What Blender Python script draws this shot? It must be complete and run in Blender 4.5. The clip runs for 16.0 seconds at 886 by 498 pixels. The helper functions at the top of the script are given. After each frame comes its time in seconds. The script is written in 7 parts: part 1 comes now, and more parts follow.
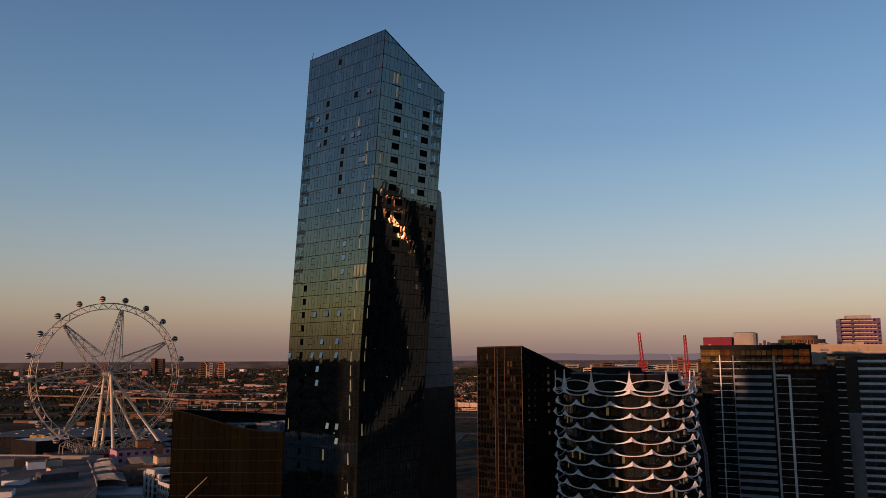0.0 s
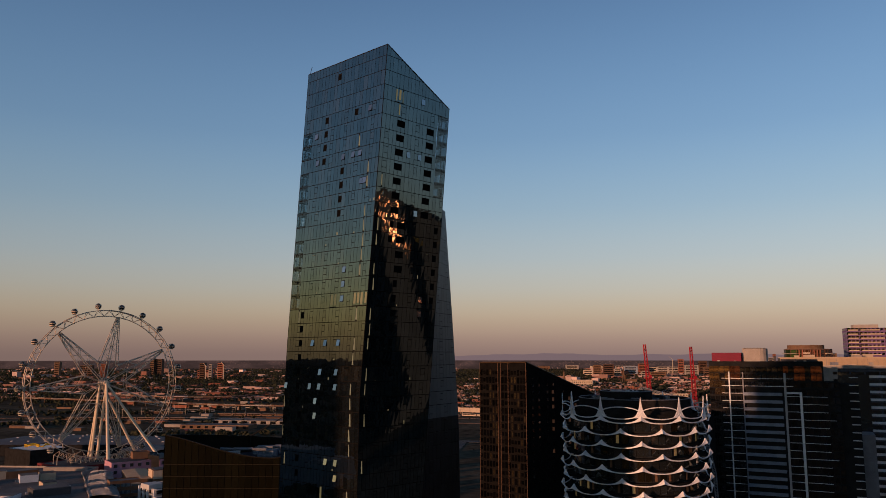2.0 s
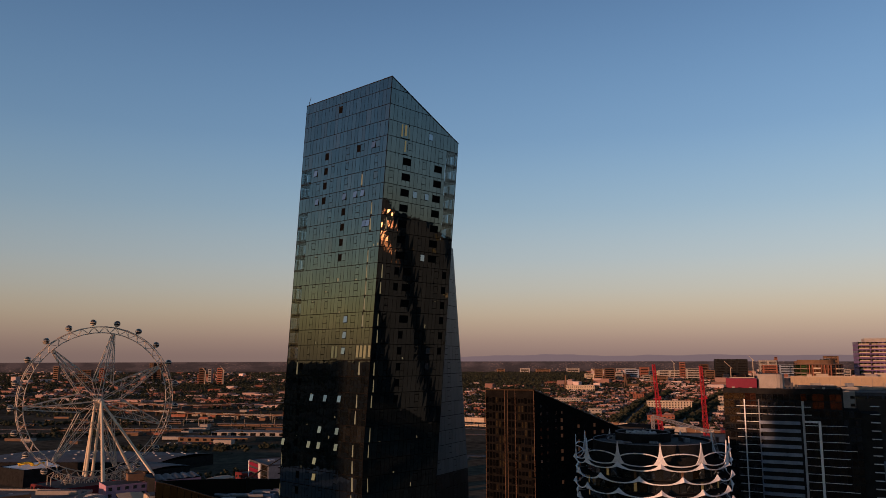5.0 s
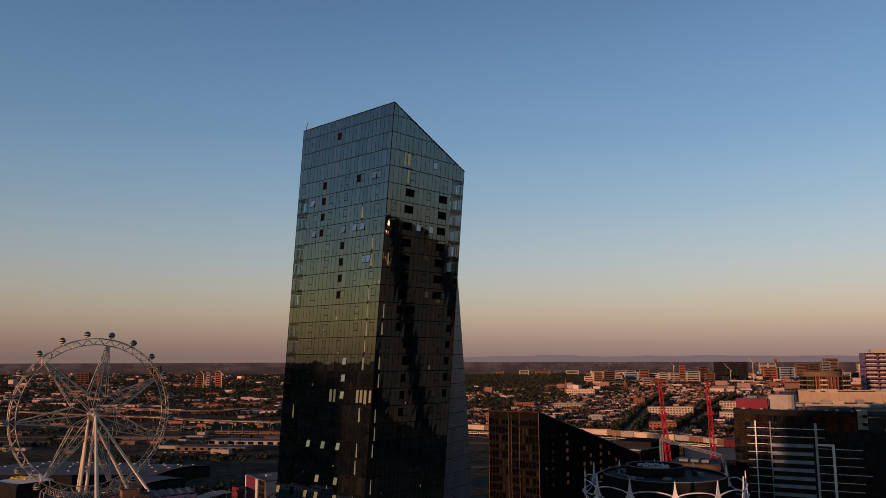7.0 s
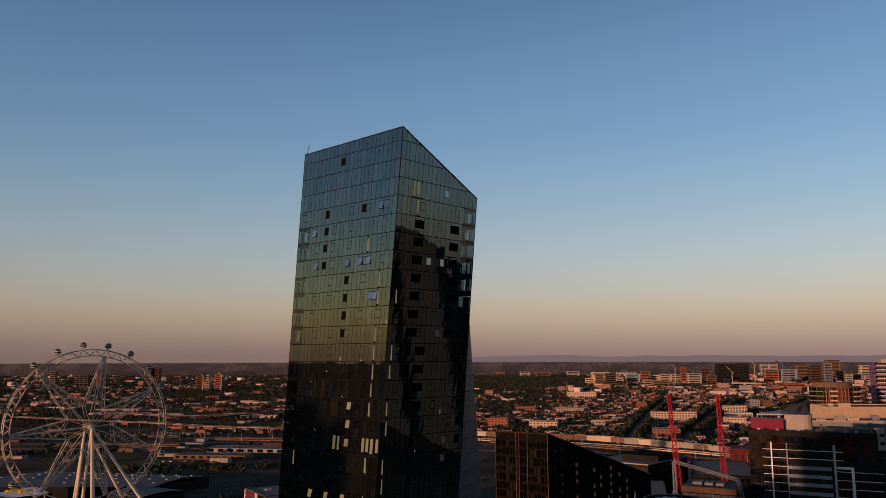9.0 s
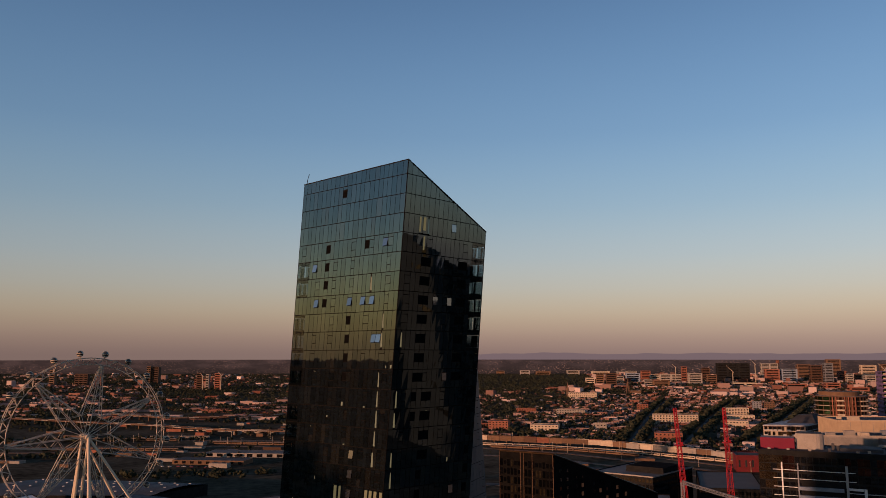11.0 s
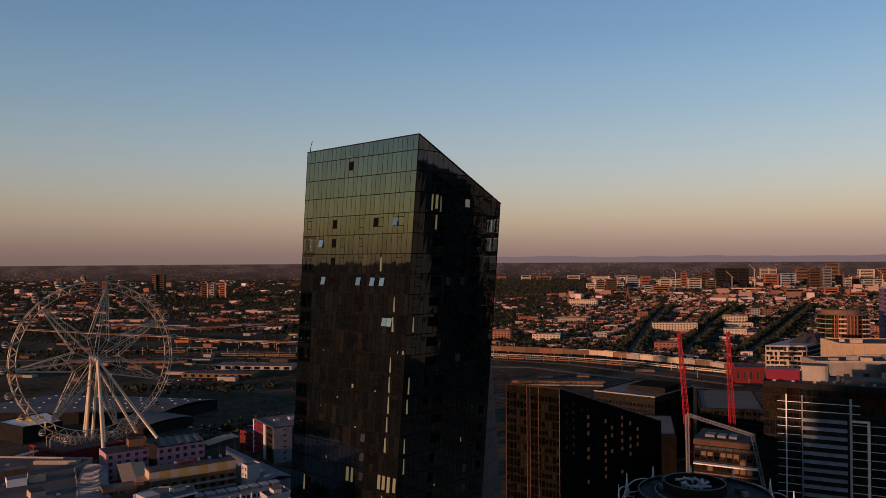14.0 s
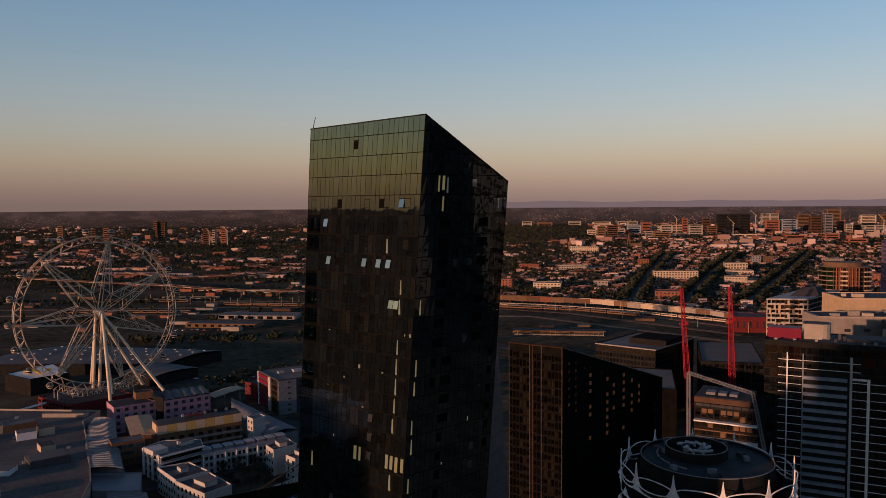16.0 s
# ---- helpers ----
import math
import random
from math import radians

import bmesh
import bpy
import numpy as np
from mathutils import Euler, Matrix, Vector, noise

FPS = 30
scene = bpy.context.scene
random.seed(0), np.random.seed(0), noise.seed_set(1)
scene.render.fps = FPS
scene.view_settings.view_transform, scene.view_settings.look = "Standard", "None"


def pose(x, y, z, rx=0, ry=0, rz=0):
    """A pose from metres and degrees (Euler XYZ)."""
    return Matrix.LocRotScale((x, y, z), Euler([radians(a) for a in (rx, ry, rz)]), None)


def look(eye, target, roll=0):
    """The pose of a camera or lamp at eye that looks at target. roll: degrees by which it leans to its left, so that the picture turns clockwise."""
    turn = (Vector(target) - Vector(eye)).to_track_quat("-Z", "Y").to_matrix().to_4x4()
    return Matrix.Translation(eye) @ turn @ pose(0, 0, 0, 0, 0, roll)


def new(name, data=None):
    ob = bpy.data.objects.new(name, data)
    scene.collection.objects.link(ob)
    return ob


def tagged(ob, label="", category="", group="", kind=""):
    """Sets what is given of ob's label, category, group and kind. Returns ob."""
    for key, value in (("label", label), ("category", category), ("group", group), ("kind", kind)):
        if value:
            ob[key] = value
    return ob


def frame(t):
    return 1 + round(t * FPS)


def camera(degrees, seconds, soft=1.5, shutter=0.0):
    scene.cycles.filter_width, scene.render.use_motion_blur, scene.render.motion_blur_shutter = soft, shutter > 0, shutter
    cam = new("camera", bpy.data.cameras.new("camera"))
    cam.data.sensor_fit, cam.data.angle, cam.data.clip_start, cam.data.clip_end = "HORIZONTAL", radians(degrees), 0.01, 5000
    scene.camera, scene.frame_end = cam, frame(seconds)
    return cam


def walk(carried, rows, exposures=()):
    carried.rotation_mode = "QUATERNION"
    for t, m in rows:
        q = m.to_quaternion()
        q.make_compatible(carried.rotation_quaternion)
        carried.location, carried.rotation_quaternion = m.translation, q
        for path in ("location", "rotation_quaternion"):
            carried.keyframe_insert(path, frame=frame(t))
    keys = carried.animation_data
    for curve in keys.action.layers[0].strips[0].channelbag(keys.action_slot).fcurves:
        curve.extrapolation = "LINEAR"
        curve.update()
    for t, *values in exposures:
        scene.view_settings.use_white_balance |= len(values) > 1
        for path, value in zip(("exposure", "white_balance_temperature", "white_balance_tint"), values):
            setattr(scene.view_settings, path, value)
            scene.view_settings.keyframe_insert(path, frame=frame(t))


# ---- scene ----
cam = camera(60.4, 16.0, soft=0.6)
PATH = [
    (0, (5.358, -9.789, 76.061), (5.356, -7.808, 76.34), -0.2),
    (0.5, (5.252, -7.807, 77.623), (5.248, -5.827, 77.902), -0.1),
    (1, (4.999, -5.577, 79.518), (4.996, -3.596, 79.796), -0.1),
    (1.5, (4.538, -3.543, 81.35), (4.537, -1.562, 81.627), -0.1),
    (2, (4.312, -1.598, 83.132), (4.31, 0.382, 83.41), -0.0),
    (2.5, (3.912, 0.571, 85.003), (3.91, 2.551, 85.281), -0.1),
    (3, (3.637, 2.289, 86.966), (3.635, 4.27, 87.243), -0.1),
    (3.5, (3.191, 4.078, 88.716), (3.189, 6.059, 88.993), -0.1),
    (4, (2.928, 5.951, 90.524), (2.926, 7.931, 90.802), -0.1),
    (6.5, (1.448, 15.437, 100.481), (1.448, 17.416, 100.764), -0.1),
    (7, (1.113, 17.998, 102.58), (1.114, 19.978, 102.863), -0.1),
    (7.5, (0.517, 20.554, 104.507), (0.518, 22.533, 104.791), -0.1),
    (8, (-0.093, 23.401, 106.588), (-0.091, 25.381, 106.872), -0.1),
    (8.5, (-0.519, 25.475, 108.245), (-0.518, 27.454, 108.53), -0.0),
    (9, (-1.034, 27.618, 110.368), (-1.033, 29.598, 110.651), -0.1),
    (10.0, (-1.769, 31.349, 114.309), (-1.768, 33.3288, 114.5927), -0.06),
    (10.5, (-2.041, 32.861, 116.363), (-2.04, 34.8408, 116.6463), -0.04),
    (10.9, (-2.249, 33.909, 118.023), (-2.248, 35.8895, 118.3016), -0.02),
    (11.2, (-2.413, 34.604, 119.268), (-2.412, 36.5865, 119.5319), -0.01),
    (11.5, (-2.593, 35.221, 120.509), (-2.592, 37.209, 120.732), -0.0),
    (12, (-2.923, 36.12, 122.583), (-2.923, 38.111, 122.767), -0.1),
    (12.5, (-3.23, 37.153, 124.63), (-3.23, 39.148, 124.777), -0.2),
    (13, (-3.559, 38.118, 126.929), (-3.561, 40.115, 127.033), -0.2),
    (13.5, (-3.914, 38.996, 128.983), (-3.916, 40.995, 129.05), -0.2),
    (14, (-4.191, 39.859, 131.232), (-4.194, 41.859, 131.258), -0.3),
    (14.5, (-4.423, 40.435, 133.143), (-4.427, 42.435, 133.132), -0.3),
    (15, (-4.701, 40.838, 134.711), (-4.705, 42.838, 134.664), -0.4),
    (15.5, (-4.902, 41.143, 135.842), (-4.907, 43.141, 135.76), -0.4),
    (16, (-5.128, 41.618, 137.039), (-5.134, 43.614, 136.921), -0.4),
]
walk(cam, [(t, look(eye, target, roll)) for t, eye, target, roll in PATH])

# ---- light: low evening sun from the west, clear sky ----
SUN_DIR = Vector((-0.775, -0.632, 0.080)).normalized()      # towards the sun
SUN_ELEV = math.asin(SUN_DIR.z)
world = bpy.data.worlds.new("evening_sky")
scene.world = world
world.use_nodes = True
wn, wl = world.node_tree.nodes, world.node_tree.links
wn.clear()


def wnode(kind, **values):
    n = wn.new(kind)
    for k, v in values.items():
        n.inputs[k].default_value = v
    return n


def lin(r, g, b):
    """Display colour 0..255 to scene-linear."""
    return tuple((c / 255 / 12.92) if c <= 10 else ((c / 255 + 0.055) / 1.055) ** 2.4 for c in (r, g, b)) + (1.0,)


w_coord = wn.new("ShaderNodeTexCoord")
w_split = wn.new("ShaderNodeSeparateXYZ")
wl.new(w_coord.outputs["Generated"], w_split.inputs[0])
w_ramp = wn.new("ShaderNodeValToRGB")
w_ramp.color_ramp.interpolation = "B_SPLINE"
stops = [(0.0, lin(136, 113, 108)), (0.012, lin(146, 122, 114)), (0.03, lin(165, 140, 126)), (0.055, lin(184, 165, 142)),
         (0.085, lin(181, 177, 166)), (0.125, lin(170, 180, 184)), (0.19, lin(143, 170, 189)), (0.28, lin(116, 152, 188)),
         (0.44, lin(85, 119, 160)), (0.58, lin(56, 80, 115)), (1.0, lin(28, 42, 66))]
el = w_ramp.color_ramp.elements
while len(el) < len(stops):
    el.new(0.5)
for e, (p, c) in zip(el, stops):
    e.position, e.color = p, c
wl.new(w_split.outputs["Z"], w_ramp.inputs[0])
w_sky = wn.new("ShaderNodeTexSky")
w_sky.sky_type, w_sky.sun_disc = "NISHITA", False
w_sky.sun_elevation, w_sky.sun_rotation = SUN_ELEV, math.atan2(SUN_DIR.x, SUN_DIR.y)
w_skyv = wn.new("ShaderNodeVectorMath")
w_skyv.operation = "SCALE"
w_skyv.inputs["Scale"].default_value = 0.09
wl.new(w_sky.outputs[0], w_skyv.inputs[0])
# the sunset side glows brighter and warmer towards the horizon
w_dot = wn.new("ShaderNodeVectorMath")
w_dot.operation = "DOT_PRODUCT"
w_dot.inputs[1].default_value = SUN_DIR
wl.new(w_coord.outputs["Generated"], w_dot.inputs[0])
w_pow = wn.new("ShaderNodeMapRange")
w_pow.interpolation_type = "SMOOTHSTEP"
w_pow.inputs["From Min"].default_value, w_pow.inputs["From Max"].default_value = -0.1, 1.0
wl.new(w_dot.outputs["Value"], w_pow.inputs["Value"])
w_gain = wn.new("ShaderNodeMixRGB")
w_gain.inputs[1].default_value, w_gain.inputs[2].default_value = (1, 1, 1, 1), (1.92, 1.43, 0.66, 1)
w_low = wn.new("ShaderNodeMapRange")
w_low.interpolation_type = "SMOOTHSTEP"
w_low.inputs["From Min"].default_value, w_low.inputs["From Max"].default_value = 0.03, 0.22
w_low.inputs["To Min"].default_value, w_low.inputs["To Max"].default_value = 1.0, 0.12
wl.new(w_split.outputs["Z"], w_low.inputs["Value"])
w_glow = wn.new("ShaderNodeMath")
w_glow.operation = "MULTIPLY"
wl.new(w_pow.outputs[0], w_glow.inputs[0])
wl.new(w_low.outputs[0], w_glow.inputs[1])
wl.new(w_glow.outputs[0], w_gain.inputs[0])
# the sky opposite the sun is a little brighter to the east
w_east = wn.new("ShaderNodeMapRange")
w_east.inputs["From Min"].default_value, w_east.inputs["From Max"].default_value = -0.55, 0.55
w_east.inputs["To Min"].default_value, w_east.inputs["To Max"].default_value = 0.835, 1.27
wl.new(w_split.outputs["X"], w_east.inputs["Value"])
# and dims again due east
w_side = wn.new("ShaderNodeMapRange")
w_side.inputs["From Min"].default_value, w_side.inputs["From Max"].default_value = 0.56, 0.98
w_side.inputs["To Min"].default_value, w_side.inputs["To Max"].default_value = 1.0, 0.58
wl.new(w_split.outputs["X"], w_side.inputs["Value"])
w_both = wn.new("ShaderNodeMath")
w_both.operation = "MULTIPLY"
wl.new(w_east.outputs[0], w_both.inputs[0])
wl.new(w_side.outputs[0], w_both.inputs[1])
w_ev = wn.new("ShaderNodeVectorMath")
w_ev.operation = "SCALE"
wl.new(w_ramp.outputs[0], w_ev.inputs[0])
wl.new(w_both.outputs[0], w_ev.inputs["Scale"])
w_mul = wn.new("ShaderNodeMixRGB")
w_mul.blend_type = "MULTIPLY"
w_mul.inputs[0].default_value = 1.0
wl.new(w_ev.outputs[0], w_mul.inputs[1])
wl.new(w_gain.outputs[0], w_mul.inputs[2])
w_mix = wnode("ShaderNodeMixRGB", Fac=0.06)
wl.new(w_mul.outputs[0], w_mix.inputs[1])
wl.new(w_skyv.outputs[0], w_mix.inputs[2])


def wmath(op, a, b=0.0):
    """A maths node of the sky; a and b are numbers or sockets."""
    n = wn.new("ShaderNodeMath")
    n.operation = op
    for k, v in enumerate((a, b)):
        if isinstance(v, (int, float)):
            n.inputs[k].default_value = v
        else:
            wl.new(v, n.inputs[k])
    return n.outputs[0]


def wrange(v, a, b, lo=0.0, hi=1.0):
    n = wn.new("ShaderNodeMapRange")
    n.interpolation_type = "SMOOTHSTEP"
    for k, x in (("From Min", a), ("From Max", b), ("To Min", lo), ("To Max", hi)):
        n.inputs[k].default_value = x
    wl.new(v, n.inputs["Value"])
    return n.outputs[0]


def wmix(fac, a, b):
    n = wn.new("ShaderNodeMixRGB")
    for k, v in enumerate((fac, a, b)):
        if isinstance(v, (int, float, tuple)):
            n.inputs[k].default_value = v
        else:
            wl.new(v, n.inputs[k])
    return n.outputs[0]


def wnoise(v, scale, detail=2.0):
    n = wn.new("ShaderNodeTexNoise")
    n.inputs["Scale"].default_value, n.inputs["Detail"].default_value = scale, detail
    wl.new(v, n.inputs["Vector"])
    return n.outputs[0]


# the plain beyond five kilometres and the ranges behind it, haze painted in: distance that never shifts
w_z, w_x = w_split.outputs["Z"], w_split.outputs["X"]
w_band = wn.new("ShaderNodeCombineXYZ")
wl.new(wmath("MULTIPLY", w_x, 400.0), w_band.inputs[0])
wl.new(wmath("MULTIPLY", w_z, 1250.0), w_band.inputs[2])
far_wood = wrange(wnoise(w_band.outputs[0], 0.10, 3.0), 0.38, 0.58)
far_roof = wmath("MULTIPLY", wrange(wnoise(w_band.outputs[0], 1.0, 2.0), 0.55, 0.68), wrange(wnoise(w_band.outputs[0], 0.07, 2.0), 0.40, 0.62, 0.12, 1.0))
# painted haze: land pales and roof specks fade towards the horizon
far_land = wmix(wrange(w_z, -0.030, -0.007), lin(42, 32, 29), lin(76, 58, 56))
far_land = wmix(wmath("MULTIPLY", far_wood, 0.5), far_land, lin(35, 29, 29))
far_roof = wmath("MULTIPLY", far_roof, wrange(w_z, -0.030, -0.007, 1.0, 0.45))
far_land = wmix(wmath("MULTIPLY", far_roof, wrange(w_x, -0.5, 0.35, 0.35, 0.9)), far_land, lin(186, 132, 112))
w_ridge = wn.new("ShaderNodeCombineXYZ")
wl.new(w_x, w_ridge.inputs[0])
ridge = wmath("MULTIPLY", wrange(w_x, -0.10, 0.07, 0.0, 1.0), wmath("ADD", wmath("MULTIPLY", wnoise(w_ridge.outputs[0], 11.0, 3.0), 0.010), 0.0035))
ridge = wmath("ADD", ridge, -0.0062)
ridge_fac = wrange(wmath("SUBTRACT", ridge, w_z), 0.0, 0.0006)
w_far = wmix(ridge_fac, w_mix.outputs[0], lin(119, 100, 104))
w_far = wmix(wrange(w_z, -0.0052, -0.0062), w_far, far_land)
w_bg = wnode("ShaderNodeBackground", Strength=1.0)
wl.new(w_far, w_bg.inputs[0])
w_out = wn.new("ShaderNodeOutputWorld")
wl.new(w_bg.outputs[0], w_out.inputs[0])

sun_data = bpy.data.lights.new("sun", "SUN")
sun_data.energy, sun_data.angle, sun_data.color = 4.3, radians(0.6), (1.0, 0.50, 0.30)
sun = new("sun", sun_data)
sun.matrix_world = look((0, 0, 400), Vector((0, 0, 400)) - SUN_DIR)


# ---- materials ----
def mat(name, base, rough=0.8, metal=0.0, vary=0.25, scale=0.3, fine=3.0, bump=0.0, rnd=0.0, second=None, emit=None, streak=False, spec=0.15, pick=False, skew=1.0):
    """A surface with variation at two scales; rnd varies piece from piece."""
    m = bpy.data.materials.new(name)
    m.use_nodes = True
    n, l = m.node_tree.nodes, m.node_tree.links
    b = n["Principled BSDF"]
    b.inputs["Roughness"].default_value, b.inputs["Metallic"].default_value, b.inputs["Specular IOR Level"].default_value = rough, metal, spec
    co = n.new("ShaderNodeTexCoord")
    src = co.outputs["Object"]
    if streak:
        mp = n.new("ShaderNodeMapping")
        mp.inputs["Scale"].default_value = (1, 1, 0.12)
        l.new(src, mp.inputs[0])
        src = mp.outputs[0]
    big, small = n.new("ShaderNodeTexNoise"), n.new("ShaderNodeTexNoise")
    for t, s, d in ((big, scale, 3.0), (small, fine, 5.0)):
        t.inputs["Scale"].default_value, t.inputs["Detail"].default_value = s, d
        l.new(src, t.inputs["Vector"])
    add = n.new("ShaderNodeMath")
    add.operation = "ADD"
    l.new(big.outputs[0], add.inputs[0])
    l.new(small.outputs[0], add.inputs[1])
    rng = n.new("ShaderNodeMapRange")
    rng.inputs["From Min"].default_value, rng.inputs["From Max"].default_value = 0.7, 1.3
    l.new(add.outputs[0], rng.inputs["Value"])
    mix = n.new("ShaderNodeMixRGB")
    lo = tuple(c * (1 - vary) for c in base)
    hi = second or tuple(min(1, c * (1 + vary)) for c in base)
    mix.inputs[1].default_value, mix.inputs[2].default_value = (*lo, 1), (*hi, 1)
    l.new(rng.outputs[0], mix.inputs[0])
    col = mix.outputs[0]
    if rnd:
        oi, ge, sm, hs, mr = n.new("ShaderNodeObjectInfo"), n.new("ShaderNodeNewGeometry"), n.new("ShaderNodeMath"), n.new("ShaderNodeHueSaturation"), n.new("ShaderNodeMapRange")
        sm.operation = "ADD"
        fr = n.new("ShaderNodeMath")
        fr.operation = "FRACT"
        l.new(oi.outputs["Random"], sm.inputs[0])
        l.new(ge.outputs["Random Per Island"], sm.inputs[1])
        l.new(sm.outputs[0], fr.inputs[0])
        mr.inputs["To Min"].default_value, mr.inputs["To Max"].default_value = 1 - rnd, 1 + rnd
        l.new(fr.outputs[0], mr.inputs["Value"])
        l.new(mr.outputs[0], hs.inputs["Value"])
        if pick:
            pw = n.new("ShaderNodeMath")
            pw.operation = "MULTIPLY"
            pf = n.new("ShaderNodeMath")
            pf.operation = "FRACT"
            pw.inputs[1].default_value = 5.37
            l.new(sm.outputs[0], pw.inputs[0])
            l.new(pw.outputs[0], pf.inputs[0])
            pp = n.new("ShaderNodeMath")
            pp.operation = "POWER"
            pp.inputs[1].default_value = skew
            l.new(pf.outputs[0], pp.inputs[0])
            l.new(pp.outputs[0], mix.inputs[0])
        l.new(col, hs.inputs["Color"])
        col = hs.outputs[0]
    l.new(col, b.inputs["Base Color"])
    if bump:
        bp = n.new("ShaderNodeBump")
        bp.inputs["Strength"].default_value, bp.inputs["Distance"].default_value = bump, 0.05
        l.new(small.outputs[0], bp.inputs["Height"])
        l.new(bp.outputs[0], b.inputs["Normal"])
    if emit:
        b.inputs["Emission Color"].default_value, b.inputs["Emission Strength"].default_value = (*emit[:3], 1), emit[3]
    return m


def glass_mat(name, tint, rough=0.02, wave=0.03, wscale=0.35, metal=0.92, vary=0.18, depth=0.022, veil=None):
    """Coated facade glass: a tinted mirror with slightly uneven panes."""
    m = bpy.data.materials.new(name)
    m.use_nodes = True
    n, l = m.node_tree.nodes, m.node_tree.links
    b = n["Principled BSDF"]
    b.inputs["Roughness"].default_value, b.inputs["Metallic"].default_value = rough, metal
    oi, ge, sm, fr, mr, hs = (n.new("ShaderNode" + k) for k in ("ObjectInfo", "NewGeometry", "Math", "Math", "MapRange", "HueSaturation"))
    sm.operation, fr.operation = "ADD", "FRACT"
    l.new(oi.outputs["Random"], sm.inputs[0])
    l.new(ge.outputs["Random Per Island"], sm.inputs[1])
    l.new(sm.outputs[0], fr.inputs[0])
    mr.inputs["To Min"].default_value, mr.inputs["To Max"].default_value = 1 - vary, 1 + vary
    l.new(fr.outputs[0], mr.inputs["Value"])
    hs.inputs["Color"].default_value = (*tint, 1)
    m7, f7, r7 = n.new("ShaderNodeMath"), n.new("ShaderNodeMath"), n.new("ShaderNodeMapRange")
    m7.operation, f7.operation = "MULTIPLY", "FRACT"
    m7.inputs[1].default_value = 7.31
    l.new(sm.outputs[0], m7.inputs[0])
    l.new(m7.outputs[0], f7.inputs[0])
    r7.inputs["From Min"].default_value, r7.inputs["To Min"].default_value, r7.inputs["To Max"].default_value = 0.35, metal, metal - depth
    l.new(f7.outputs[0], r7.inputs["Value"])
    l.new(r7.outputs[0], b.inputs["Metallic"])
    l.new(mr.outputs[0], hs.inputs["Value"])
    l.new(hs.outputs[0], b.inputs["Base Color"])
    co, no, bp = n.new("ShaderNodeTexCoord"), n.new("ShaderNodeTexNoise"), n.new("ShaderNodeBump")
    no.inputs["Scale"].default_value, no.inputs["Detail"].default_value = wscale, 1.0
    l.new(co.outputs["Object"], no.inputs["Vector"])
    bp.inputs["Strength"].default_value, bp.inputs["Distance"].default_value = wave, 0.5
    l.new(no.outputs[0], bp.inputs["Height"])
    l.new(bp.outputs[0], b.inputs["Normal"])
    if veil:
        # curtains and rooms dimly seen behind the coating, pane by pane
        mv, fv, pv, mx, df, ad = (n.new("ShaderNode" + k) for k in ("Math", "Math", "Math", "MixRGB", "BsdfDiffuse", "AddShader"))
        mv.operation, fv.operation, pv.operation = "MULTIPLY", "FRACT", "POWER"
        mv.inputs[1].default_value, pv.inputs[1].default_value = 23.7, 3.5
        l.new(sm.outputs[0], mv.inputs[0])
        l.new(mv.outputs[0], fv.inputs[0])
        l.new(fv.outputs[0], pv.inputs[0])
        l.new(pv.outputs[0], mx.inputs[0])
        mx.inputs[1].default_value, mx.inputs[2].default_value = (0.0012, 0.001, 0.0008, 1), (*veil, 1)
        l.new(mx.outputs[0], df.inputs["Color"])
        l.new(b.outputs[0], ad.inputs[0])
        l.new(df.outputs[0], ad.inputs[1])
        l.new(ad.outputs[0], n["Material Output"].inputs["Surface"])
    return m


def clear_glass(name, tint, through_share):
    """Thin clear glass that shows what stands behind it."""
    m = bpy.data.materials.new(name)
    m.use_nodes = True
    n, l = m.node_tree.nodes, m.node_tree.links
    n.remove(n["Principled BSDF"])
    tr, gl, mx = n.new("ShaderNodeBsdfTransparent"), n.new("ShaderNodeBsdfGlossy"), n.new("ShaderNodeMixShader")
    tr.inputs["Color"].default_value = (*tint, 1)
    gl.inputs["Color"].default_value, gl.inputs["Roughness"].default_value = (0.42, 0.5, 0.53, 1), 0.02
    mx.inputs["Fac"].default_value = through_share
    l.new(gl.outputs[0], mx.inputs[1])
    l.new(tr.outputs[0], mx.inputs[2])
    l.new(mx.outputs[0], n["Material Output"].inputs["Surface"])
    return m


M = {}
M["tower_glass"] = glass_mat("tower_glass", (0.134, 0.190, 0.218), wave=0.015, metal=0.982, vary=0.10, depth=0.02, veil=(0.008, 0.0068, 0.0045))
M["corner_glass"] = clear_glass("corner_glass", (0.60, 0.68, 0.71), 0.80)
M["glint_glass"] = glass_mat("glint_glass", (0.034, 0.0135, 0.005), 0.115, 0.02, 0.6)
M["black_glass"] = glass_mat("black_glass", (0.082, 0.080, 0.078), 0.06, 0.05, vary=0.4)
M["cabin_glass"] = glass_mat("cabin_glass", (0.115, 0.112, 0.10), 0.12, 0.05, metal=0.7)
M["pane"] = glass_mat("pane", (0.30, 0.32, 0.33), 0.05, 0.05)
M["dark_glass"] = glass_mat("dark_glass", (0.085, 0.082, 0.080), 0.06, 0.06)
M["gold_glass"] = glass_mat("gold_glass", (0.135, 0.105, 0.06), 0.12, 0.08)
M["awning_glass"] = glass_mat("awning_glass", (0.36, 0.41, 0.45), 0.04, 0.02)
# matte grey that paints in the sky mirrored by the rear wing
M["wing_sky_tone"] = mat("wing_sky_tone", (0.072, 0.082, 0.086), 0.45, vary=0.12, scale=0.08, rnd=0.12, spec=0.12)
M["bay_glass"] = glass_mat("bay_glass", (0.18, 0.20, 0.205), 0.05, 0.05, vary=0.3)
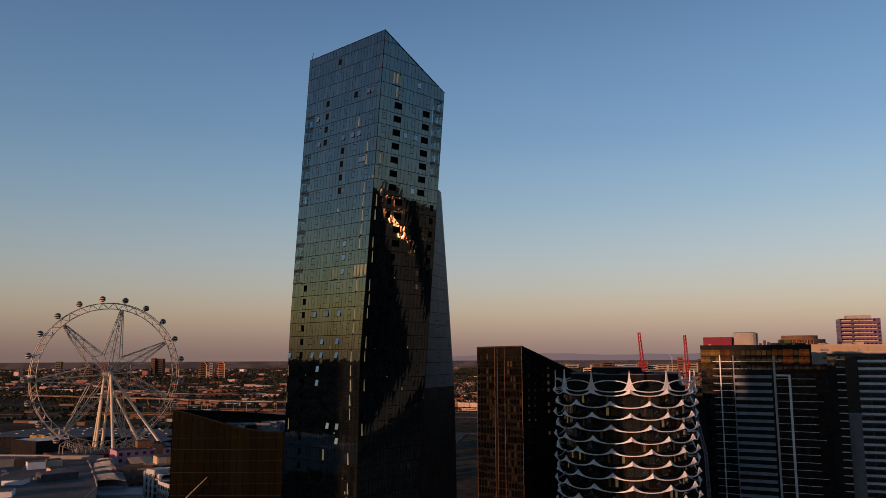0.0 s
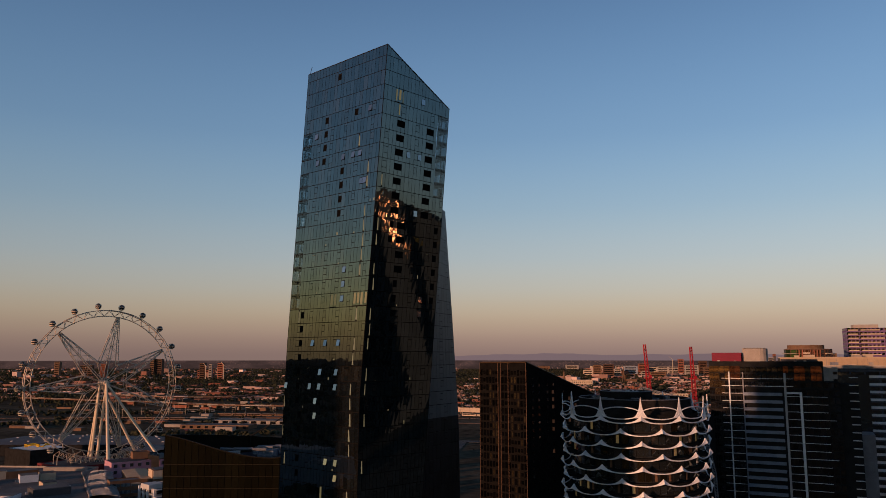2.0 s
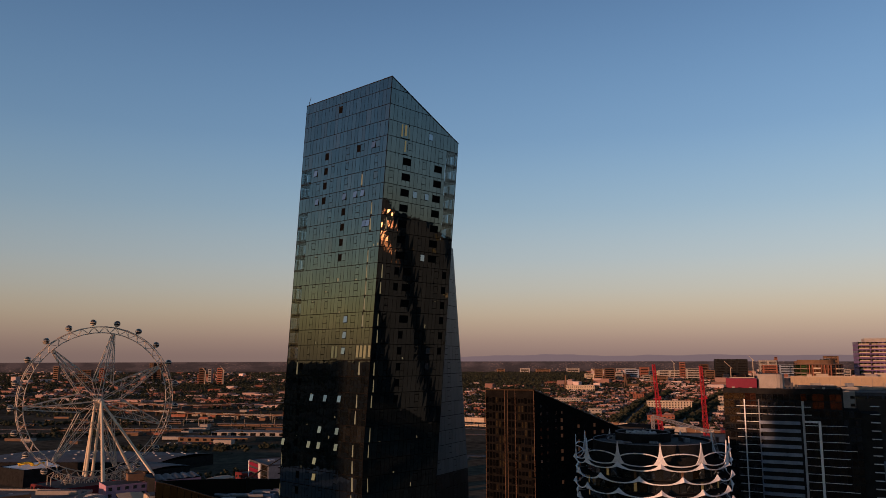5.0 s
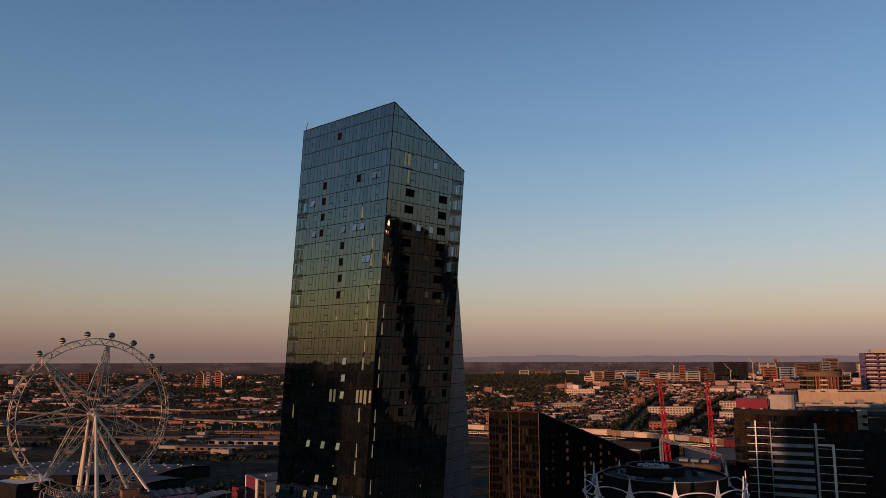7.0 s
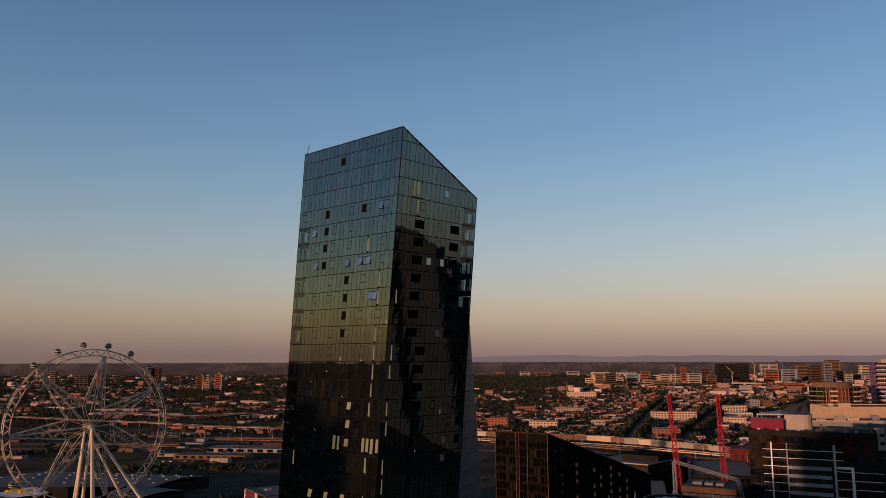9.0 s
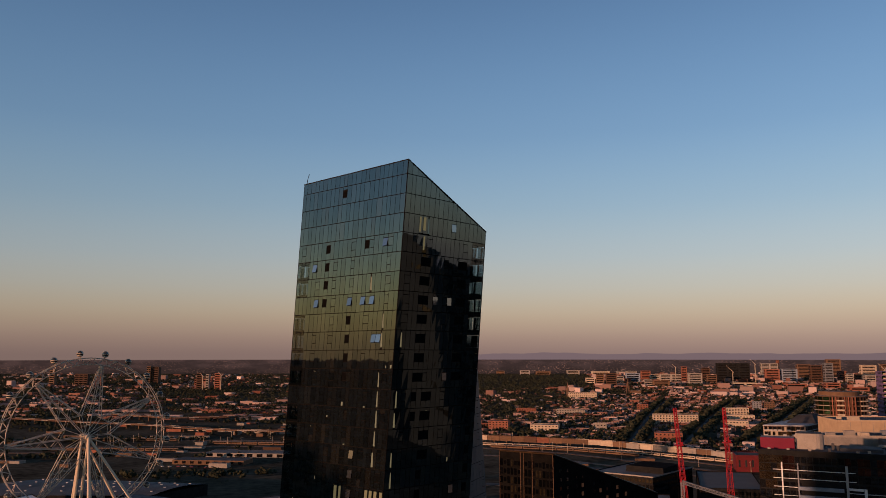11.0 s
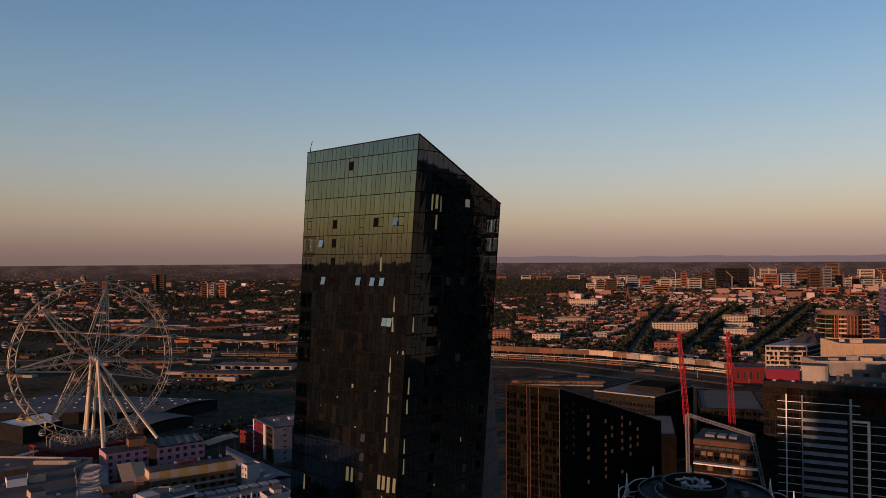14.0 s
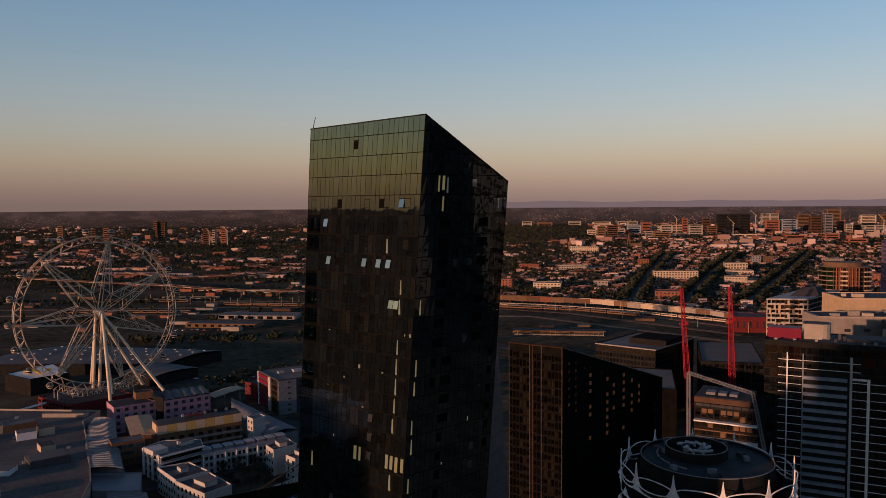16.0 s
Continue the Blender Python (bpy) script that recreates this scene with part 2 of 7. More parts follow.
M["ink_glass"] = glass_mat("ink_glass", (0.024, 0.023, 0.023), 0.06, 0.05, vary=0.5)
M["bronze_glass"] = glass_mat("bronze_glass", (0.085, 0.076, 0.042), 0.12, 0.05, metal=0.95, vary=0.25)
# amber tint that paints evening sun glow into chosen panes
M["sunglow_glass"] = glass_mat("sunglow_glass", (0.35, 0.22, 0.113), 0.10, 0.08, metal=0.975, vary=0.35)
M["rust_glass"] = glass_mat("rust_glass", (0.20, 0.085, 0.058), 0.12, 0.08, metal=0.975, vary=0.4)
# darker tone that paints in the dark skyline mirrored lower down
M["wing_dark_tone"] = mat("wing_dark_tone", (0.0085, 0.009, 0.0095), 0.5, vary=0.3, scale=0.08, rnd=0.35, spec=0.1)
M["tower_stone"] = mat("tower_stone", (0.054, 0.057, 0.059), 0.8, vary=0.25, scale=0.05, rnd=0.2)
M["joint"] = mat("joint", (0.0105, 0.0098, 0.009), 0.8, spec=0.0)
M["fin_black"] = mat("fin_black", (0.0085, 0.0078, 0.0072), 0.9, vary=0.4, spec=0.0)
# near-black that stands in for the shade inside openings
M["recess_black"] = mat("recess_black", (0.005, 0.005, 0.005), 0.9, spec=0.0)
# curtains given a glow of their own to look bright
M["blind"] = mat("blind", (0.05, 0.05, 0.045), 0.5, vary=0.15, emit=(1.0, 0.80, 0.42, 0.15))
M["glow_curtain"] = mat("glow_curtain", (0.05, 0.055, 0.05), 0.5, vary=0.2, emit=(0.62, 0.80, 0.72, 0.07))
M["lit_orange"] = mat("lit_orange", (0.12, 0.06, 0.035), 0.6, emit=(1.0, 0.40, 0.19, 0.032))
# amber panes with a slight glow of their own
M["amber_glow"] = mat("amber_glow", (0.20, 0.15, 0.08), 0.6, vary=0.4, scale=0.8, rnd=0.5, emit=(1.0, 0.66, 0.25, 0.07))
M["lit"] = mat("lit", (0.08, 0.07, 0.04), 0.6, emit=(1.0, 0.80, 0.38, 0.12))
M["green_glass"] = glass_mat("green_glass", (0.035, 0.075, 0.032), 0.06, 0.06)
M["white"] = mat("white", (0.74, 0.73, 0.72), 0.55, vary=0.1, fine=1.5, rnd=0.05)
M["grid_white"] = mat("grid_white", (0.70, 0.69, 0.68), 0.55, vary=0.1, rnd=0.05)
M["offwhite"] = mat("offwhite", (0.42, 0.41, 0.40), 0.6, vary=0.12, rnd=0.06)
M["steel"] = mat("steel", (0.52, 0.43, 0.335), 0.5, 0.1, vary=0.12, scale=0.05)
M["leg_paint"] = mat("leg_paint", (0.62, 0.52, 0.38), 0.5, vary=0.12, scale=0.08)
M["hall_roof"] = mat("hall_roof", (0.092, 0.098, 0.108), 0.7, vary=0.25, scale=0.05, rnd=0.12)
M["grey"] = mat("grey", (0.30, 0.31, 0.33), 0.7, rnd=0.1)
M["midgrey"] = mat("midgrey", (0.18, 0.185, 0.2), 0.75, rnd=0.15)
M["darkbrown"] = mat("darkbrown", (0.085, 0.045, 0.028), 0.7, vary=0.2, rnd=0.15)
M["podium_roof"] = mat("podium_roof", (0.105, 0.098, 0.096), 0.9, vary=0.35, scale=0.05, fine=0.6)
M["bluegrey"] = mat("bluegrey", (0.22, 0.255, 0.31), 0.6, rnd=0.1)
M["black"] = mat("black", (0.02, 0.0198, 0.0195), 0.7, vary=0.4, spec=0.0)
M["bronze_line"] = mat("bronze_line", (0.020, 0.016, 0.009), 0.6, vary=0.3, spec=0.1)
M["bronze"] = mat("bronze", (0.050, 0.028, 0.012), 0.4, 0.4, vary=0.35, streak=True)
M["bronze_clad"] = mat("bronze_clad", (0.0075, 0.0058, 0.0032), 0.6, 0.0, vary=0.3, streak=True, spec=0.1)
M["cream"] = mat("cream", (0.47, 0.375, 0.275), 0.75, vary=0.12, rnd=0.06)
M["tan"] = mat("tan", (0.45, 0.325, 0.205), 0.8, vary=0.14, rnd=0.06)
M["concrete"] = mat("concrete", (0.29, 0.255, 0.22), 0.85, vary=0.2, rnd=0.15, bump=0.2)
M["dull_red"] = mat("dull_red", (0.12, 0.016, 0.018), 0.7, vary=0.25)
M["red"] = mat("red", (0.16, 0.009, 0.030), 0.5, vary=0.12)
M["crane_red"] = mat("crane_red", (0.32, 0.016, 0.026), 0.5, vary=0.15)
M["pink"] = mat("pink", (0.42, 0.225, 0.285), 0.8, vary=0.12)
M["yellow"] = mat("yellow", (0.46, 0.32, 0.11), 0.7, vary=0.12)
M["purple"] = mat("purple", (0.135, 0.085, 0.18), 0.7, vary=0.15)
M["brick"] = mat("brick", (0.24, 0.092, 0.058), 0.85, vary=0.25, rnd=0.2, bump=0.3)
M["brown"] = mat("brown", (0.15, 0.085, 0.05), 0.7, vary=0.2, rnd=0.15)
M["roof_metal"] = mat("roof_metal", (0.22, 0.225, 0.24), 0.5, 0.3, vary=0.15, rnd=0.08)
M["roof_dark"] = mat("roof_dark", (0.05, 0.05, 0.055), 0.8, vary=0.3, rnd=0.3)
M["roof_flat"] = mat("roof_flat", (0.13, 0.125, 0.125), 0.85, vary=0.2, scale=0.06, rnd=0.15)
M["roof_mix"] = mat("roof_mix", (0.13, 0.075, 0.06), 0.8, vary=0.35, rnd=0.5, second=(0.27, 0.24, 0.25), pick=True, skew=1.5)
M["house_wall"] = mat("house_wall", (0.20, 0.07, 0.042), 0.85, vary=0.25, rnd=0.35, scale=0.05, second=(0.52, 0.40, 0.36), pick=True, skew=1.5)
M["leaf"] = mat("leaf", (0.050, 0.048, 0.029), 0.8, vary=0.5, scale=0.05, rnd=0.35)
M["far_leaf"] = mat("far_leaf", (0.036, 0.038, 0.024), 0.9, vary=0.45, scale=0.05, rnd=0.35, spec=0.0)
M["trunk"] = mat("trunk", (0.10, 0.07, 0.05), 0.9, vary=0.3)
M["asphalt"] = mat("asphalt", (0.055, 0.055, 0.058), 0.9, vary=0.3)


# ---- builders ----
class Shape:
    """Gathers faces and turns them into one mesh object."""

    def __init__(self):
        self.v, self.f = [], []

    def face(self, *pts):
        k = len(self.v)
        self.v += [tuple(p) for p in pts]
        self.f.append(tuple(range(k, k + len(pts))))
        return self

    def solid(self, low, high):
        """A closed prism between two rings of points, low and high, both counterclockwise from above."""
        k, n = len(self.v), len(low)
        self.v += [tuple(p) for p in low] + [tuple(p) for p in high]
        self.f.append(tuple(reversed(range(k, k + n))))
        self.f.append(tuple(range(k + n, k + 2 * n)))
        for i in range(n):
            j = (i + 1) % n
            self.f.append((k + i, k + j, k + n + j, k + n + i))
        return self

    def prism(self, poly, z0, z1):
        return self.solid([(x, y, z0) for x, y in poly], [(x, y, z1) for x, y in poly])

    def box(self, c, size, rz=0.0):
        sx, sy, sz = (s / 2 for s in size)
        ca, sa = math.cos(radians(rz)), math.sin(radians(rz))
        poly = [(c[0] + x * ca - y * sa, c[1] + x * sa + y * ca) for x, y in ((-sx, -sy), (sx, -sy), (sx, sy), (-sx, sy))]
        return self.prism(poly, c[2] - sz, c[2] + sz)

    def tube(self, a, b, r, n=6, r2=None):
        a, b = Vector(a), Vector(b)
        d = (b - a).normalized()
        u = d.orthogonal().normalized()
        w = d.cross(u)
        r2 = r if r2 is None else r2
        ring = [(math.cos(2 * math.pi * i / n), math.sin(2 * math.pi * i / n)) for i in range(n)]
        return self.solid([a + r * (u * c + w * s) for c, s in ring], [b + r2 * (u * c + w * s) for c, s in ring])

    def slab(self, a, b, c, d, depth):
        """A thin slab with its outer face a b c d (counterclockwise seen from outside) and its back depth behind it."""
        a, b, c, d = (Vector(p) for p in (a, b, c, d))
        nrm = (b - a).cross(d - a).normalized() * depth
        return self.solid([p - nrm for p in (a, b, c, d)], [a, b, c, d])

    def strip(self, rows, close=False):
        """A surface through rows of points."""
        k, n = len(self.v), len(rows[0])
        for r in rows:
            self.v += [tuple(p) for p in r]
        for i in range(len(rows) - 1):
            for j in range(n if close else n - 1):
                m = (j + 1) % n
                self.f.append((k + i * n + j, k + i * n + m, k + (i + 1) * n + m, k + (i + 1) * n + j))
        return self

    def mesh(self, name, material):
        me = bpy.data.meshes.new(name)
        me.from_pydata(self.v, [], self.f)
        me.materials.append(material)
        me.update()
        return me

    def part(self, name, material, parent=None, label=""):
        ob = new(name, self.mesh(name, material))
        ob.parent = parent
        return tagged(ob, label)


def thing(name, label, category, at=(0, 0, 0), group="", kind=""):
    ob = new(name)
    ob.location = at
    ob.empty_display_size = 1.0
    return tagged(ob, label, category, group, kind)


def place(name, mesh, parent, m):
    """A piece on shared mesh data."""
    ob = new(name, mesh)
    ob.parent = parent
    ob.matrix_basis = m
    return ob


def along(a, b, z=0.0):
    """The pose whose x runs from a to b (in plan), y into the building, z up, at a."""
    ang = math.atan2(b[1] - a[1], b[0] - a[0])
    return Matrix.Translation((a[0], a[1], z)) @ Matrix.Rotation(ang, 4, "Z")


def local(poly):
    """Footprint relative to its first corner."""
    x0, y0 = poly[0]
    return [(x - x0, y - y0) for x, y in poly]


PANES = {}


def pane_mesh(w, h, material, depth=0.12):
    key = (round(w, 2), round(h, 2), material.name)
    if key not in PANES:
        PANES[key] = Shape().box((0, 0, 0), (w, depth, h)).mesh("window", material)
    return PANES[key]


def block(name, label, category, poly, z0, z1, wall, roof="roof_flat", sides=(), floors=0, step=3.0, win=(1.6, 1.5), glass="pane",
          bands="", band_part=0.34, parapet=0.7, group="", skip=0.0):
    """A building on a counterclockwise footprint: wall, roof with parapet, and windows one by one on the sides named."""
    ob = thing(name, label, category, (poly[0][0], poly[0][1], z0), group)
    p, h = local(poly), z1 - z0
    Shape().prism(p, 0, h).part("wall", M[wall], ob)
    cx, cy = sum(q[0] for q in p) / len(p), sum(q[1] for q in p) / len(p)
    inner = [(cx + (x - cx) * 0.97, cy + (y - cy) * 0.97) for x, y in p]
    s = Shape()
    n = len(p)
    for i in range(n):
        j = (i + 1) % n
        quad = [p[i], p[j], inner[j], inner[i]]
        s.prism(quad, h + 0.004, h + parapet)
    s.part("parapet", M[wall], ob)
    Shape().prism(inner, h + 0.004, h + 0.25).part("roof", M[roof], ob)
    rnd = random.Random(name + label)
    if floors:
        fh = h / floors
        for i in sides:
            a, b = Vector(p[i]), Vector(p[(i + 1) % n])
            length = (b - a).length
            cols = max(1, int(length / step))
            base = along(a, b)
            for f in range(floors):
                zc = (f + 0.52) * fh
                if bands:
                    place("spandrel", pane_mesh(length + 0.3, fh * band_part, M[bands], 0.5), ob, base @ Matrix.Translation((length / 2, -0.05, f * fh + fh * band_part / 2)))
                for c in range(cols):
                    if rnd.random() < skip:
                        continue
                    place("window", pane_mesh(win[0] if win[0] > 1 else win[0] * length / cols, win[1], M[glass]), ob, base @ Matrix.Translation(((c + 0.5) * length / cols, 0.03, zc + (0.25 if bands else 0))))
    return ob


def origin(ob):
    return Vector((0, 0, 0)) if ob is None else ob.location + origin(ob.parent)


def wpart(shape, name, material, parent, label=""):
    """Like Shape.part, for a shape given in world coordinates."""
    o = origin(parent)
    shape.v = [(x - o.x, y - o.y, z - o.z) for x, y, z in shape.v]
    return shape.part(name, material, parent, label)


def stuff(ob, label="", category=""):
    return tagged(ob, label, category, kind="stuff")


def ribbon(name, label, category, pts, width, z, material, thick=0.3):
    s = Shape()
    P = [Vector(p) for p in pts]
    lo, hi = [], []
    for i, p in enumerate(P):
        d = (P[min(i + 1, len(P) - 1)] - P[max(i - 1, 0)]).normalized()
        n = Vector((-d.y, d.x)) * width / 2
        h = z + ground_z(p.x, p.y)
        lo.append([(p.x + n.x, p.y + n.y, h - thick), (p.x - n.x, p.y - n.y, h - thick)])
        hi.append([(p.x + n.x, p.y + n.y, h), (p.x - n.x, p.y - n.y, h)])
    for i in range(len(P) - 1):
        s.solid([lo[i][0], lo[i][1], lo[i + 1][1], lo[i + 1][0]], [hi[i][0], hi[i][1], hi[i + 1][1], hi[i + 1][0]])
    ob = s.part(name, M[material])
    return tagged(ob, label, category, kind="structure")


# ---- ground: a flat plain to the horizon ----
def ground_z(x, y):
    """The height of the land: flat, dropping away with the curve of the earth."""
    return -(x * x + y * y) / 12742000.0


def make_ground():
    s = Shape()
    radii = [0, 150, 300, 500, 700, 900, 1200, 1500, 1800, 2200, 2600, 3000, 3400, 3800, 4200, 4600, 5000, 7000, 10000, 15000, 22000, 30000]
    rows = []
    for r in radii:
        rows.append([(r * math.cos(a), r * math.sin(a), ground_z(r, 0)) for a in (2 * math.pi * i / 72 for i in range(72))])
    s.strip(rows, close=True)
    m = mat("ground_mix", (0.070, 0.062, 0.046), 0.95, vary=0.55, scale=0.014, fine=0.12, second=(0.125, 0.108, 0.078), spec=0.0)
    ob = s.part("ground", m)
    for p in ob.data.polygons:
        p.use_smooth = True
    tagged(ob, "dark flat land of roads, grass and railway yards", "ground", kind="structure")


make_ground()


# ---- the leaning glass tower ----
def interp(z, zs, vs):
    return float(np.interp(z, zs, vs))


def edge_a(z):
    return Vector((interp(z, (0, 45, 75, 150.45), (-13.8, -13.8, -13.4, -7.9)), interp(z, (0, 45, 75, 150.45), (161.6, 161.6, 161.25, 156.5)), z))


def edge_b(z):
    return Vector((interp(z, (0, 43, 86, 150.1), (-34.6, -33.9, -32.3, -28.25)), interp(z, (0, 43, 86, 150.1), (179.6, 179.05, 177.6, 174.1)), z))


def edge_c(z):
    return Vector((interp(z, (0, 45, 68.6, 140.75, 151), (-1.2, -0.9, 0.72, 5.66, 6.36)), interp(z, (0, 45, 68.6, 140.75, 151), (175.2, 175.0, 174.3, 171.84, 171.49)), z))


def edge_d(z):
    d = edge_b(z) + edge_c(z) - edge_a(z)
    return Vector((d.x, d.y, z))


def edge_n(z):
    return Vector((interp(z, (0, 44, 66, 90, 121), (8.9, 8.5, 8.15, 6.74, 4.7)), 196.8, z))


def edge_p(z):
    c = edge_c(z)
    return Vector((interp(z, (0, 68.6, 121), (-3.4, -2.8, 0.4)), c.y + 4.2, z))


STOREY, TOP_ROW = 3.2, 138.5


def face_panels(lower, upper, top0, top1, cols, holes, awnings, blinds, lits, rows, inset, seed, wide=1):
    """Panels of one facade between two edges; top0 and top1 are the heights of its top at both edges.
    Gives (kind, row, column, corners) for each panel; kind: glass, hole, awning, blind or lit."""
    rnd = random.Random(seed)
    out = []
    for r in rows:
        z1, z0 = TOP_ROW - STOREY * r, TOP_ROW - STOREY * (r + 1)
        cuts = [i / cols for i in range(cols + 1)]
        taken = {c for c, rr in holes | awnings if rr == r}
        for i in range(1, cols):
            if i not in taken and i - 1 not in taken:
                cuts[i] += rnd.uniform(-0.17, 0.17) / cols
        for c in range(cols):
            u0, u1 = cuts[c], cuts[c + 1]
            t0, t1 = (top0 + (top1 - top0) * u for u in (u0, u1))
            zz = [z0 + 0.062, z1 - 0.062]
            if max(t0, t1) <= zz[0] + 0.12:
                continue
            kinds = [("glass", zz[0], zz[1])]
            if (c, r) in holes:
                kinds = [("glass", zz[0], z0 + 1.15), ("hole", z0 + 1.25, z1 - 0.65), ("glass", z1 - 0.55, zz[1])]
            elif (c, r) in awnings:
                kinds = [("glass", zz[0], z0 + 1.15), ("awning", z0 + 1.25, z1 - 0.65), ("glass", z1 - 0.55, zz[1])]
            elif (c, r) in blinds:
                kinds = [("blind", zz[0], zz[1])]
            elif (c, r) in lits:
                kinds = [("lit", zz[0] + 0.15, zz[1])]
            elif 0 <= r < 40 and c % 4 == (1 + (r // 7)) % 4 and rnd.random() < 0.75:
                kinds = [("glass", zz[0], z0 + 1.15), ("glass", z0 + 1.25, z1 - 0.65), ("glass", z1 - 0.55, zz[1])]
            g = 0.038 / (lower(z0) - upper(z0)).length
            for kind, a, b in kinds:
                def at(u, z, t):
                    z = min(z, t - 0.03)
                    e, f = lower(z), upper(z)
                    return e.lerp(f, u)
                out.append((kind, r, c, [at(u0 + g, a, t0), at(u1 - g, a, t1), at(u1 - g, b, t1), at(u0 + g, b, t0)]))
    return out


def make_tower():
    tower = thing("apartment_tower", "tall leaning apartment tower of dark reflective glass panels", "tower", (-12, 178, 0))
    core = Shape()
    # the glazed corners of the upper storeys are see-through: there the core stands back
    low_b, high_b, low_c, high_c = TOP_ROW - STOREY * 14, TOP_ROW - STOREY, TOP_ROW - STOREY * 6, TOP_ROW

    def corners(z, cb, cc):
        b, a, c, d = edge_b(z), edge_a(z), edge_c(z), edge_d(z)
        return [b + (d - b).normalized() * cb, b + (a - b).normalized() * cb, a, c + (a - c).normalized() * cc, c + (d - c).normalized() * cc, d]

    def ring(z, cb, cc, shrink=0.16):
        pts = corners(z, cb, cc)
        mid = (edge_b(z) + edge_c(z)) / 2
        return [p + (mid - p).normalized() * shrink for p in pts]
    e, n, nb = 0.05, 3.4, 3.4
    levels = sorted({*(TOP_ROW - STOREY * k for k in range(43)), 0.0, *(z + dz for z in (low_b, low_c, high_b) for dz in (0, 0.01))})
    rows = [ring(z, nb if low_b + 0.005 < z < high_b + 0.005 else e, n if low_c + 0.005 < z < high_c + 0.005 else e) for z in levels] + [ring(high_c + 0.01, e, e)]
    full = [edge_b(150.1), edge_a(150.45), edge_c(140.75), edge_d(140.4)]
    mid = sum(full, Vector()) / 4
    six = [full[0].lerp(full[3], 0.003), full[0].lerp(full[1], 0.003), full[1], full[2].lerp(full[1], 0.003), full[2].lerp(full[3], 0.003), full[3]]
    rows.append([Vector((p.x + (mid.x - p.x) * 0.006, p.y + (mid.y - p.y) * 0.006, p.z - 0.05)) for p in six])
    core.strip(rows, close=True)
    core.face(*rows[-1])
    for edge, knees in ((edge_a, (0, 45, 75, 150.3)), (edge_b, (0, 43, 86, 150.0)), (edge_c, (0, 45, 68.6, 140.6))):
        post = Shape()
        for z0, z1 in zip(knees, knees[1:]):
            inward = ((edge_b(z0) + edge_c(z0)) / 2 - edge(z0)).normalized() * 0.09
            post.tube(edge(z0) + inward, edge(z1) + inward, 0.09, 6)
        wpart(post, "corner_mullion", M["joint"], tower, "dark corner mullion")
    # floors and rear panes of the see-through corners
    rnd_corner = random.Random(77)
    for corner, r0, r1 in (("b", 1, 13), ("c", 0, 5)):
        for r in range(r0, r1 + 2):
            z = TOP_ROW - STOREY * r
            def tri(zz):
                q = corners(zz, nb, n)
                p = edge_b(zz) if corner == "b" else edge_c(zz)
                near, rear = (q[1], q[0]) if corner == "b" else (q[3], q[4])
                m = (near + rear) / 2
                return [x + (m - x).normalized() * 0.05 for x in (near, p, rear)]
            if corner == "b" and r in (3, 8):
                wpart(Shape().solid(tri(z - STOREY), tri(z + 0.45)), "floor_slab", M["joint"], tower)
                continue
            wpart(Shape().solid(tri(z - 0.5), tri(z + 0.45)), "floor_slab", M["joint"], tower)
            if r > r1:
                break
            t0, t1 = tri(z - STOREY + 0.5), tri(z - 0.55)
            for k in range(2):
                f0, f1 = k / 2 + 0.04, (k + 1) / 2 - 0.04
                wpart(Shape().slab(t0[1].lerp(t0[2], f0), t0[1].lerp(t0[2], f1), t1[1].lerp(t1[2], f1), t1[1].lerp(t1[2], f0), 0.04), "rear_pane", M["corner_glass"], tower)
            for k in range(3):
                f = rnd_corner.uniform(0.1, 0.85)
                w = rnd_corner.uniform(0.05, 0.16)
                wpart(Shape().slab(t0[1].lerp(t0[2], f), t0[1].lerp(t0[2], f + w), t1[1].lerp(t1[2], f + w), t1[1].lerp(t1[2], f), 0.1), "mullion", M["joint"], tower)
    wpart(core, "core", M["joint"], tower, "dark frame behind the glass panels")
    # parapet rail round the sloping roof
    rail = Shape()
    for i in range(4):
        p, q = full[i], full[(i + 1) % 4]
        rail.tube(p + Vector((0, 0, 0.02)), q + Vector((0, 0, 0.02)), 0.10)
    wpart(rail, "parapet", M["black"], tower, "dark metal capping")
    mast = Shape().tube((-27.8, 174.0, 150.0), (-27.65, 174.0, 151.0), 0.07).tube((-27.65, 174.0, 151.0), (-27.35, 173.9, 152.1), 0.06)
    wpart(mast, "mast", M["black"], tower, "thin bent roof mast")
    # left face: runs of black balcony sheets, tilted awning windows, drawn blinds
    holes_l = {(10, -3), (16, 0)} | {(7, r) for r in range(0, 4)} | {(13, r) for r in range(4, 8)} | {(4, r) for r in range(14, 21)} | {(5, r) for r in range(21, 30)}
    awn_l = {(4, 1), (5, 3), (13, 3), (16, 3), (18, 3), (20, 0), (19, 5), (20, 5), (16, 11), (16, 12), (16, 13), (8, 16), (12, 16), (16, 16), (11, 18), (16, 18),
             (0, 19), (8, 19), (11, 19), (16, 19), (10, 20), (10, 21), (17, 24), (14, 24), (17, 25)}
    blind_l = {(21, r) for r in (4, 5, 7, 8, 9, 10, 11, 14, 16, 17, 19, 20, 21, 22, 23, 26, 28, 29, 30)} | {(18, 2), (1, 4), (1, 5), (1, 6), (1, 7), (1, 10), (1, 11), (1, 12), (0, 6), (3, 14), (0, 20), (0, 22), (1, 24)}
    lit_l = {(13, 13), (14, 13), (20, 13), (21, 13), (22, 13), (23, 13), (13, 26)}
    holes_r = {(4, r) for r in range(1, 10)} | {(5, r) for r in range(1, 8)} | {(6, r) for r in range(8, 17)} | {(7, r) for r in range(8, 12)} | {(12, r) for r in range(1, 8)} | {(13, r) for r in range(1, 8)} | {(16, r) for r in range(8, 14)}
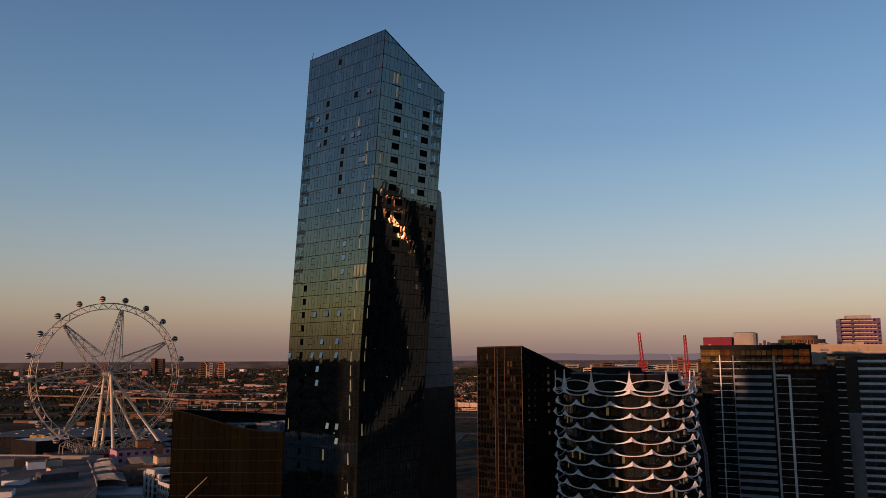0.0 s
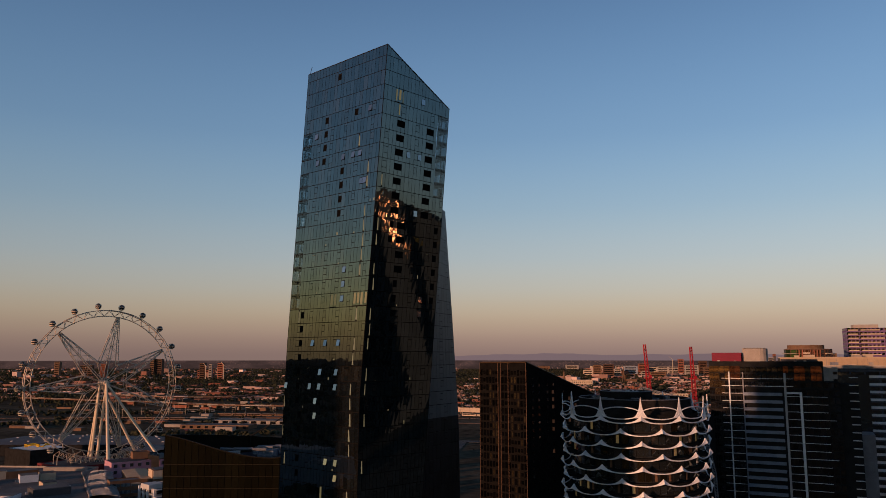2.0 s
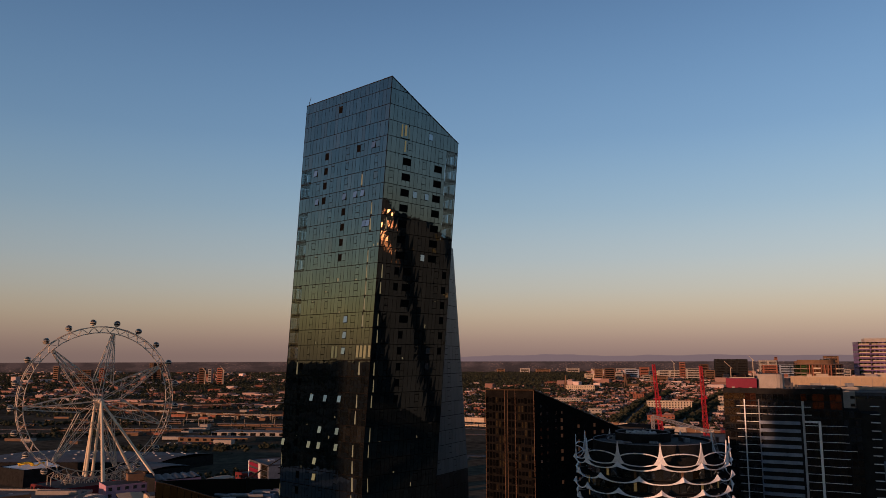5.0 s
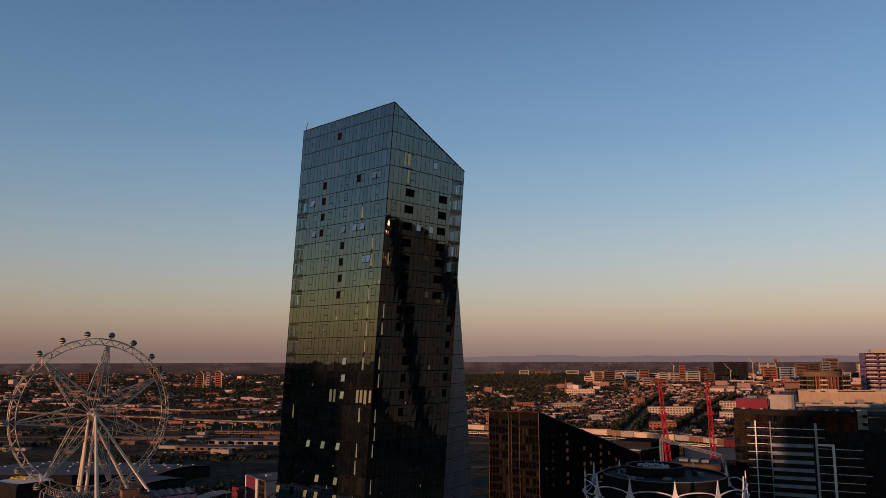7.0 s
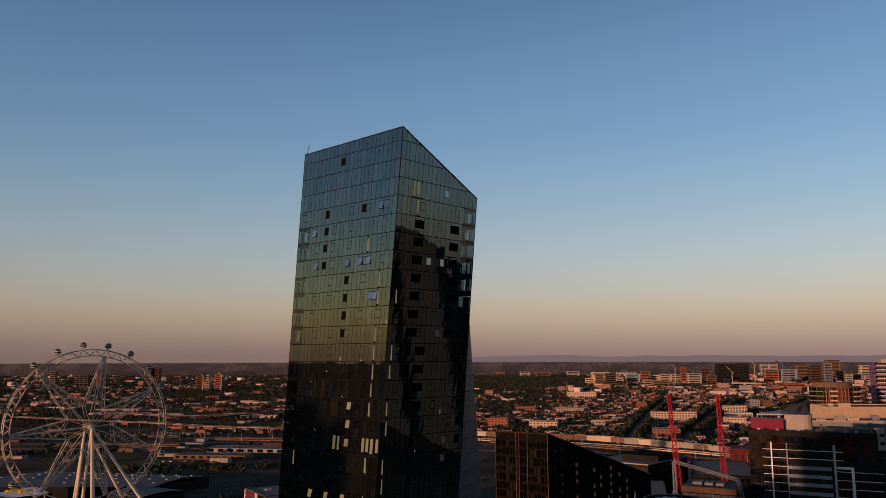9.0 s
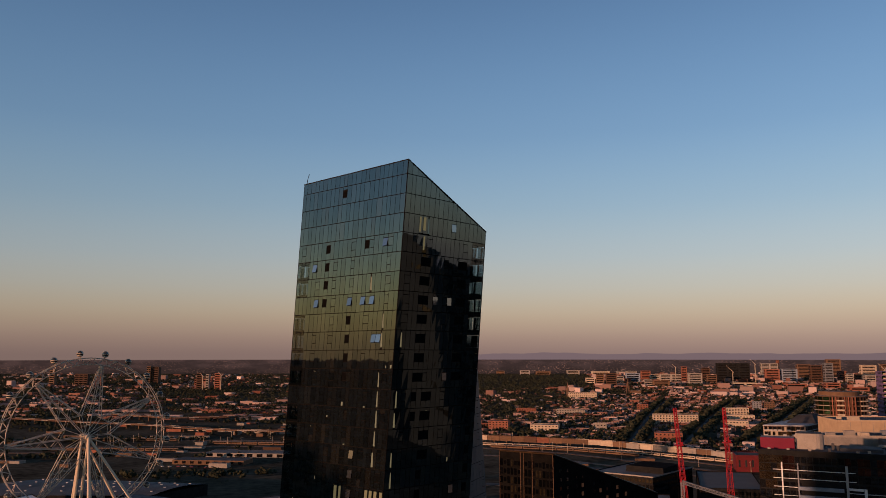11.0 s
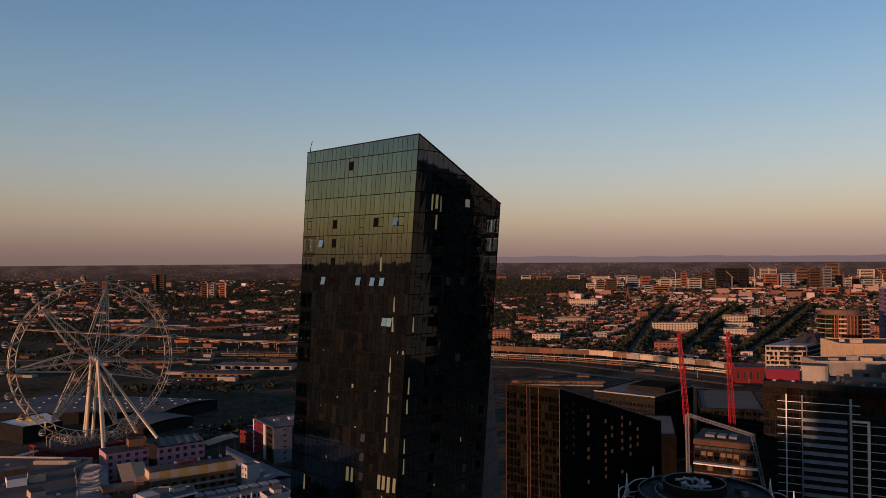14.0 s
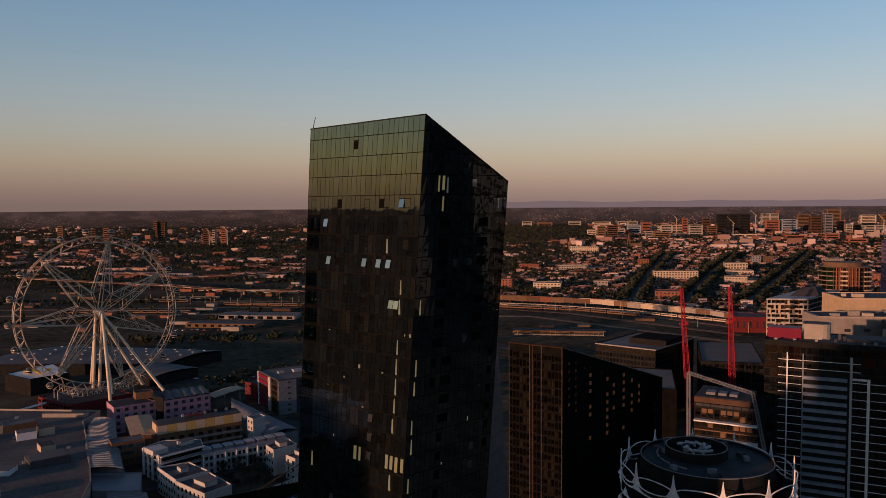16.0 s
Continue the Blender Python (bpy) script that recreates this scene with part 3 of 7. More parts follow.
    awn_r = {(7, 3), (10, 3), (10, 7), (10, -1), (13, 13), (13, 14), (14, 27)}
    blind_r = {(5, -1), (1, 5), (1, 8), (1, 9), (1, 11), (1, 12), (1, 14), (1, 15), (1, 16), (1, 18), (1, 19), (1, 21), (1, 24)}
    lit_r = {(3, -1), (4, -1), (4, 0)}
    rows_all = range(-4, 43)
    left = face_panels(edge_b, edge_a, 150.1, 150.45, 24, holes_l, awn_l, blind_l, lit_l, rows_all, 0, 11)
    right = face_panels(edge_a, edge_c, 150.45, 140.75, 18, holes_r, awn_r, blind_r, lit_r, rows_all, 0, 12)
    wing = face_panels(edge_p, edge_n, 121.0, 121.0, 12, set(), set(), set(), set(), range(5, 43), 0, 13)
    rnd = random.Random(5)
    pieces = 0
    rest = {}
    for face, panels in (("left", left), ("right", right), ("wing", wing)):
        for kind, r, col, c in panels:
            nrm = (c[1] - c[0]).cross(c[3] - c[0]).normalized()
            if (face == "left" and col < 3 and 1 <= r <= 13 and (r != 3 and r != 8)) or (face == "right" and col > 14 and 0 <= r <= 5):
                wpart(Shape().slab(*c, 0.05), "corner_pane", M["corner_glass"], tower, "clear corner pane")
            elif kind == "glass":
                # panes never lie quite in one plane
                c = [p + nrm * rnd.uniform(-0.0015, 0.0015) for p in c]
                if pieces < 300 and face == "left" and -4 <= r <= 6:
                    wpart(Shape().slab(*c, 0.08), "glass_panel", M["tower_glass"], tower)
                    pieces += 1
                elif (face == "left" and 2 < r < 34 or face == "right" and 5 < r < 30) and (c[1] - c[0]).length > 0.9 and rnd.random() < (0.06 if face == "left" else 0.025):
                    # a curtain strip with a painted glow at the foot of a pane
                    rest.setdefault(face, Shape()).slab(*c, 0.08)
                    f0, f1, h = rnd.uniform(0.1, 0.5), rnd.uniform(0.15, 0.4), rnd.uniform(0.1, 0.3)
                    q = [c[0].lerp(c[1], f0), c[0].lerp(c[1], f0 + f1), c[3].lerp(c[2], f0 + f1), c[3].lerp(c[2], f0)]
                    q = [p + nrm * 0.006 for p in (q[0].lerp(q[3], 0.05), q[1].lerp(q[2], 0.05), q[1].lerp(q[2], h), q[0].lerp(q[3], h))]
                    wpart(Shape().slab(*q, 0.004), "blind", M["blind"], tower, "pale curtain strip at a pane with glow painted in")
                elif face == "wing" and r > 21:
                    # lower rows take the painted dark reflection
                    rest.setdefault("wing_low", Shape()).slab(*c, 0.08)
                else:
                    rest.setdefault(face, Shape()).slab(*c, 0.08)
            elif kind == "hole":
                # no recess is cut: a black sheet paints in its shade
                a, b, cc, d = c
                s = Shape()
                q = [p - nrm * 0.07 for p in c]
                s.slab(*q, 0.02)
                wpart(s, "balcony_opening", M["recess_black"], tower, "flat black sheet for a shaded balcony opening")
            elif kind == "awning":
                a, b, cc, d = c
                out = nrm * (0.15 if face == "left" and r in (11, 12, 13) else 0.10 if face == "right" else 0.24)
                wpart(Shape().slab(a + out, b + out, cc + nrm * 0.02, d + nrm * 0.02, 0.05), "awning_window", M["awning_glass"], tower, "awning window pushed open")
                # black sheet painting in the dark room behind the open sash
                wpart(Shape().slab(*[p - nrm * 0.07 for p in c], 0.02), "window_opening", M["recess_black"], tower)
            elif kind == "blind":
                w = rnd.uniform(0.38, 0.52)
                if face == "right" or r > 30:
                    w *= 0.6
                b2, c2 = c[0].lerp(c[1], w), c[3].lerp(c[2], w * rnd.uniform(0.3, 0.6))
                low, top = rnd.uniform(0.04, 0.12), rnd.uniform(0.82, 0.92)
                q0, q1, q2, q3 = c[0].lerp(c[3], low), b2.lerp(c2, low), b2.lerp(c2, top), c[0].lerp(c[3], top)
                wpart(Shape().slab(q0, q1, q2, q3, 0.06), "blind", M["glow_curtain" if face == "right" and r < 5 else "blind"], tower, "pale curtain strip at a pane with glow painted in")
                wpart(Shape().slab(b2 + (c[1] - c[0]) * 0.02, c[1], c[2], c2 + (c[1] - c[0]) * 0.02, 0.08), "glass_panel", M["tower_glass"], tower)
            else:
                f0, f1, low = rnd.uniform(0.08, 0.2), rnd.uniform(0.66, 0.85), rnd.uniform(0.05, 0.16)
                if face == "right":
                    f1, low = f0 + rnd.uniform(0.3, 0.5), rnd.uniform(0.05, 0.4)
                q = [c[0].lerp(c[1], f0), c[0].lerp(c[1], f1), c[3].lerp(c[2], f1), c[3].lerp(c[2], f0)]
                q = [q[0].lerp(q[3], low), q[1].lerp(q[2], low), q[1].lerp(q[2], 0.93), q[0].lerp(q[3], 0.93)]
                wpart(Shape().slab(*q, 0.06), "lit_window", M["lit"], tower, "warmly lit window")
                wpart(Shape().slab(*[p - nrm * 0.03 for p in c], 0.05), "glass_panel", M["tower_glass"], tower)
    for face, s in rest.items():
        stuff(wpart(s, "glass_facade", M["wing_dark_tone" if face == "wing_low" else "wing_sky_tone" if face == "wing" else "tower_glass"], tower))
    # rear wing behind the leaning face
    w = Shape()

    def wring(z):
        p, n = edge_p(z), edge_n(z)
        m = n + Vector((-0.757, 0.653, 0)) * 14
        q = p + Vector((-0.757, 0.653, 0)) * 14
        c = (p + n + m + q) / 4
        return [x + (c - x).normalized() * 0.12 for x in (p, n, m, q)]
    wr = [wring(z) for z in (0, 30, 44, 66, 90, 120.9)]
    w.strip(wr, close=True)
    w.face(*wr[-1])
    wpart(w, "rear_wing", M["joint"], tower)


make_tower()


# ---- observation wheel ----
def make_wheel():
    nrm, u = Vector((0.66, -0.751, 0)), Vector((0.751, 0.66, 0))
    hub = Vector((-241.8, 561.0, 63.5))
    mid = hub - nrm * 5.5
    wheel = thing("observation_wheel", "giant white steel observation wheel with lattice rim and glass cabins", "ferris wheel", (mid.x, mid.y, 6.0))
    up = Vector((0, 0, 1))

    def at(ang, r, d=0.0):
        return mid + (u * math.cos(radians(ang)) + up * math.sin(radians(ang))) * r + nrm * d
    n = 42
    first = 80.0
    rim = Shape()
    for i in range(n):
        a0, a1 = first + 360 * i / n, first + 360 * (i + 1) / n
        am = (a0 + a1) / 2
        for d in (-2.2, 2.2):
            rim.tube(at(a0, 53.1, d), at(a1, 53.1, d), 0.30)
        rim.tube(at(a0, 48.8), at(a1, 48.8), 0.34)
        for d in (-2.2, 2.2):
            rim.tube(at(a0, 53.1, d), at(am, 48.8), 0.17, 5)
            rim.tube(at(am, 48.8), at(a1, 53.1, d), 0.17, 5)
        rim.tube(at(a0, 53.1, -2.2), at(a0, 53.1, 2.2), 0.12, 5)
    wpart(rim, "rim", M["steel"], wheel, "triangular white lattice rim")
    # seven-pointed star: each arm runs from two valleys near the hub to a point on the rim
    for k in range(7):
        a = 81 + 360 / 7 * k
        half = 180 / 7
        s = Shape()
        chords = []
        for side in (-1, 1):
            for d in (-1, 1):
                chords.append((at(a + side * half, 15.0, d * 3.0), at(a + side * 1.0, 48.6, d * 1.0)))
        spine = [(mid + nrm * d * 4.0, at(a, 48.6, d * 1.0)) for d in (-1, 1)]
        for p, q in chords:
            s.tube(p, q, 0.31, 5)
        for p, q in spine:
            s.tube(p, q, 0.28, 5)
        steps = 4
        for d in (0, 1):
            left, right = chords[d], chords[2 + d]
            mid_line = (at(a, 13.0, (d * 2 - 1) * 3.0), spine[d][1])
            for j in range(steps):
                f0, f1 = j / steps, (j + 0.5) / steps
                for side in (left, right):
                    s.tube(side[0].lerp(side[1], f0), mid_line[0].lerp(mid_line[1], f1), 0.14, 4)
                    s.tube(mid_line[0].lerp(mid_line[1], f1), side[0].lerp(side[1], min(1, (j + 1) / steps)), 0.14, 4)
        for j in range(1, steps):
            f = j / steps
            s.tube(chords[0][0].lerp(chords[0][1], f), chords[1][0].lerp(chords[1][1], f), 0.11, 4)
            s.tube(chords[2][0].lerp(chords[2][1], f), chords[3][0].lerp(chords[3][1], f), 0.11, 4)
        wpart(s, "spoke", M["steel"], wheel, "lattice arm of the star")
        t = Shape()
        for d in (-1, 1):
            t.tube(mid + nrm * d * 4.0, at(a + half, 15.0, d * 3.0), 0.2, 5)
        t.tube(at(a + half, 15.0, -3.0), at(a + half, 15.0, 3.0), 0.16, 5)
        wpart(t, "hub_strut", M["steel"], wheel)
    axle = Shape().tube(mid - nrm * 8, mid + nrm * 7, 1.7, 16).tube(mid - nrm * 4.6, mid - nrm * 3.4, 2.3, 20).tube(mid + nrm * 3.4, mid + nrm * 4.6, 2.3, 20)
    wpart(axle, "axle", M["steel"], wheel)
    front, rear = mid + nrm * 6.5, mid - nrm * 7.5
    feet = [(front, (-217.5, 517, 6)), (front, (-190, 547, 6)), (front, (-249, 569, 6)), (front, (-236, 560, 6)), (rear, (-268, 598, 6)), (rear, (-228, 594, 6)), (rear, (-256, 575, 6))]
    for top, foot in feet:
        wpart(Shape().tube(foot, top, 1.15, 12, 0.75), "leg", M["leg_paint"], wheel, "tapered steel support leg")
    # boarding bracing under the rim
    br = Shape()
    for k in range(-5, 6):
        p = at(270 + k * 3.4, 52.8)
        br.tube((p.x, p.y, 5), p + Vector((0, 0, -0.6)), 0.3, 5)
    for k in range(-9, 9):
        # a lattice cradle either side of the boarding gap
        for d in (-4.5, 4.5):
            p, q = at(270 + k * 3.4, 57.5, d), at(270 + (k + 1) * 3.4, 57.5, d)
            p.z, q.z = max(p.z, 6.6), max(q.z, 6.6)
            br.tube(p, q, 0.22, 5)
            br.tube(p, at(270 + (k + 0.5) * 3.4, 53.5, d * 0.6), 0.16, 4)
            br.tube(at(270 + (k + 0.5) * 3.4, 53.5, d * 0.6), q, 0.16, 4)
            if k % 3 == 0:
                br.tube((p.x, p.y, 5.5), p, 0.28, 5)
    wpart(br, "boarding_frame", M["steel"], wheel)
    # cabins
    cab = Shape()
    ring = []
    for j in range(9):
        th = math.pi * j / 8
        ring.append([(1.9 * math.sin(th) * math.cos(2 * math.pi * i / 12), 3.2 * math.sin(th) * math.sin(2 * math.pi * i / 12), -2.1 * math.cos(th)) for i in range(12)])
    cab.strip(ring, close=True)
    cabin_mesh = cab.mesh("cabin", M["cabin_glass"])
    for p in cabin_mesh.polygons:
        p.use_smooth = True
    band = Shape()
    for i in range(16):
        a0, a1 = 2 * math.pi * i / 16, 2 * math.pi * (i + 1) / 16
        for z, f in ((0.1, 1.03),):
            band.tube((1.92 * f * math.cos(a0), 3.25 * f * math.sin(a0), z), (1.92 * f * math.cos(a1), 3.25 * f * math.sin(a1), z), 0.22, 4)
            band.tube((1.5 * f * math.cos(a0), 2.55 * f * math.sin(a0), -1.3), (1.5 * f * math.cos(a1), 2.55 * f * math.sin(a1), -1.3), 0.3, 4)
            band.tube((1.96 * math.cos(a0), 1.0, 2.16 * math.sin(a0)), (1.96 * math.cos(a1), 1.0, 2.16 * math.sin(a1)), 0.1, 4)
            band.tube((1.96 * math.cos(a0), -1.0, 2.16 * math.sin(a0)), (1.96 * math.cos(a1), -1.0, 2.16 * math.sin(a1)), 0.1, 4)
        band_mesh = band.mesh("cabin_frame", M["steel"])
    turn = Matrix.Rotation(math.atan2(nrm.y, nrm.x) - math.pi / 2, 4, "Z")
    o = origin(wheel)
    for k in range(21):
        p = at(first + 360 / 21 * k, 56.3)
        c = place("cabin", cabin_mesh, wheel, Matrix.Translation(p - o) @ turn)
        tagged(c, "rounded glass passenger cabin")
        place("cabin_frame", band_mesh, c, Matrix.Identity(4))
        q = at(first + 360 / 21 * k, 53.1)
        arm = Shape()
        arm.tube(q, p, 0.28, 6)
        wpart(arm, "cabin_arm", M["steel"], wheel)


make_wheel()


# ---- black tower with sloping roof and bronze fins ----
def make_fin_tower():
    m1, m2, m3 = Vector((20.9, 351.7, 0)), Vector((40.4, 337.2, 0)), Vector((92.6, 381.7, 0))
    m4 = m3 + m1 - m2
    ob = thing("office_tower", "black glass tower with bronze fins and a roof sloping down", "tower", m1)
    up = Vector((0, 0, 1))
    tops = (80.0, 80.3, 58.0, 57.6)
    corners = (m1, m2, m3, m4)
    wpart(Shape().solid([p for p in corners], [p + up * h for p, h in zip(corners, tops)]), "wall", M["fin_black"], ob)
    cap = Shape()
    for i in range(4):
        j = (i + 1) % 4
        cap.tube(corners[i] + up * (tops[i] + 0.1), corners[j] + up * (tops[j] + 0.1), 0.3)
    wpart(cap, "parapet", M["bronze"], ob, "bronze roof edge")
    n1 = (m2 - m1).cross(up).normalized()
    # vertical bronze fins
    for u, r in ((0.0, 0.16), (0.40, 0.2), (0.46, 0.16), (0.62, 0.16), (1.0, 0.2)):
        p = m1.lerp(m2, u) + n1 * 0.12
        wpart(Shape().box((p.x, p.y, 40), (r, r, 80.2)), "fin", M["brown"], ob, "bronze fin")
    rnd = random.Random(21)
    l1, l2 = (m2 - m1).length, (m3 - m2).length
    base1, base2 = along(m1, m2), along(m2, m3)
    ox = Matrix.Translation(-m1)
    for f in range(23):
        z = 2.0 + f * 3.35
        for c in range(15):
            u = (c + 0.5) / 15
            if 0.40 < u < 0.46:
                continue
            glow = rnd.random()
            mt = "gold_glass" if glow < (0.34 if 0.2 < u < 0.38 or 0.68 < u < 0.85 else 0.02) else "ink_glass"
            place("window", pane_mesh(0.75 if mt == "gold_glass" else 1.2, 2.6 if glow < 0.7 else 1.6, M[mt]), ob, ox @ base1 @ Matrix.Translation((u * l1, -0.02, z)))
        for u in (0.06, 0.12, 0.2, 0.254, 0.36, 0.417, 0.48, 0.58, 0.664, 0.74, 0.83, 0.92):
            zz = 67.0 - 3.26 * (f - 3)
            if zz > 80.3 - 22.3 * u - 2.6 or zz < 1:
                continue
            lit = u in (0.254, 0.417, 0.48, 0.58, 0.664, 0.74) and 2 <= f < 12 and rnd.random() < (0.75 if f < 9 else 0.3)
            place("window", pane_mesh(1.35 if lit else 1.1, 1.55 if lit else 1.25, M["lit_orange" if lit else "black_glass"]), ob, ox @ base2 @ Matrix.Translation((u * l2, -0.02, zz)))


make_fin_tower()


# ---- round tower with scalloped white balconies ----
def make_scallop_tower():
    cx, cy, R = 63.0, 238.0, 21.8
    ob = thing("residential_tower", "round dark glass tower ringed by scalloped white balconies with spikes", "tower", (cx, cy, 0))
    N, PEAKS = 240, 12

    def pt(th, r, z):
        return (r * math.sin(th), -r * math.cos(th), z)
    glass = Shape()
    ring = [[pt(2 * math.pi * i / 72, 18.6, z) for i in range(72)] for z in (0, 66.5)]
    glass.strip([[p for p in reversed(r)] for r in ring], close=True)
    glass.part("core", M["black"], ob)
    floor_h = 3.42
    rnd = random.Random(8)
    pane = pane_mesh(1.9, 2.7, M["bay_glass"])
    panew = pane_mesh(1.8, 2.5, M["gold_glass"])
    lamp = pane_mesh(0.8, 2.3, M["amber_glow"])
    blind = pane_mesh(0.7, 2.4, M["brown"])
    for f in range(19):
        z = 64.9 - floor_h * f
        # slab
        s = Shape()
        lo = [pt(-2 * math.pi * i / 72, R - 1.3, z - 0.45) for i in range(72)][::-1]
        hi = [pt(-2 * math.pi * i / 72, R - 1.3, z - 0.15) for i in range(72)][::-1]
        s.solid(lo[::-1], hi[::-1])
        s.part("balcony_slab", M["black"], ob)
        # scalloped fascia
        phase = -9 / 360 + (0.5 / PEAKS if f % 2 else 0)
        rows = [[], [], [], []]
        for i in range(N):
            q = i / N
            g = ((q - phase) * PEAKS) % 1.0
            near = 1 - 2 * min(g, 1 - g)
            sag = 1 - near ** 2
            cusp = near ** 4
            top = z + 0.22 + 1.25 * cusp - 0.72 * sag
            low = z - 0.05 + 0.25 * cusp - 0.72 * sag
            rr = R + 0.9 * cusp
            th = 2 * math.pi * q
            rows[0].append(pt(th, rr - 0.2, low))
            rows[1].append(pt(th, rr, low))
            rows[2].append(pt(th, R + 0.15 * cusp, top))
            rows[3].append(pt(th, R - 0.2, top))
        w = Shape().strip([rows[0], rows[1], rows[2], rows[3], rows[0]], close=True)
        w.part("balcony_edge", M["white"], ob, "white scalloped balcony edge")
        for i in range(56 if f < 13 else 0):
            th = 2 * math.pi * (i + 0.5) / 56
            if math.cos(th) < 0.05:
                continue
            k = rnd.random()
            place("window", pane if k < 0.70 else panew if k < 0.88 else lamp if k < 0.955 else blind, ob, Matrix.Translation(pt(th, 18.65, z - 1.9)) @ Matrix.Rotation(th, 4, "Z"))
    # crown: spikes and hoops
    for k in range(PEAKS):
        th = 2 * math.pi * (-9 / 360 + k / PEAKS)
        s = Shape()
        levels = [(65.8, 2.1), (66.6, 1.35), (67.6, 0.8), (69.0, 0.38), (71.6, 0.03)]
        rows = []
        for z, w in levels:
            rows.append([pt(th - w / R, R + 0.1, z), pt(th + w / R, R + 0.1, z), pt(th + w / R, R - 0.15, z), pt(th - w / R, R - 0.15, z)])
        s.strip(rows, close=True)
        s.part("spike", M["white"], ob, "white pointed finial")
        h = Shape()
        tm = th + math.pi / PEAKS
        m = 40
        pts = [pt(tm + 0.98 * math.pi / PEAKS * math.cos(2 * math.pi * i / m), R, 67.1 + 1.65 * math.sin(2 * math.pi * i / m)) for i in range(m)]
        for i in range(m):
            h.tube(pts[i], pts[(i + 1) % m], 0.16, 5)
        h.part("hoop", M["white"], ob, "thin white hoop")
    roof = Shape()
    roof.solid([pt(-2 * math.pi * i / 64, 17.2, 66.0) for i in range(64)][::-1][::-1], [pt(-2 * math.pi * i / 64, 17.2, 67.2) for i in range(64)])
    roof.part("roof", M["black"], ob)
    drum = Shape()
    prof = [(16.8, 66.2), (16.8, 70.4), (16.4, 70.4), (16.4, 69.6), (0.1, 69.6)]
    drum.strip([[(r * math.cos(2 * math.pi * i / 64), r * math.sin(2 * math.pi * i / 64), z) for i in range(64)] for r, z in prof], close=True)
    drum.part("roof_drum", M["black"], ob, "black drum screening the roof plant")
    inner = Shape()
    prof = [(8.0, 69.6), (8.0, 72.2), (7.6, 72.2), (7.6, 70.8), (0.1, 70.8)]
    inner.strip([[(-1.5 + r * math.cos(2 * math.pi * i / 48), 3.5 + r * math.sin(2 * math.pi * i / 48), z) for i in range(48)] for r, z in prof], close=True)
    inner.part("plant_screen", M["black"], ob)
    for rr, zr, ox, oy in ((16.6, 70.45, 0, 0), (7.8, 72.25, -1.5, 3.5)):
        rim = Shape()
        for i in range(64):
            a0, a1 = 2 * math.pi * i / 64, 2 * math.pi * (i + 1) / 64
            rim.tube((ox + rr * math.cos(a0), oy + rr * math.sin(a0), zr), (ox + rr * math.cos(a1), oy + rr * math.sin(a1), zr), 0.16, 5)
        rim.part("rim", M["midgrey"], ob, "grey metal capping ring")
    Shape().solid([(16.3 * math.cos(2 * math.pi * i / 64), 16.3 * math.sin(2 * math.pi * i / 64), 69.61) for i in range(64)], [(16.3 * math.cos(2 * math.pi * i / 64), 16.3 * math.sin(2 * math.pi * i / 64), 69.7) for i in range(64)]).part("roof_deck", M["roof_dark"], ob, "dark roof membrane")
    for k in range(9):
        a, r = k * 0.7, 2.2 + 0.5 * (k % 4)
        x, y = -1.5 + r * math.cos(a), 3.5 + r * math.sin(a)
        d = Shape().tube((x, y, 70.9), (x, y, 71.8), 0.4, 8).tube((x, y, 71.8), (x + 2.4 * math.cos(a + 1.3), y + 2.4 * math.sin(a + 1.3), 72.0), 0.4, 8)
        d.part("duct", M["offwhite"], ob, "pale bent roof duct")
    for k in range(5):
        a = 2.0 + k * 0.42
        pts = [(12.4 * math.cos(a + 0.08 * j), 12.4 * math.sin(a + 0.08 * j), 70.5) for j in range(5)]
        d = Shape()
        for p, q in zip(pts, pts[1:]):
            d.tube(p, q, 0.22, 6)
        d.part("pipe", M["midgrey"], ob, "grey curved roof pipe")
    for k in range(16):
        a = rnd.uniform(0, 6.28)
        r = rnd.uniform(0.5, 4.5) if k < 6 else rnd.uniform(9.5, 15)
        ox, oy, z0 = (-1.5, 3.5, 70.8) if k < 6 else (0, 0, 69.6)
        Shape().box((ox + r * math.cos(a), oy + r * math.sin(a), z0 + 0.6), (rnd.uniform(0.8, 2.6), rnd.uniform(0.8, 2.2), 1.2), rnd.uniform(0, 90)).part("roof_unit", M["midgrey" if k % 3 == 0 else "roof_dark"], ob, "grey roof plant")


make_scallop_tower()


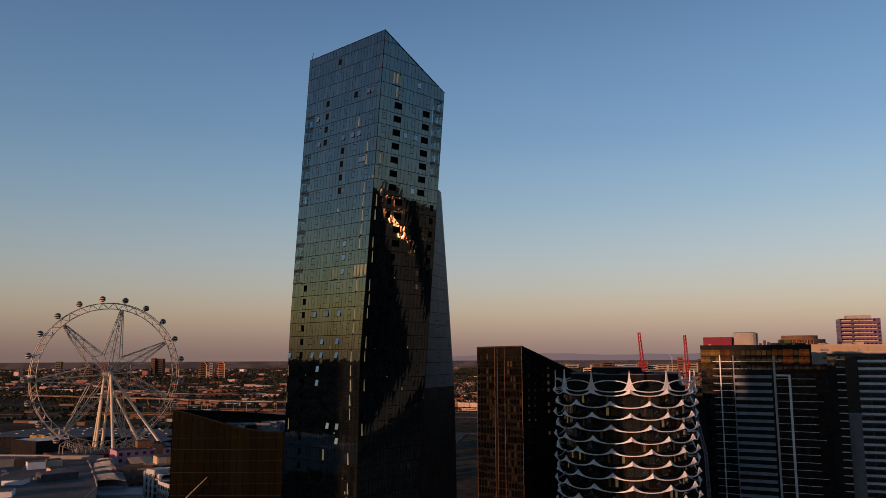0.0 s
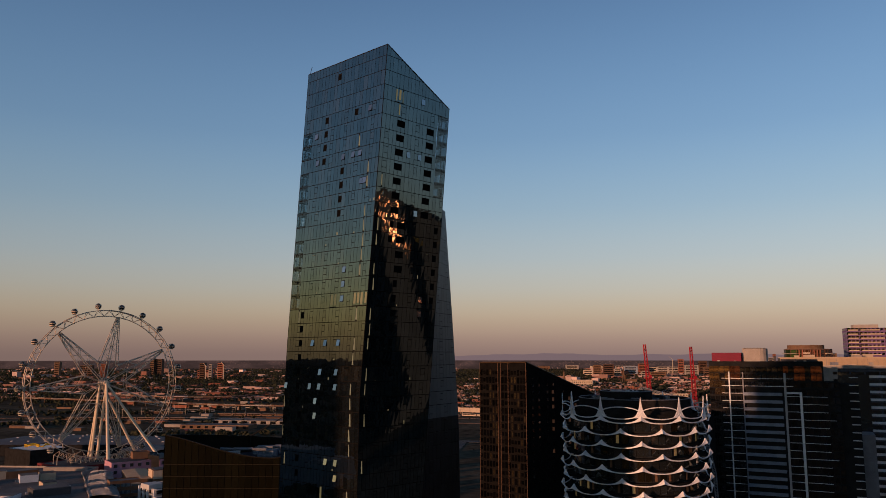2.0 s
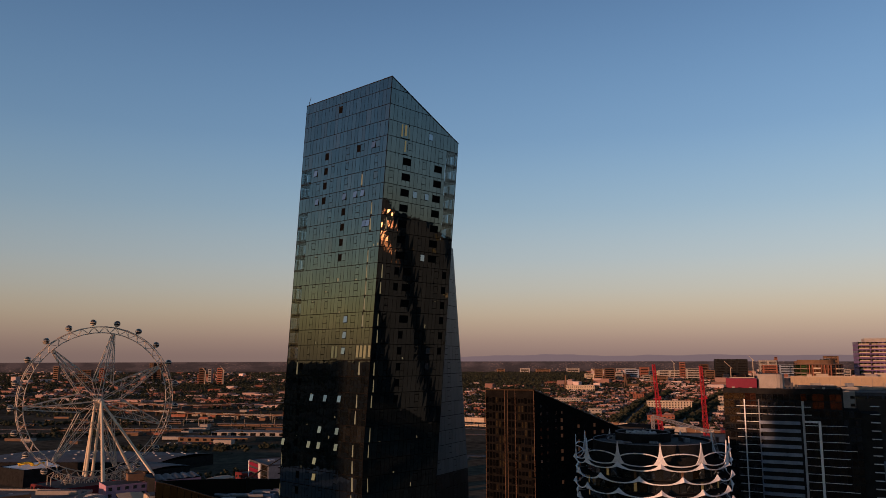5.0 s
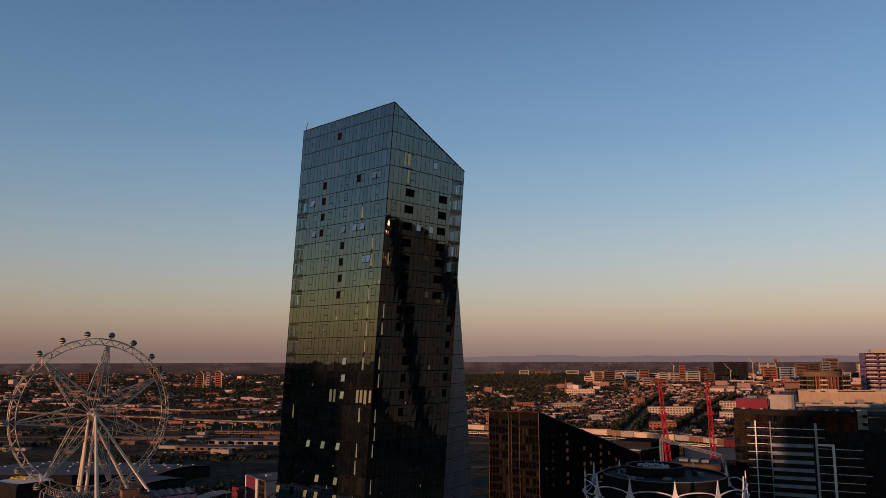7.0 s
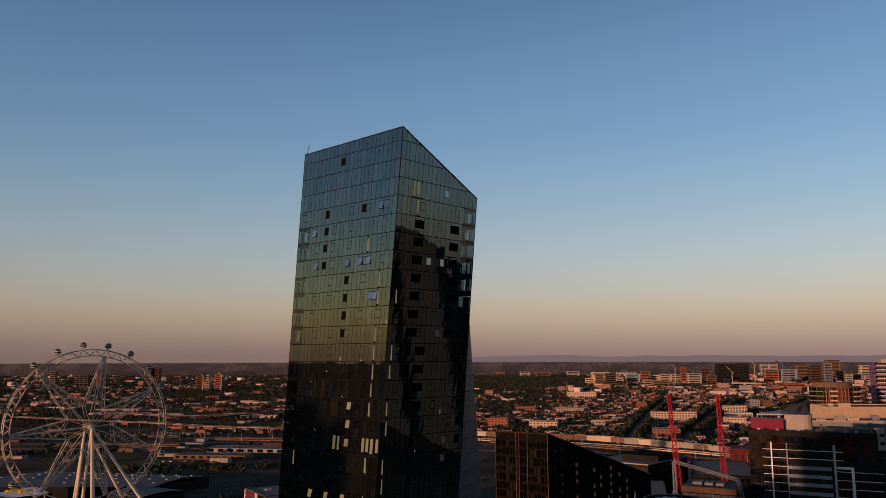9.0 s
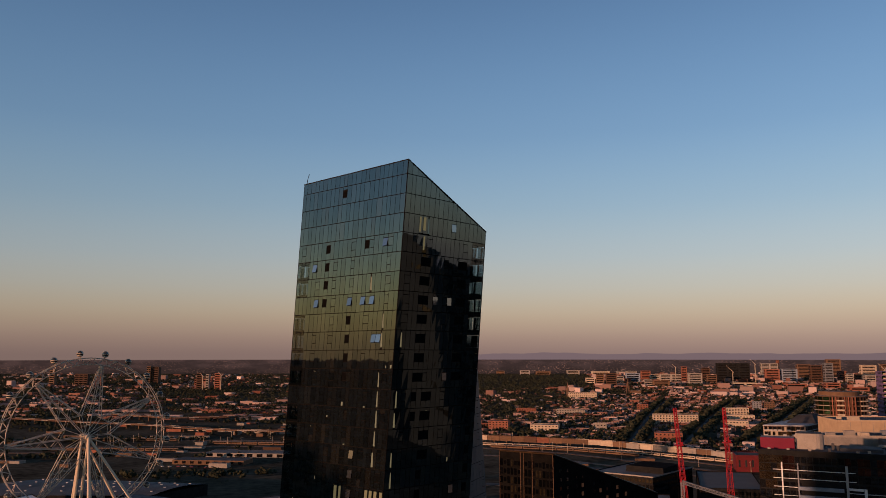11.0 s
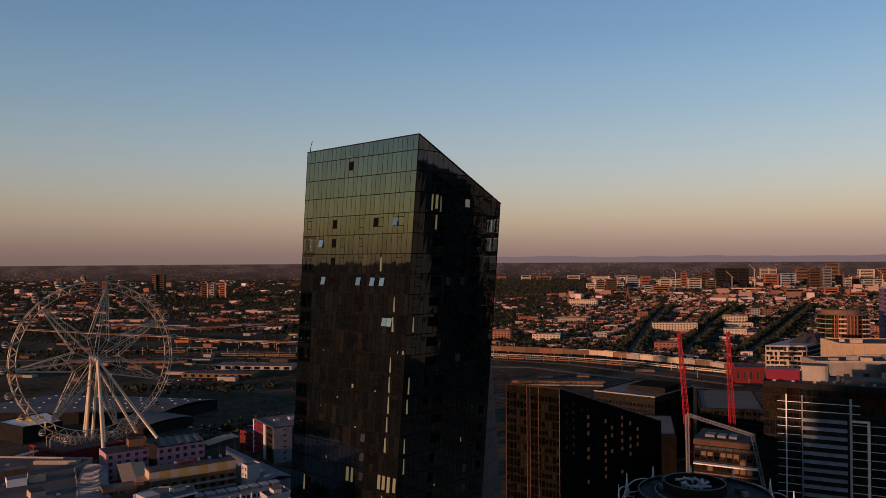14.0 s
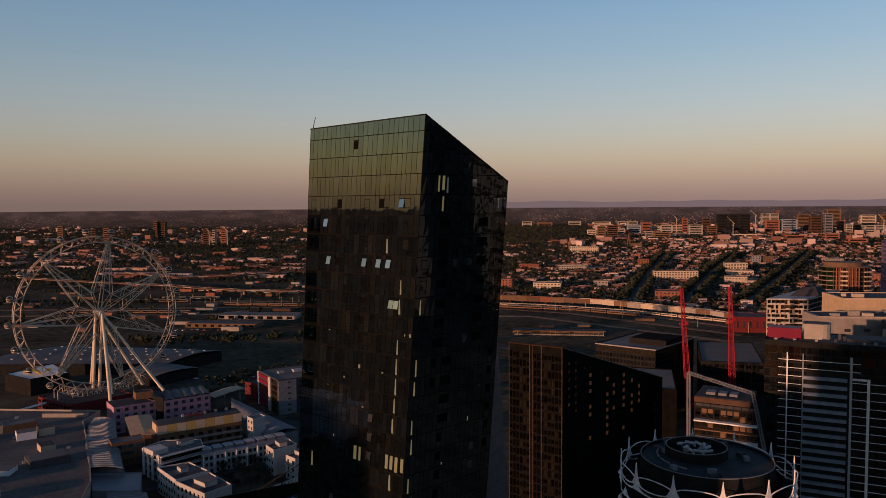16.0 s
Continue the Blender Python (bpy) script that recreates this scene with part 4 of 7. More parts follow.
# ---- black apartment block with white grid lines ----
def make_grid_block():
    a = Vector((126.0, 352.0, 0))
    d = Vector((0.9, -0.436, 0)).normalized()
    L = 53.0
    ob = thing("apartment_block", "black glass apartment block with white grid lines and blue-grey balconies", "building", a)
    base = Matrix.Rotation(math.atan2(d.y, d.x), 4, "Z")
    body = Shape().prism([(0, 0), (47, 0), (47, 26), (0, 26)], 0, 80).prism([(47, 0.003), (L, 0.003), (L, 25.9), (47, 25.9)], 0, 71.6)
    w = body.part("wall", M["black"], ob)
    w.matrix_basis = base

    def add(name, shape, m, label=""):
        o = shape.part(name, M[m], ob, label)
        o.matrix_basis = base
        return o
    add("end_wing", Shape().prism([(L + 0.02, 1), (L + 7, 1), (L + 7, 20), (L + 0.02, 20)], 0, 71), "black")
    add("end_wing", Shape().prism([(L + 7.02, 3), (L + 12, 3), (L + 12, 20), (L + 7.02, 20)], 0, 50), "midgrey")
    add("roof", Shape().prism([(0.5, 0.5), (46.5, 0.5), (46.5, 25.5), (0.5, 25.5)], 80.004, 80.3), "roof_dark")
    par = Shape()
    for q in ([(0, 0), (47, 0), (47, 0.4), (0, 0.4)], [(0, 25.6), (47, 25.6), (47, 26), (0, 26)], [(0, 0.41), (0.4, 0.41), (0.4, 25.59), (0, 25.59)], [(46.6, 0.41), (47, 0.41), (47, 25.59), (46.6, 25.59)]):
        par.prism(q, 80.01, 80.7)
    add("parapet", par, "black")
    add("plant_box", Shape().prism([(0.5, 8), (13.4, 8), (13.4, 16), (0.5, 16)], 80.3, 84.6), "red", "crimson rooftop plant box")
    rp = Shape()
    poly = [(13.8, 10), (21.5, 10), (22.8, 10.5), (23.9, 11.6), (24.3, 13), (24.3, 18), (13.8, 18)]
    rp.prism(poly, 80.3, 86.5)
    add("plant_box", rp, "concrete", "rounded grey rooftop plant room")
    add("plant_lid", Shape().prism([(14.2, 10.5), (21.3, 10.5), (23.5, 13), (23.5, 17.6), (14.2, 17.6)], 86.51, 86.75), "roof_dark")
    for x, y, h in ((4, 3, 0.8), (11, 5, 0.6), (19, 4, 0.9), (26, 6, 1.2), (29.2, 11, 1.8), (36, 4, 0.7), (40, 5, 1.0), (27.5, 12, 2.6)):
        add("roof_unit", Shape().box((x, y, 80.3 + h / 2), (1.1, 0.9, h)), "roof_dark" if h > 1.1 else "concrete")
    add("plant_box", Shape().prism([(30, 8), (45, 8), (45, 20), (30, 20)], 80.3, 81.6), "roof_dark")
    fh = 3.29
    rnd = random.Random(31)
    # glass by storey: bays of panes
    for f in range(19):
        z = 78.3 - f * fh
        for c in range(24):
            x = (c + 0.5) * L / 24
            if (15.4 < x < 30 and f > 2) or (x > 45.9 and f < 2):
                continue
            # amber panes at the left corner paint in the mirrored evening glow
            gold = (f < 2 and x < 14) or (f < 4 and x < 6) or (f < 2 and 31 < x < 48 and c % 3)
            m = pane_mesh(2.1 if gold else 1.9, 2.95 if gold else 2.4, M[("sunglow_glass" if x < 9 else "rust_glass") if gold and rnd.random() < 0.85 else "dark_glass" if rnd.random() < 0.3 else "black_glass"])
            place("window", m, ob, base @ Matrix.Translation((x, -0.02, z - 1.2)))
    for f in range(22):
        z = 73.1 - f * fh
        add("grid_line", Shape().box(((9.55 if f > 1 else 19.95), -0.25, z), ((8.7 if f > 1 else 29.5), 0.4, 0.2)), "grid_white", "thin white grid line")
        if f > 1:
            add("balcony", Shape().box((22.2, -0.55, z - 0.2), (16.0, 1.1, 1.3)), "bluegrey", "blue-grey balcony front")
            add("grid_line", Shape().box((34.6, -0.25, z - 1.0), (5.0, 0.4, 0.18)), "grid_white")
            add("grid_line", Shape().box((43.2 if f % 5 else 44.6, -0.25, z - 1.0), (9.6 if f % 5 else 12.4, 0.4, 0.18)), "grid_white")
        add("balcony_end", Shape().box((L + 5.2, 0.6, z + 0.9), (3.4, 0.8, 0.3)), "grid_white", "short white balcony edge")
    for x, ww, top, m in ((8.5, 0.5, 76.0, "grid_white"), (14.3, 0.5, 75.9, "midgrey"), (31.5, 0.9, 75.6, "offwhite"), (37.6, 1.0, 67.4, "grid_white")):
        add("upright", Shape().box((x, -0.32, top / 2), (ww, 0.7, top)), m, "white upright")
    add("upright", Shape().box((34.5, -0.32, 67.0), (5.0, 0.66, 0.8)), "grid_white", "white frame head")
    # end face towards the black tower
    for f in range(22):
        for c in range(5):
            place("window", pane_mesh(4.2, 2.3, M["black_glass"]), ob, base @ Matrix.Translation((-0.02, 2.6 + c * 5.1, 76 - f * fh)) @ Matrix.Rotation(math.pi / 2, 4, "Z"))


make_grid_block()

# ---- buildings behind and beside it ----
block("office_block", "dark office block with white horizontal bands", "building", [(204, 392), (310, 350), (326, 392), (220, 434)], 0, 76, "roof_dark", "roof_dark", (0,), 20, 6.5, (5.8, 1.6), "bay_glass", "white", 0.32)
# stands in for the pale block behind, placed to fit the view
wpart(Shape().prism([(197, 390.2), (203.2, 387.8), (203.9, 391.3), (198.2, 393.6)], 0, 77.5), "stair_wall", M["concrete"], bpy.data.objects["office_block"], "pale concrete wall placed to fit the camera's view")
for f in range(17):
    wpart(Shape().box((202.0, 388.15, 74.5 - 3.7 * f), (1.9, 0.5, 1.3), -21), "slot", M["black_glass"], bpy.data.objects["office_block"])
wpart(Shape().prism([(203.4, 387.6), (216, 382.7), (217.4, 386.0), (204.4, 391.2)], 0, 74), "glass_bay", M["bay_glass"], bpy.data.objects["office_block"], "grey-green glass bay")
block("office_block", "low pale grey commercial block with flat roof", "building", [(186.7, 431), (320, 418), (322, 440), (188.7, 453)], 0, 77, "concrete", "roof_dark", (0,), 6, 9.0, (3.0, 1.5))
block("office_block", "cream rendered commercial block with plain walls", "building", [(219.4, 469), (330, 458), (334, 490), (223, 501)], 0, 81.5, "tan", "roof_dark", (0,), 5, 14.0, (3.0, 1.5))


def dress_block(ob, a, b, z, step, seed):
    """Panel seams down a plain wall from a to b, a pale coping, and plant on the roof behind it."""
    a, b = Vector(a), Vector(b)
    length = (b - a).length
    base = Matrix.Translation(-ob.location) @ along(a, b)
    rnd = random.Random(seed)
    for k in range(1, int(length / step)):
        place("panel_seam", pane_mesh(0.12, 26.0, M["midgrey"], 0.06), ob, base @ Matrix.Translation((k * step, -0.02, z - 13.2)))
    place("panel_seam", pane_mesh(length, 0.14, M["midgrey"], 0.06), ob, base @ Matrix.Translation((length / 2, -0.03, z - 5.0)))
    place("coping", pane_mesh(length + 0.4, 0.3, M["cream"], 0.7), ob, base @ Matrix.Translation((length / 2, 0.2, z + 0.85)))
    for k in range(9):
        w, d, h = rnd.uniform(1.5, 6), rnd.uniform(1.5, 4), rnd.uniform(0.8, 2.6)
        place("roof_unit", Shape().box((0, 0, 0), (w, d, h)).mesh("roof_unit", M[rnd.choice(("concrete", "midgrey", "cream"))]), ob, base @ Matrix.Translation((rnd.uniform(4, length - 4), rnd.uniform(4, 17), z + 0.25 + h / 2)))


dress_block(bpy.data.objects["office_block.001"], (186.7, 431), (320, 418), 77, 7.0, 61)
dress_block(bpy.data.objects["office_block.002"], (219.4, 469), (330, 458), 81.5, 6.0, 62)


def make_framed_block():
    """A dark block whose street front is a grid of white frames round recessed balconies."""
    poly = [(206, 540), (231, 535.5), (275.4, 581.4), (248.5, 586.6)]
    ob = thing("apartment_block", "white-framed apartment block with recessed dark balconies", "building", (206, 540, 0))
    p, h, fh = [Vector(q) for q in poly], 73.4, 3.05
    wpart(Shape().prism(poly, 0, h), "wall", M["darkbrown"], ob)
    mid = sum(p, Vector((0, 0))) / 4
    wpart(Shape().prism([mid + (q - mid) * 0.985 for q in p], h + 0.004, h + 0.25), "roof", M["grey"], ob)
    wpart(Shape().prism([mid + (q - mid) * 1.012 for q in p], h - 0.6, h), "roof_edge", M["offwhite"], ob, "pale roof edge")
    rnd = random.Random(14)
    a, b = p[0], p[1]
    base = Matrix.Translation(-ob.location) @ along(a, b)
    length = (b - a).length
    bays = 9
    bw = length / bays
    for f in range(10):
        z = h - 0.6 - fh * (f + 1)
        place("frame_beam", pane_mesh(length, 0.55, M["cream"], 1.4), ob, base @ Matrix.Translation((length / 2, -0.65, z)))
        for c in range(bays + 1):
            if c in (0, bays) or rnd.random() < 0.15:
                place("frame_post", pane_mesh(0.35, fh - 0.56, M["cream"], 1.4), ob, base @ Matrix.Translation((min(length - 0.2, max(0.2, c * bw)), -0.65, z + fh / 2)))
        for c in range(bays):
            k = rnd.random()
            place("window", pane_mesh(2.3, 2.25, M["dark_glass" if k < 0.8 else "gold_glass"]), ob, base @ Matrix.Translation(((c + 0.5) * bw, -0.03, z + fh / 2)))
            if k < 0.22:
                place("infill_panel", pane_mesh(round(bw * 0.42, 2), fh - 0.6, M["cream"], 0.5), ob, base @ Matrix.Translation(((c + 0.74) * bw, -0.9, z + fh / 2)))
            elif k < 0.85:
                place("balustrade", pane_mesh(round(bw - 0.5, 2), 0.8, M["offwhite"], 0.12), ob, base @ Matrix.Translation(((c + 0.5) * bw, -1.2, z + 0.65)))
    a, b = p[1], p[2]
    base = Matrix.Translation(-ob.location) @ along(a, b)
    length = (b - a).length
    for f in range(10):
        z = h - 0.6 - fh * (f + 1)
        place("floor_line", pane_mesh(length, 0.3, M["grey"], 0.6), ob, base @ Matrix.Translation((length / 2, -0.2, z)))
        for c in range(14):
            place("window", pane_mesh(3.4, 1.9, M["black_glass"]), ob, base @ Matrix.Translation(((c + 0.5) * length / 14, -0.03, z + fh / 2)))


make_framed_block()
Shape().solid([(226, 551, 73.66), (244, 547.5, 73.66), (259, 563, 73.66), (241, 566.5, 73.66)], [(236, 556, 78.6), (245, 554, 79.2), (252, 561, 79.2), (242, 563, 78.6)]).part("roof_house", M["roof_dark"], None)
tagged(bpy.data.objects["roof_house"], "dark hipped plant room on a flat roof", "plant room")


def make_balcony_tower(name, label, x, y, w, d, z, storeys, wall, rz=0.0):
    ob = thing(name, label, "tower", (x, y, 0))
    fh = 3.3
    base = Matrix.Rotation(radians(rz), 4, "Z")

    def add(nm, s, m):
        o = s.part(nm, M[m], ob)
        o.matrix_basis = base
    add("wall", Shape().prism([(0, 0), (w, 0), (w, d), (0, d)], 0, z), wall)
    add("roof", Shape().prism([(w * 0.2, d * 0.2), (w * 0.8, d * 0.2), (w * 0.8, d * 0.8), (w * 0.2, d * 0.8)], z + 0.004, z + 2.8), "concrete" if wall == "purple" else "darkbrown")
    for f in range(storeys):
        zz = z - 1.2 - f * fh
        for x0, ww in ((w * 0.15, w * 0.24), (w * 0.44, w * 0.2), (w * (0.72 if f % 3 else 0.62), w * 0.36)) if wall == "purple" else ((w * 0.42, w * 0.13), (w * 0.9, w * 0.16)):
            add("balcony", Shape().box((x0, -0.7, zz - 0.6), (ww, 1.6, 0.85)), "cream")
        for c in range(int(w / 3)):
            # amber end column paints in the purple tower's sunlit edge
            gm = ("green_glass" if c == 0 else "sunglow_glass" if c == int(w / 3) - 1 else "dark_glass") if wall == "purple" else "green_glass" if c < 5 else "gold_glass"
            place("window", pane_mesh(2.6 if c < 5 else 1.8, 2.3 if c < 5 else 1.7, M[gm]), ob, base @ Matrix.Translation(((c + 0.5) * w / int(w / 3), 0.02, zz)))
        for c in range(int(d / 4)):
            place("window", pane_mesh(1.8, 1.6, M["green_glass"]), ob, base @ Matrix.Translation((0.02, (c + 0.5) * d / int(d / 4), zz)) @ Matrix.Rotation(math.pi / 2, 4, "Z"))
    return ob


make_balcony_tower("apartment_tower", "purple apartment tower with stacked white balconies", 335, 626.8, 30, 22, 105.8, 10, "purple", -19)


def make_round_tower():
    ob = thing("apartment_tower", "rounded brown apartment tower with green glass and white balconies", "tower", (274.5, 609.3, 0))
    base = Matrix.Rotation(radians(-25), 4, "Z")
    front = [(0, 9), (1.6, 4), (5, 1.2), (9.5, 0), (18, 0), (26, 0.6), (29.6, 2.6), (33.4, 6), (35, 11)]
    foot = front + [(35, 24), (0, 24)]

    def add(nm, s, m, label=""):
        o = s.part(nm, M[m], ob, label)
        o.matrix_basis = base
    add("wall", Shape().prism(foot, 0, 88.4), "darkbrown")
    mid = (16, 12)
    ring = [(mid[0] + 13.5 * math.cos(2 * math.pi * i / 28), mid[1] + 10.5 * math.sin(2 * math.pi * i / 28)) for i in range(28)]
    add("crown", Shape().prism(ring, 88.41, 91.6), "brown", "brown crown ring")
    add("roof", Shape().prism([(x * 0.96 + 0.9, y * 0.96 + 0.5) for x, y in foot], 88.404, 88.6), "roof_flat")
    for x in (11.2, 13.6, 19.4, 21.8, 24.2, 26.2):
        add("facade_panel", Shape().box((x, -0.2, 69), (0.7, 0.6, 38)), "brick", "reddish brown facade rib")
    for f in range(9):
        z = 86.6 - 3.4 * f
        for (x0, y0), (x1, y1) in zip(front, front[1:]):
            w = math.hypot(x1 - x0, y1 - y0)
            n = max(1, round(w / 3.2))
            ang = math.atan2(y1 - y0, x1 - x0)
            for c in range(n):
                t = (c + 0.5) / n
                x, y = x0 + (x1 - x0) * t, y0 + (y1 - y0) * t
                m = "green_glass" if x < 11 else "dark_glass" if x > 26.5 else "rust_glass"
                place("window", pane_mesh(round(w / n * (0.9 if x < 11 else 0.62), 1), 2.5 if x < 11 or x > 26.5 else 2.0, M[m]), ob, base @ Matrix.Translation((x, y - 0.02, z)) @ Matrix.Rotation(ang, 4, "Z"))
            if x0 >= 29 or 0 <= x0 < 9:
                out = Vector((y1 - y0, x0 - x1)).normalized() * 0.7
                add("balcony", Shape().box(((x0 + x1) / 2 + out.x, (y0 + y1) / 2 + out.y, z - 1.65), (w, 1.5, 0.35 if x0 < 9 else 0.9), math.degrees(ang)), "concrete" if x0 < 9 else "cream", "pale balcony edge")
        add("balcony", Shape().box((16.5, -0.7, z - 1.3), (5.0, 1.6, 1.0)), "cream", "white balcony front")


make_round_tower()


# ---- lower blocks below the cranes ----
def make_hall():
    ob = block("office_block", "flat-roofed black office block with an open lit top storey", "building", [(95, 546), (128, 521), (166, 563), (133, 588)], 0, 43, "black", "roof_flat")
    for a, b in (((95, 546), (128, 521)), ((128, 521), (166, 563))):
        a, b = Vector(a), Vector(b)
        n = int((b - a).length / 2.4)
        ang = math.atan2(b.y - a.y, b.x - a.x)
        for r in range(3):
            for i in range(n):
                q = a.lerp(b, (i + 0.5) / n)
                # gold tint in the top row stands in for its light
                place("window", pane_mesh(1.8, 2.2, M["gold_glass" if r == 0 else "black_glass"]), ob, Matrix.Translation((q.x - 95, q.y - 546, 40.8 - r * 3.6)) @ Matrix.Rotation(ang, 4, "Z"))
        m = (a + b) / 2
        wpart(Shape().box((m.x, m.y, 43.4), ((b - a).length + 0.6, 0.9, 0.7), math.degrees(ang)), "roof_edge", M["concrete"], ob, "pale roof edge")
    Shape().prism([(118, 548), (138, 533), (155, 553), (135, 568)], 43.3, 47).part("plant_room", M["black"], None)
    tagged(bpy.data.objects["plant_room"], "black plant room on an office roof", "plant room")


make_hall()
block("office_block", "black office block with a grey flat roof", "building", [(80, 440), (114, 430), (126, 478), (92, 488)], 0, 40, "fin_black", "roof_flat")
block("office_block", "long dark office block beside the crane", "building", [(150, 500), (185, 492), (205, 560), (170, 568)], 0, 40, "black", "roof_flat", (0,), 10, 3.5, (2.6, 1.8), "black_glass")


def make_terrace_block():
    a = Vector((92, 343, 0))
    d = Vector((0.88, -0.475, 0)).normalized()
    ob = thing("terraced_block", "glass apartment block framed by a sloping grey lattice girder", "building", a)
    base = Matrix.Rotation(math.atan2(d.y, d.x), 4, "Z")

    def add(nm, s, m, label=""):
        o = s.part(nm, M[m], ob, label)
        o.matrix_basis = base
        return o
    add("wall", Shape().prism([(2, 1.5), (27, 1.5), (27, 24), (2, 24)], 0, 57), "black")
    add("roof", Shape().prism([(2, 1.0), (23, 1.0), (23, 22), (2, 22)], 57.3, 59.4), "darkbrown", "brown rendered top storey")
    add("roof_deck", Shape().prism([(2.6, 1.8), (22.4, 1.8), (22.4, 21.4), (2.6, 21.4)], 59.404, 59.6), "roof_dark")
    for x, w in ((7.5, 3.6), (12.0, 3.2), (16.2, 3.0)):
        add("skylight", Shape().box((x, 8.0, 60.2), (w, 5.0, 1.0)), "midgrey", "pale roof light")
    rnd = random.Random(19)
    for f in range(9):
        z = 50.3 - 3.5 * f
        m = "white" if f in (0, 2) else "brown" if f in (1, 4) else "concrete"
        add("terrace_slab", Shape().box((14 + 0.15 * f, 0.2, z), (23.5, 3.0 if f in (0, 2) else 2.0, 0.45)), m, "pale terrace edge" if m != "brown" else "brown terrace edge")
        for c in range(10):
            k = rnd.random()
            gm = "brown" if k < 0.25 else "gold_glass" if k < 0.5 else "dark_glass"
            place("window", pane_mesh(1.9, 2.3, M[gm]), ob, base @ Matrix.Translation((3.4 + c * 2.42, 1.46, z + 1.75)))
    for c in range(10):
        place("window", pane_mesh(1.9, 2.4, M["brown" if c in (1, 2, 4, 5, 6) else "dark_glass"]), ob, base @ Matrix.Translation((3.4 + c * 2.42, 1.46, 53.6)))
    for c in range(8):
        x = 2.6 + c * 2.9
        add("sunshade", Shape().slab((x, 1.4, 55.8), (x + 2.6, 1.4, 55.8), (x + 2.6, 1.2, 56.9), (x, 1.2, 56.9), 0.1), "roof_dark")
    # lattice girders
    for p, q in (((0.6, 0, 0), (-0.1, 0, 69)), ((-0.1, 0, 69), (24.0, 0, 63.4)), ((24.0, 0, 63.4), (30.0, 0, 34)), ((30.0, 0, 34), (31.0, 0, 0))):
        s = Shape()
        p, q = Vector(p), Vector(q)
        off = (q - p).normalized().cross(Vector((0, 1, 0))).normalized() * 0.55
        n = max(4, int((q - p).length / 1.25))
        for dy in (-0.6, 0.6):
            y = Vector((0, dy, 0))
            s.tube(p + off + y, q + off + y, 0.13, 5)
            s.tube(p - off + y, q - off + y, 0.13, 5)
            for i in range(n):
                e, g = p.lerp(q, i / n) + y, p.lerp(q, (i + 1) / n) + y
                s.tube(e + off, g - off, 0.085, 4)
                s.tube(e - off, e + off, 0.085, 4)
        add("girder", s, "midgrey", "grey lattice girder")


make_terrace_block()


# ---- red lattice cranes ----
def make_crane(top, foot, zc):
    top, foot = Vector(top), Vector(foot)
    ob = thing("tower_crane", "red lattice luffing crane standing almost upright", "crane", (foot.x, foot.y, 0), "red cranes")

    def lattice(p, q, w, name):
        s = Shape()
        d = (q - p).normalized()
        a = d.cross(Vector((0, 1, 0))).normalized() * w
        b = d.cross(a).normalized() * w
        n = max(6, int((q - p).length / 2.4))
        corners = [a + b, a - b, -a - b, -a + b]
        for c in corners:
            s.tube(p + c, q + c * 0.4, 0.2, 5)
        for i in range(n):
            f0, f1 = i / n, (i + 1) / n
            for k in range(4):
                c0, c1 = corners[k] * (1 - 0.6 * f0), corners[(k + 1) % 4] * (1 - 0.6 * f1)
                s.tube(p.lerp(q, f0) + c0, p.lerp(q, f1) + c1, 0.10, 4)
                s.tube(p.lerp(q, f0) + c0, p.lerp(q, f0) + corners[(k + 1) % 4] * (1 - 0.6 * f0), 0.09, 4)
        wpart(s, name, M["crane_red"], ob)
    cab = Vector((foot.x, foot.y, zc))
    lattice(Vector((foot.x, foot.y, 0)), cab, 1.3, "mast")
    lattice(cab, top, 1.55, "jib")
    deck = cab.lerp(top, 0.7)
    wpart(Shape().box((deck.x, deck.y, deck.z), (4.4, 3.0, 0.5)).box((deck.x + 1.2, deck.y - 1.0, deck.z + 0.9), (1.2, 1.0, 1.5)), "platform", M["crane_red"], ob, "red work platform on the lattice")
    wpart(Shape().box((cab.x, cab.y, zc), (3.0, 3.4, 2.4)).box((cab.x + 3.5, cab.y + 1, zc + 0.4), (4.0, 2.0, 1.6)), "cab", M["crane_red"], ob)
    wpart(Shape().tube(top, (top.x, top.y - 0.5, zc + 16), 0.06, 4), "cable", M["black"], ob)


make_crane((124.1, 456.9, 90.0), (129.5, 458, 0), 24)
make_crane((157.6, 475.4, 88.8), (161.0, 478, 0), 24)


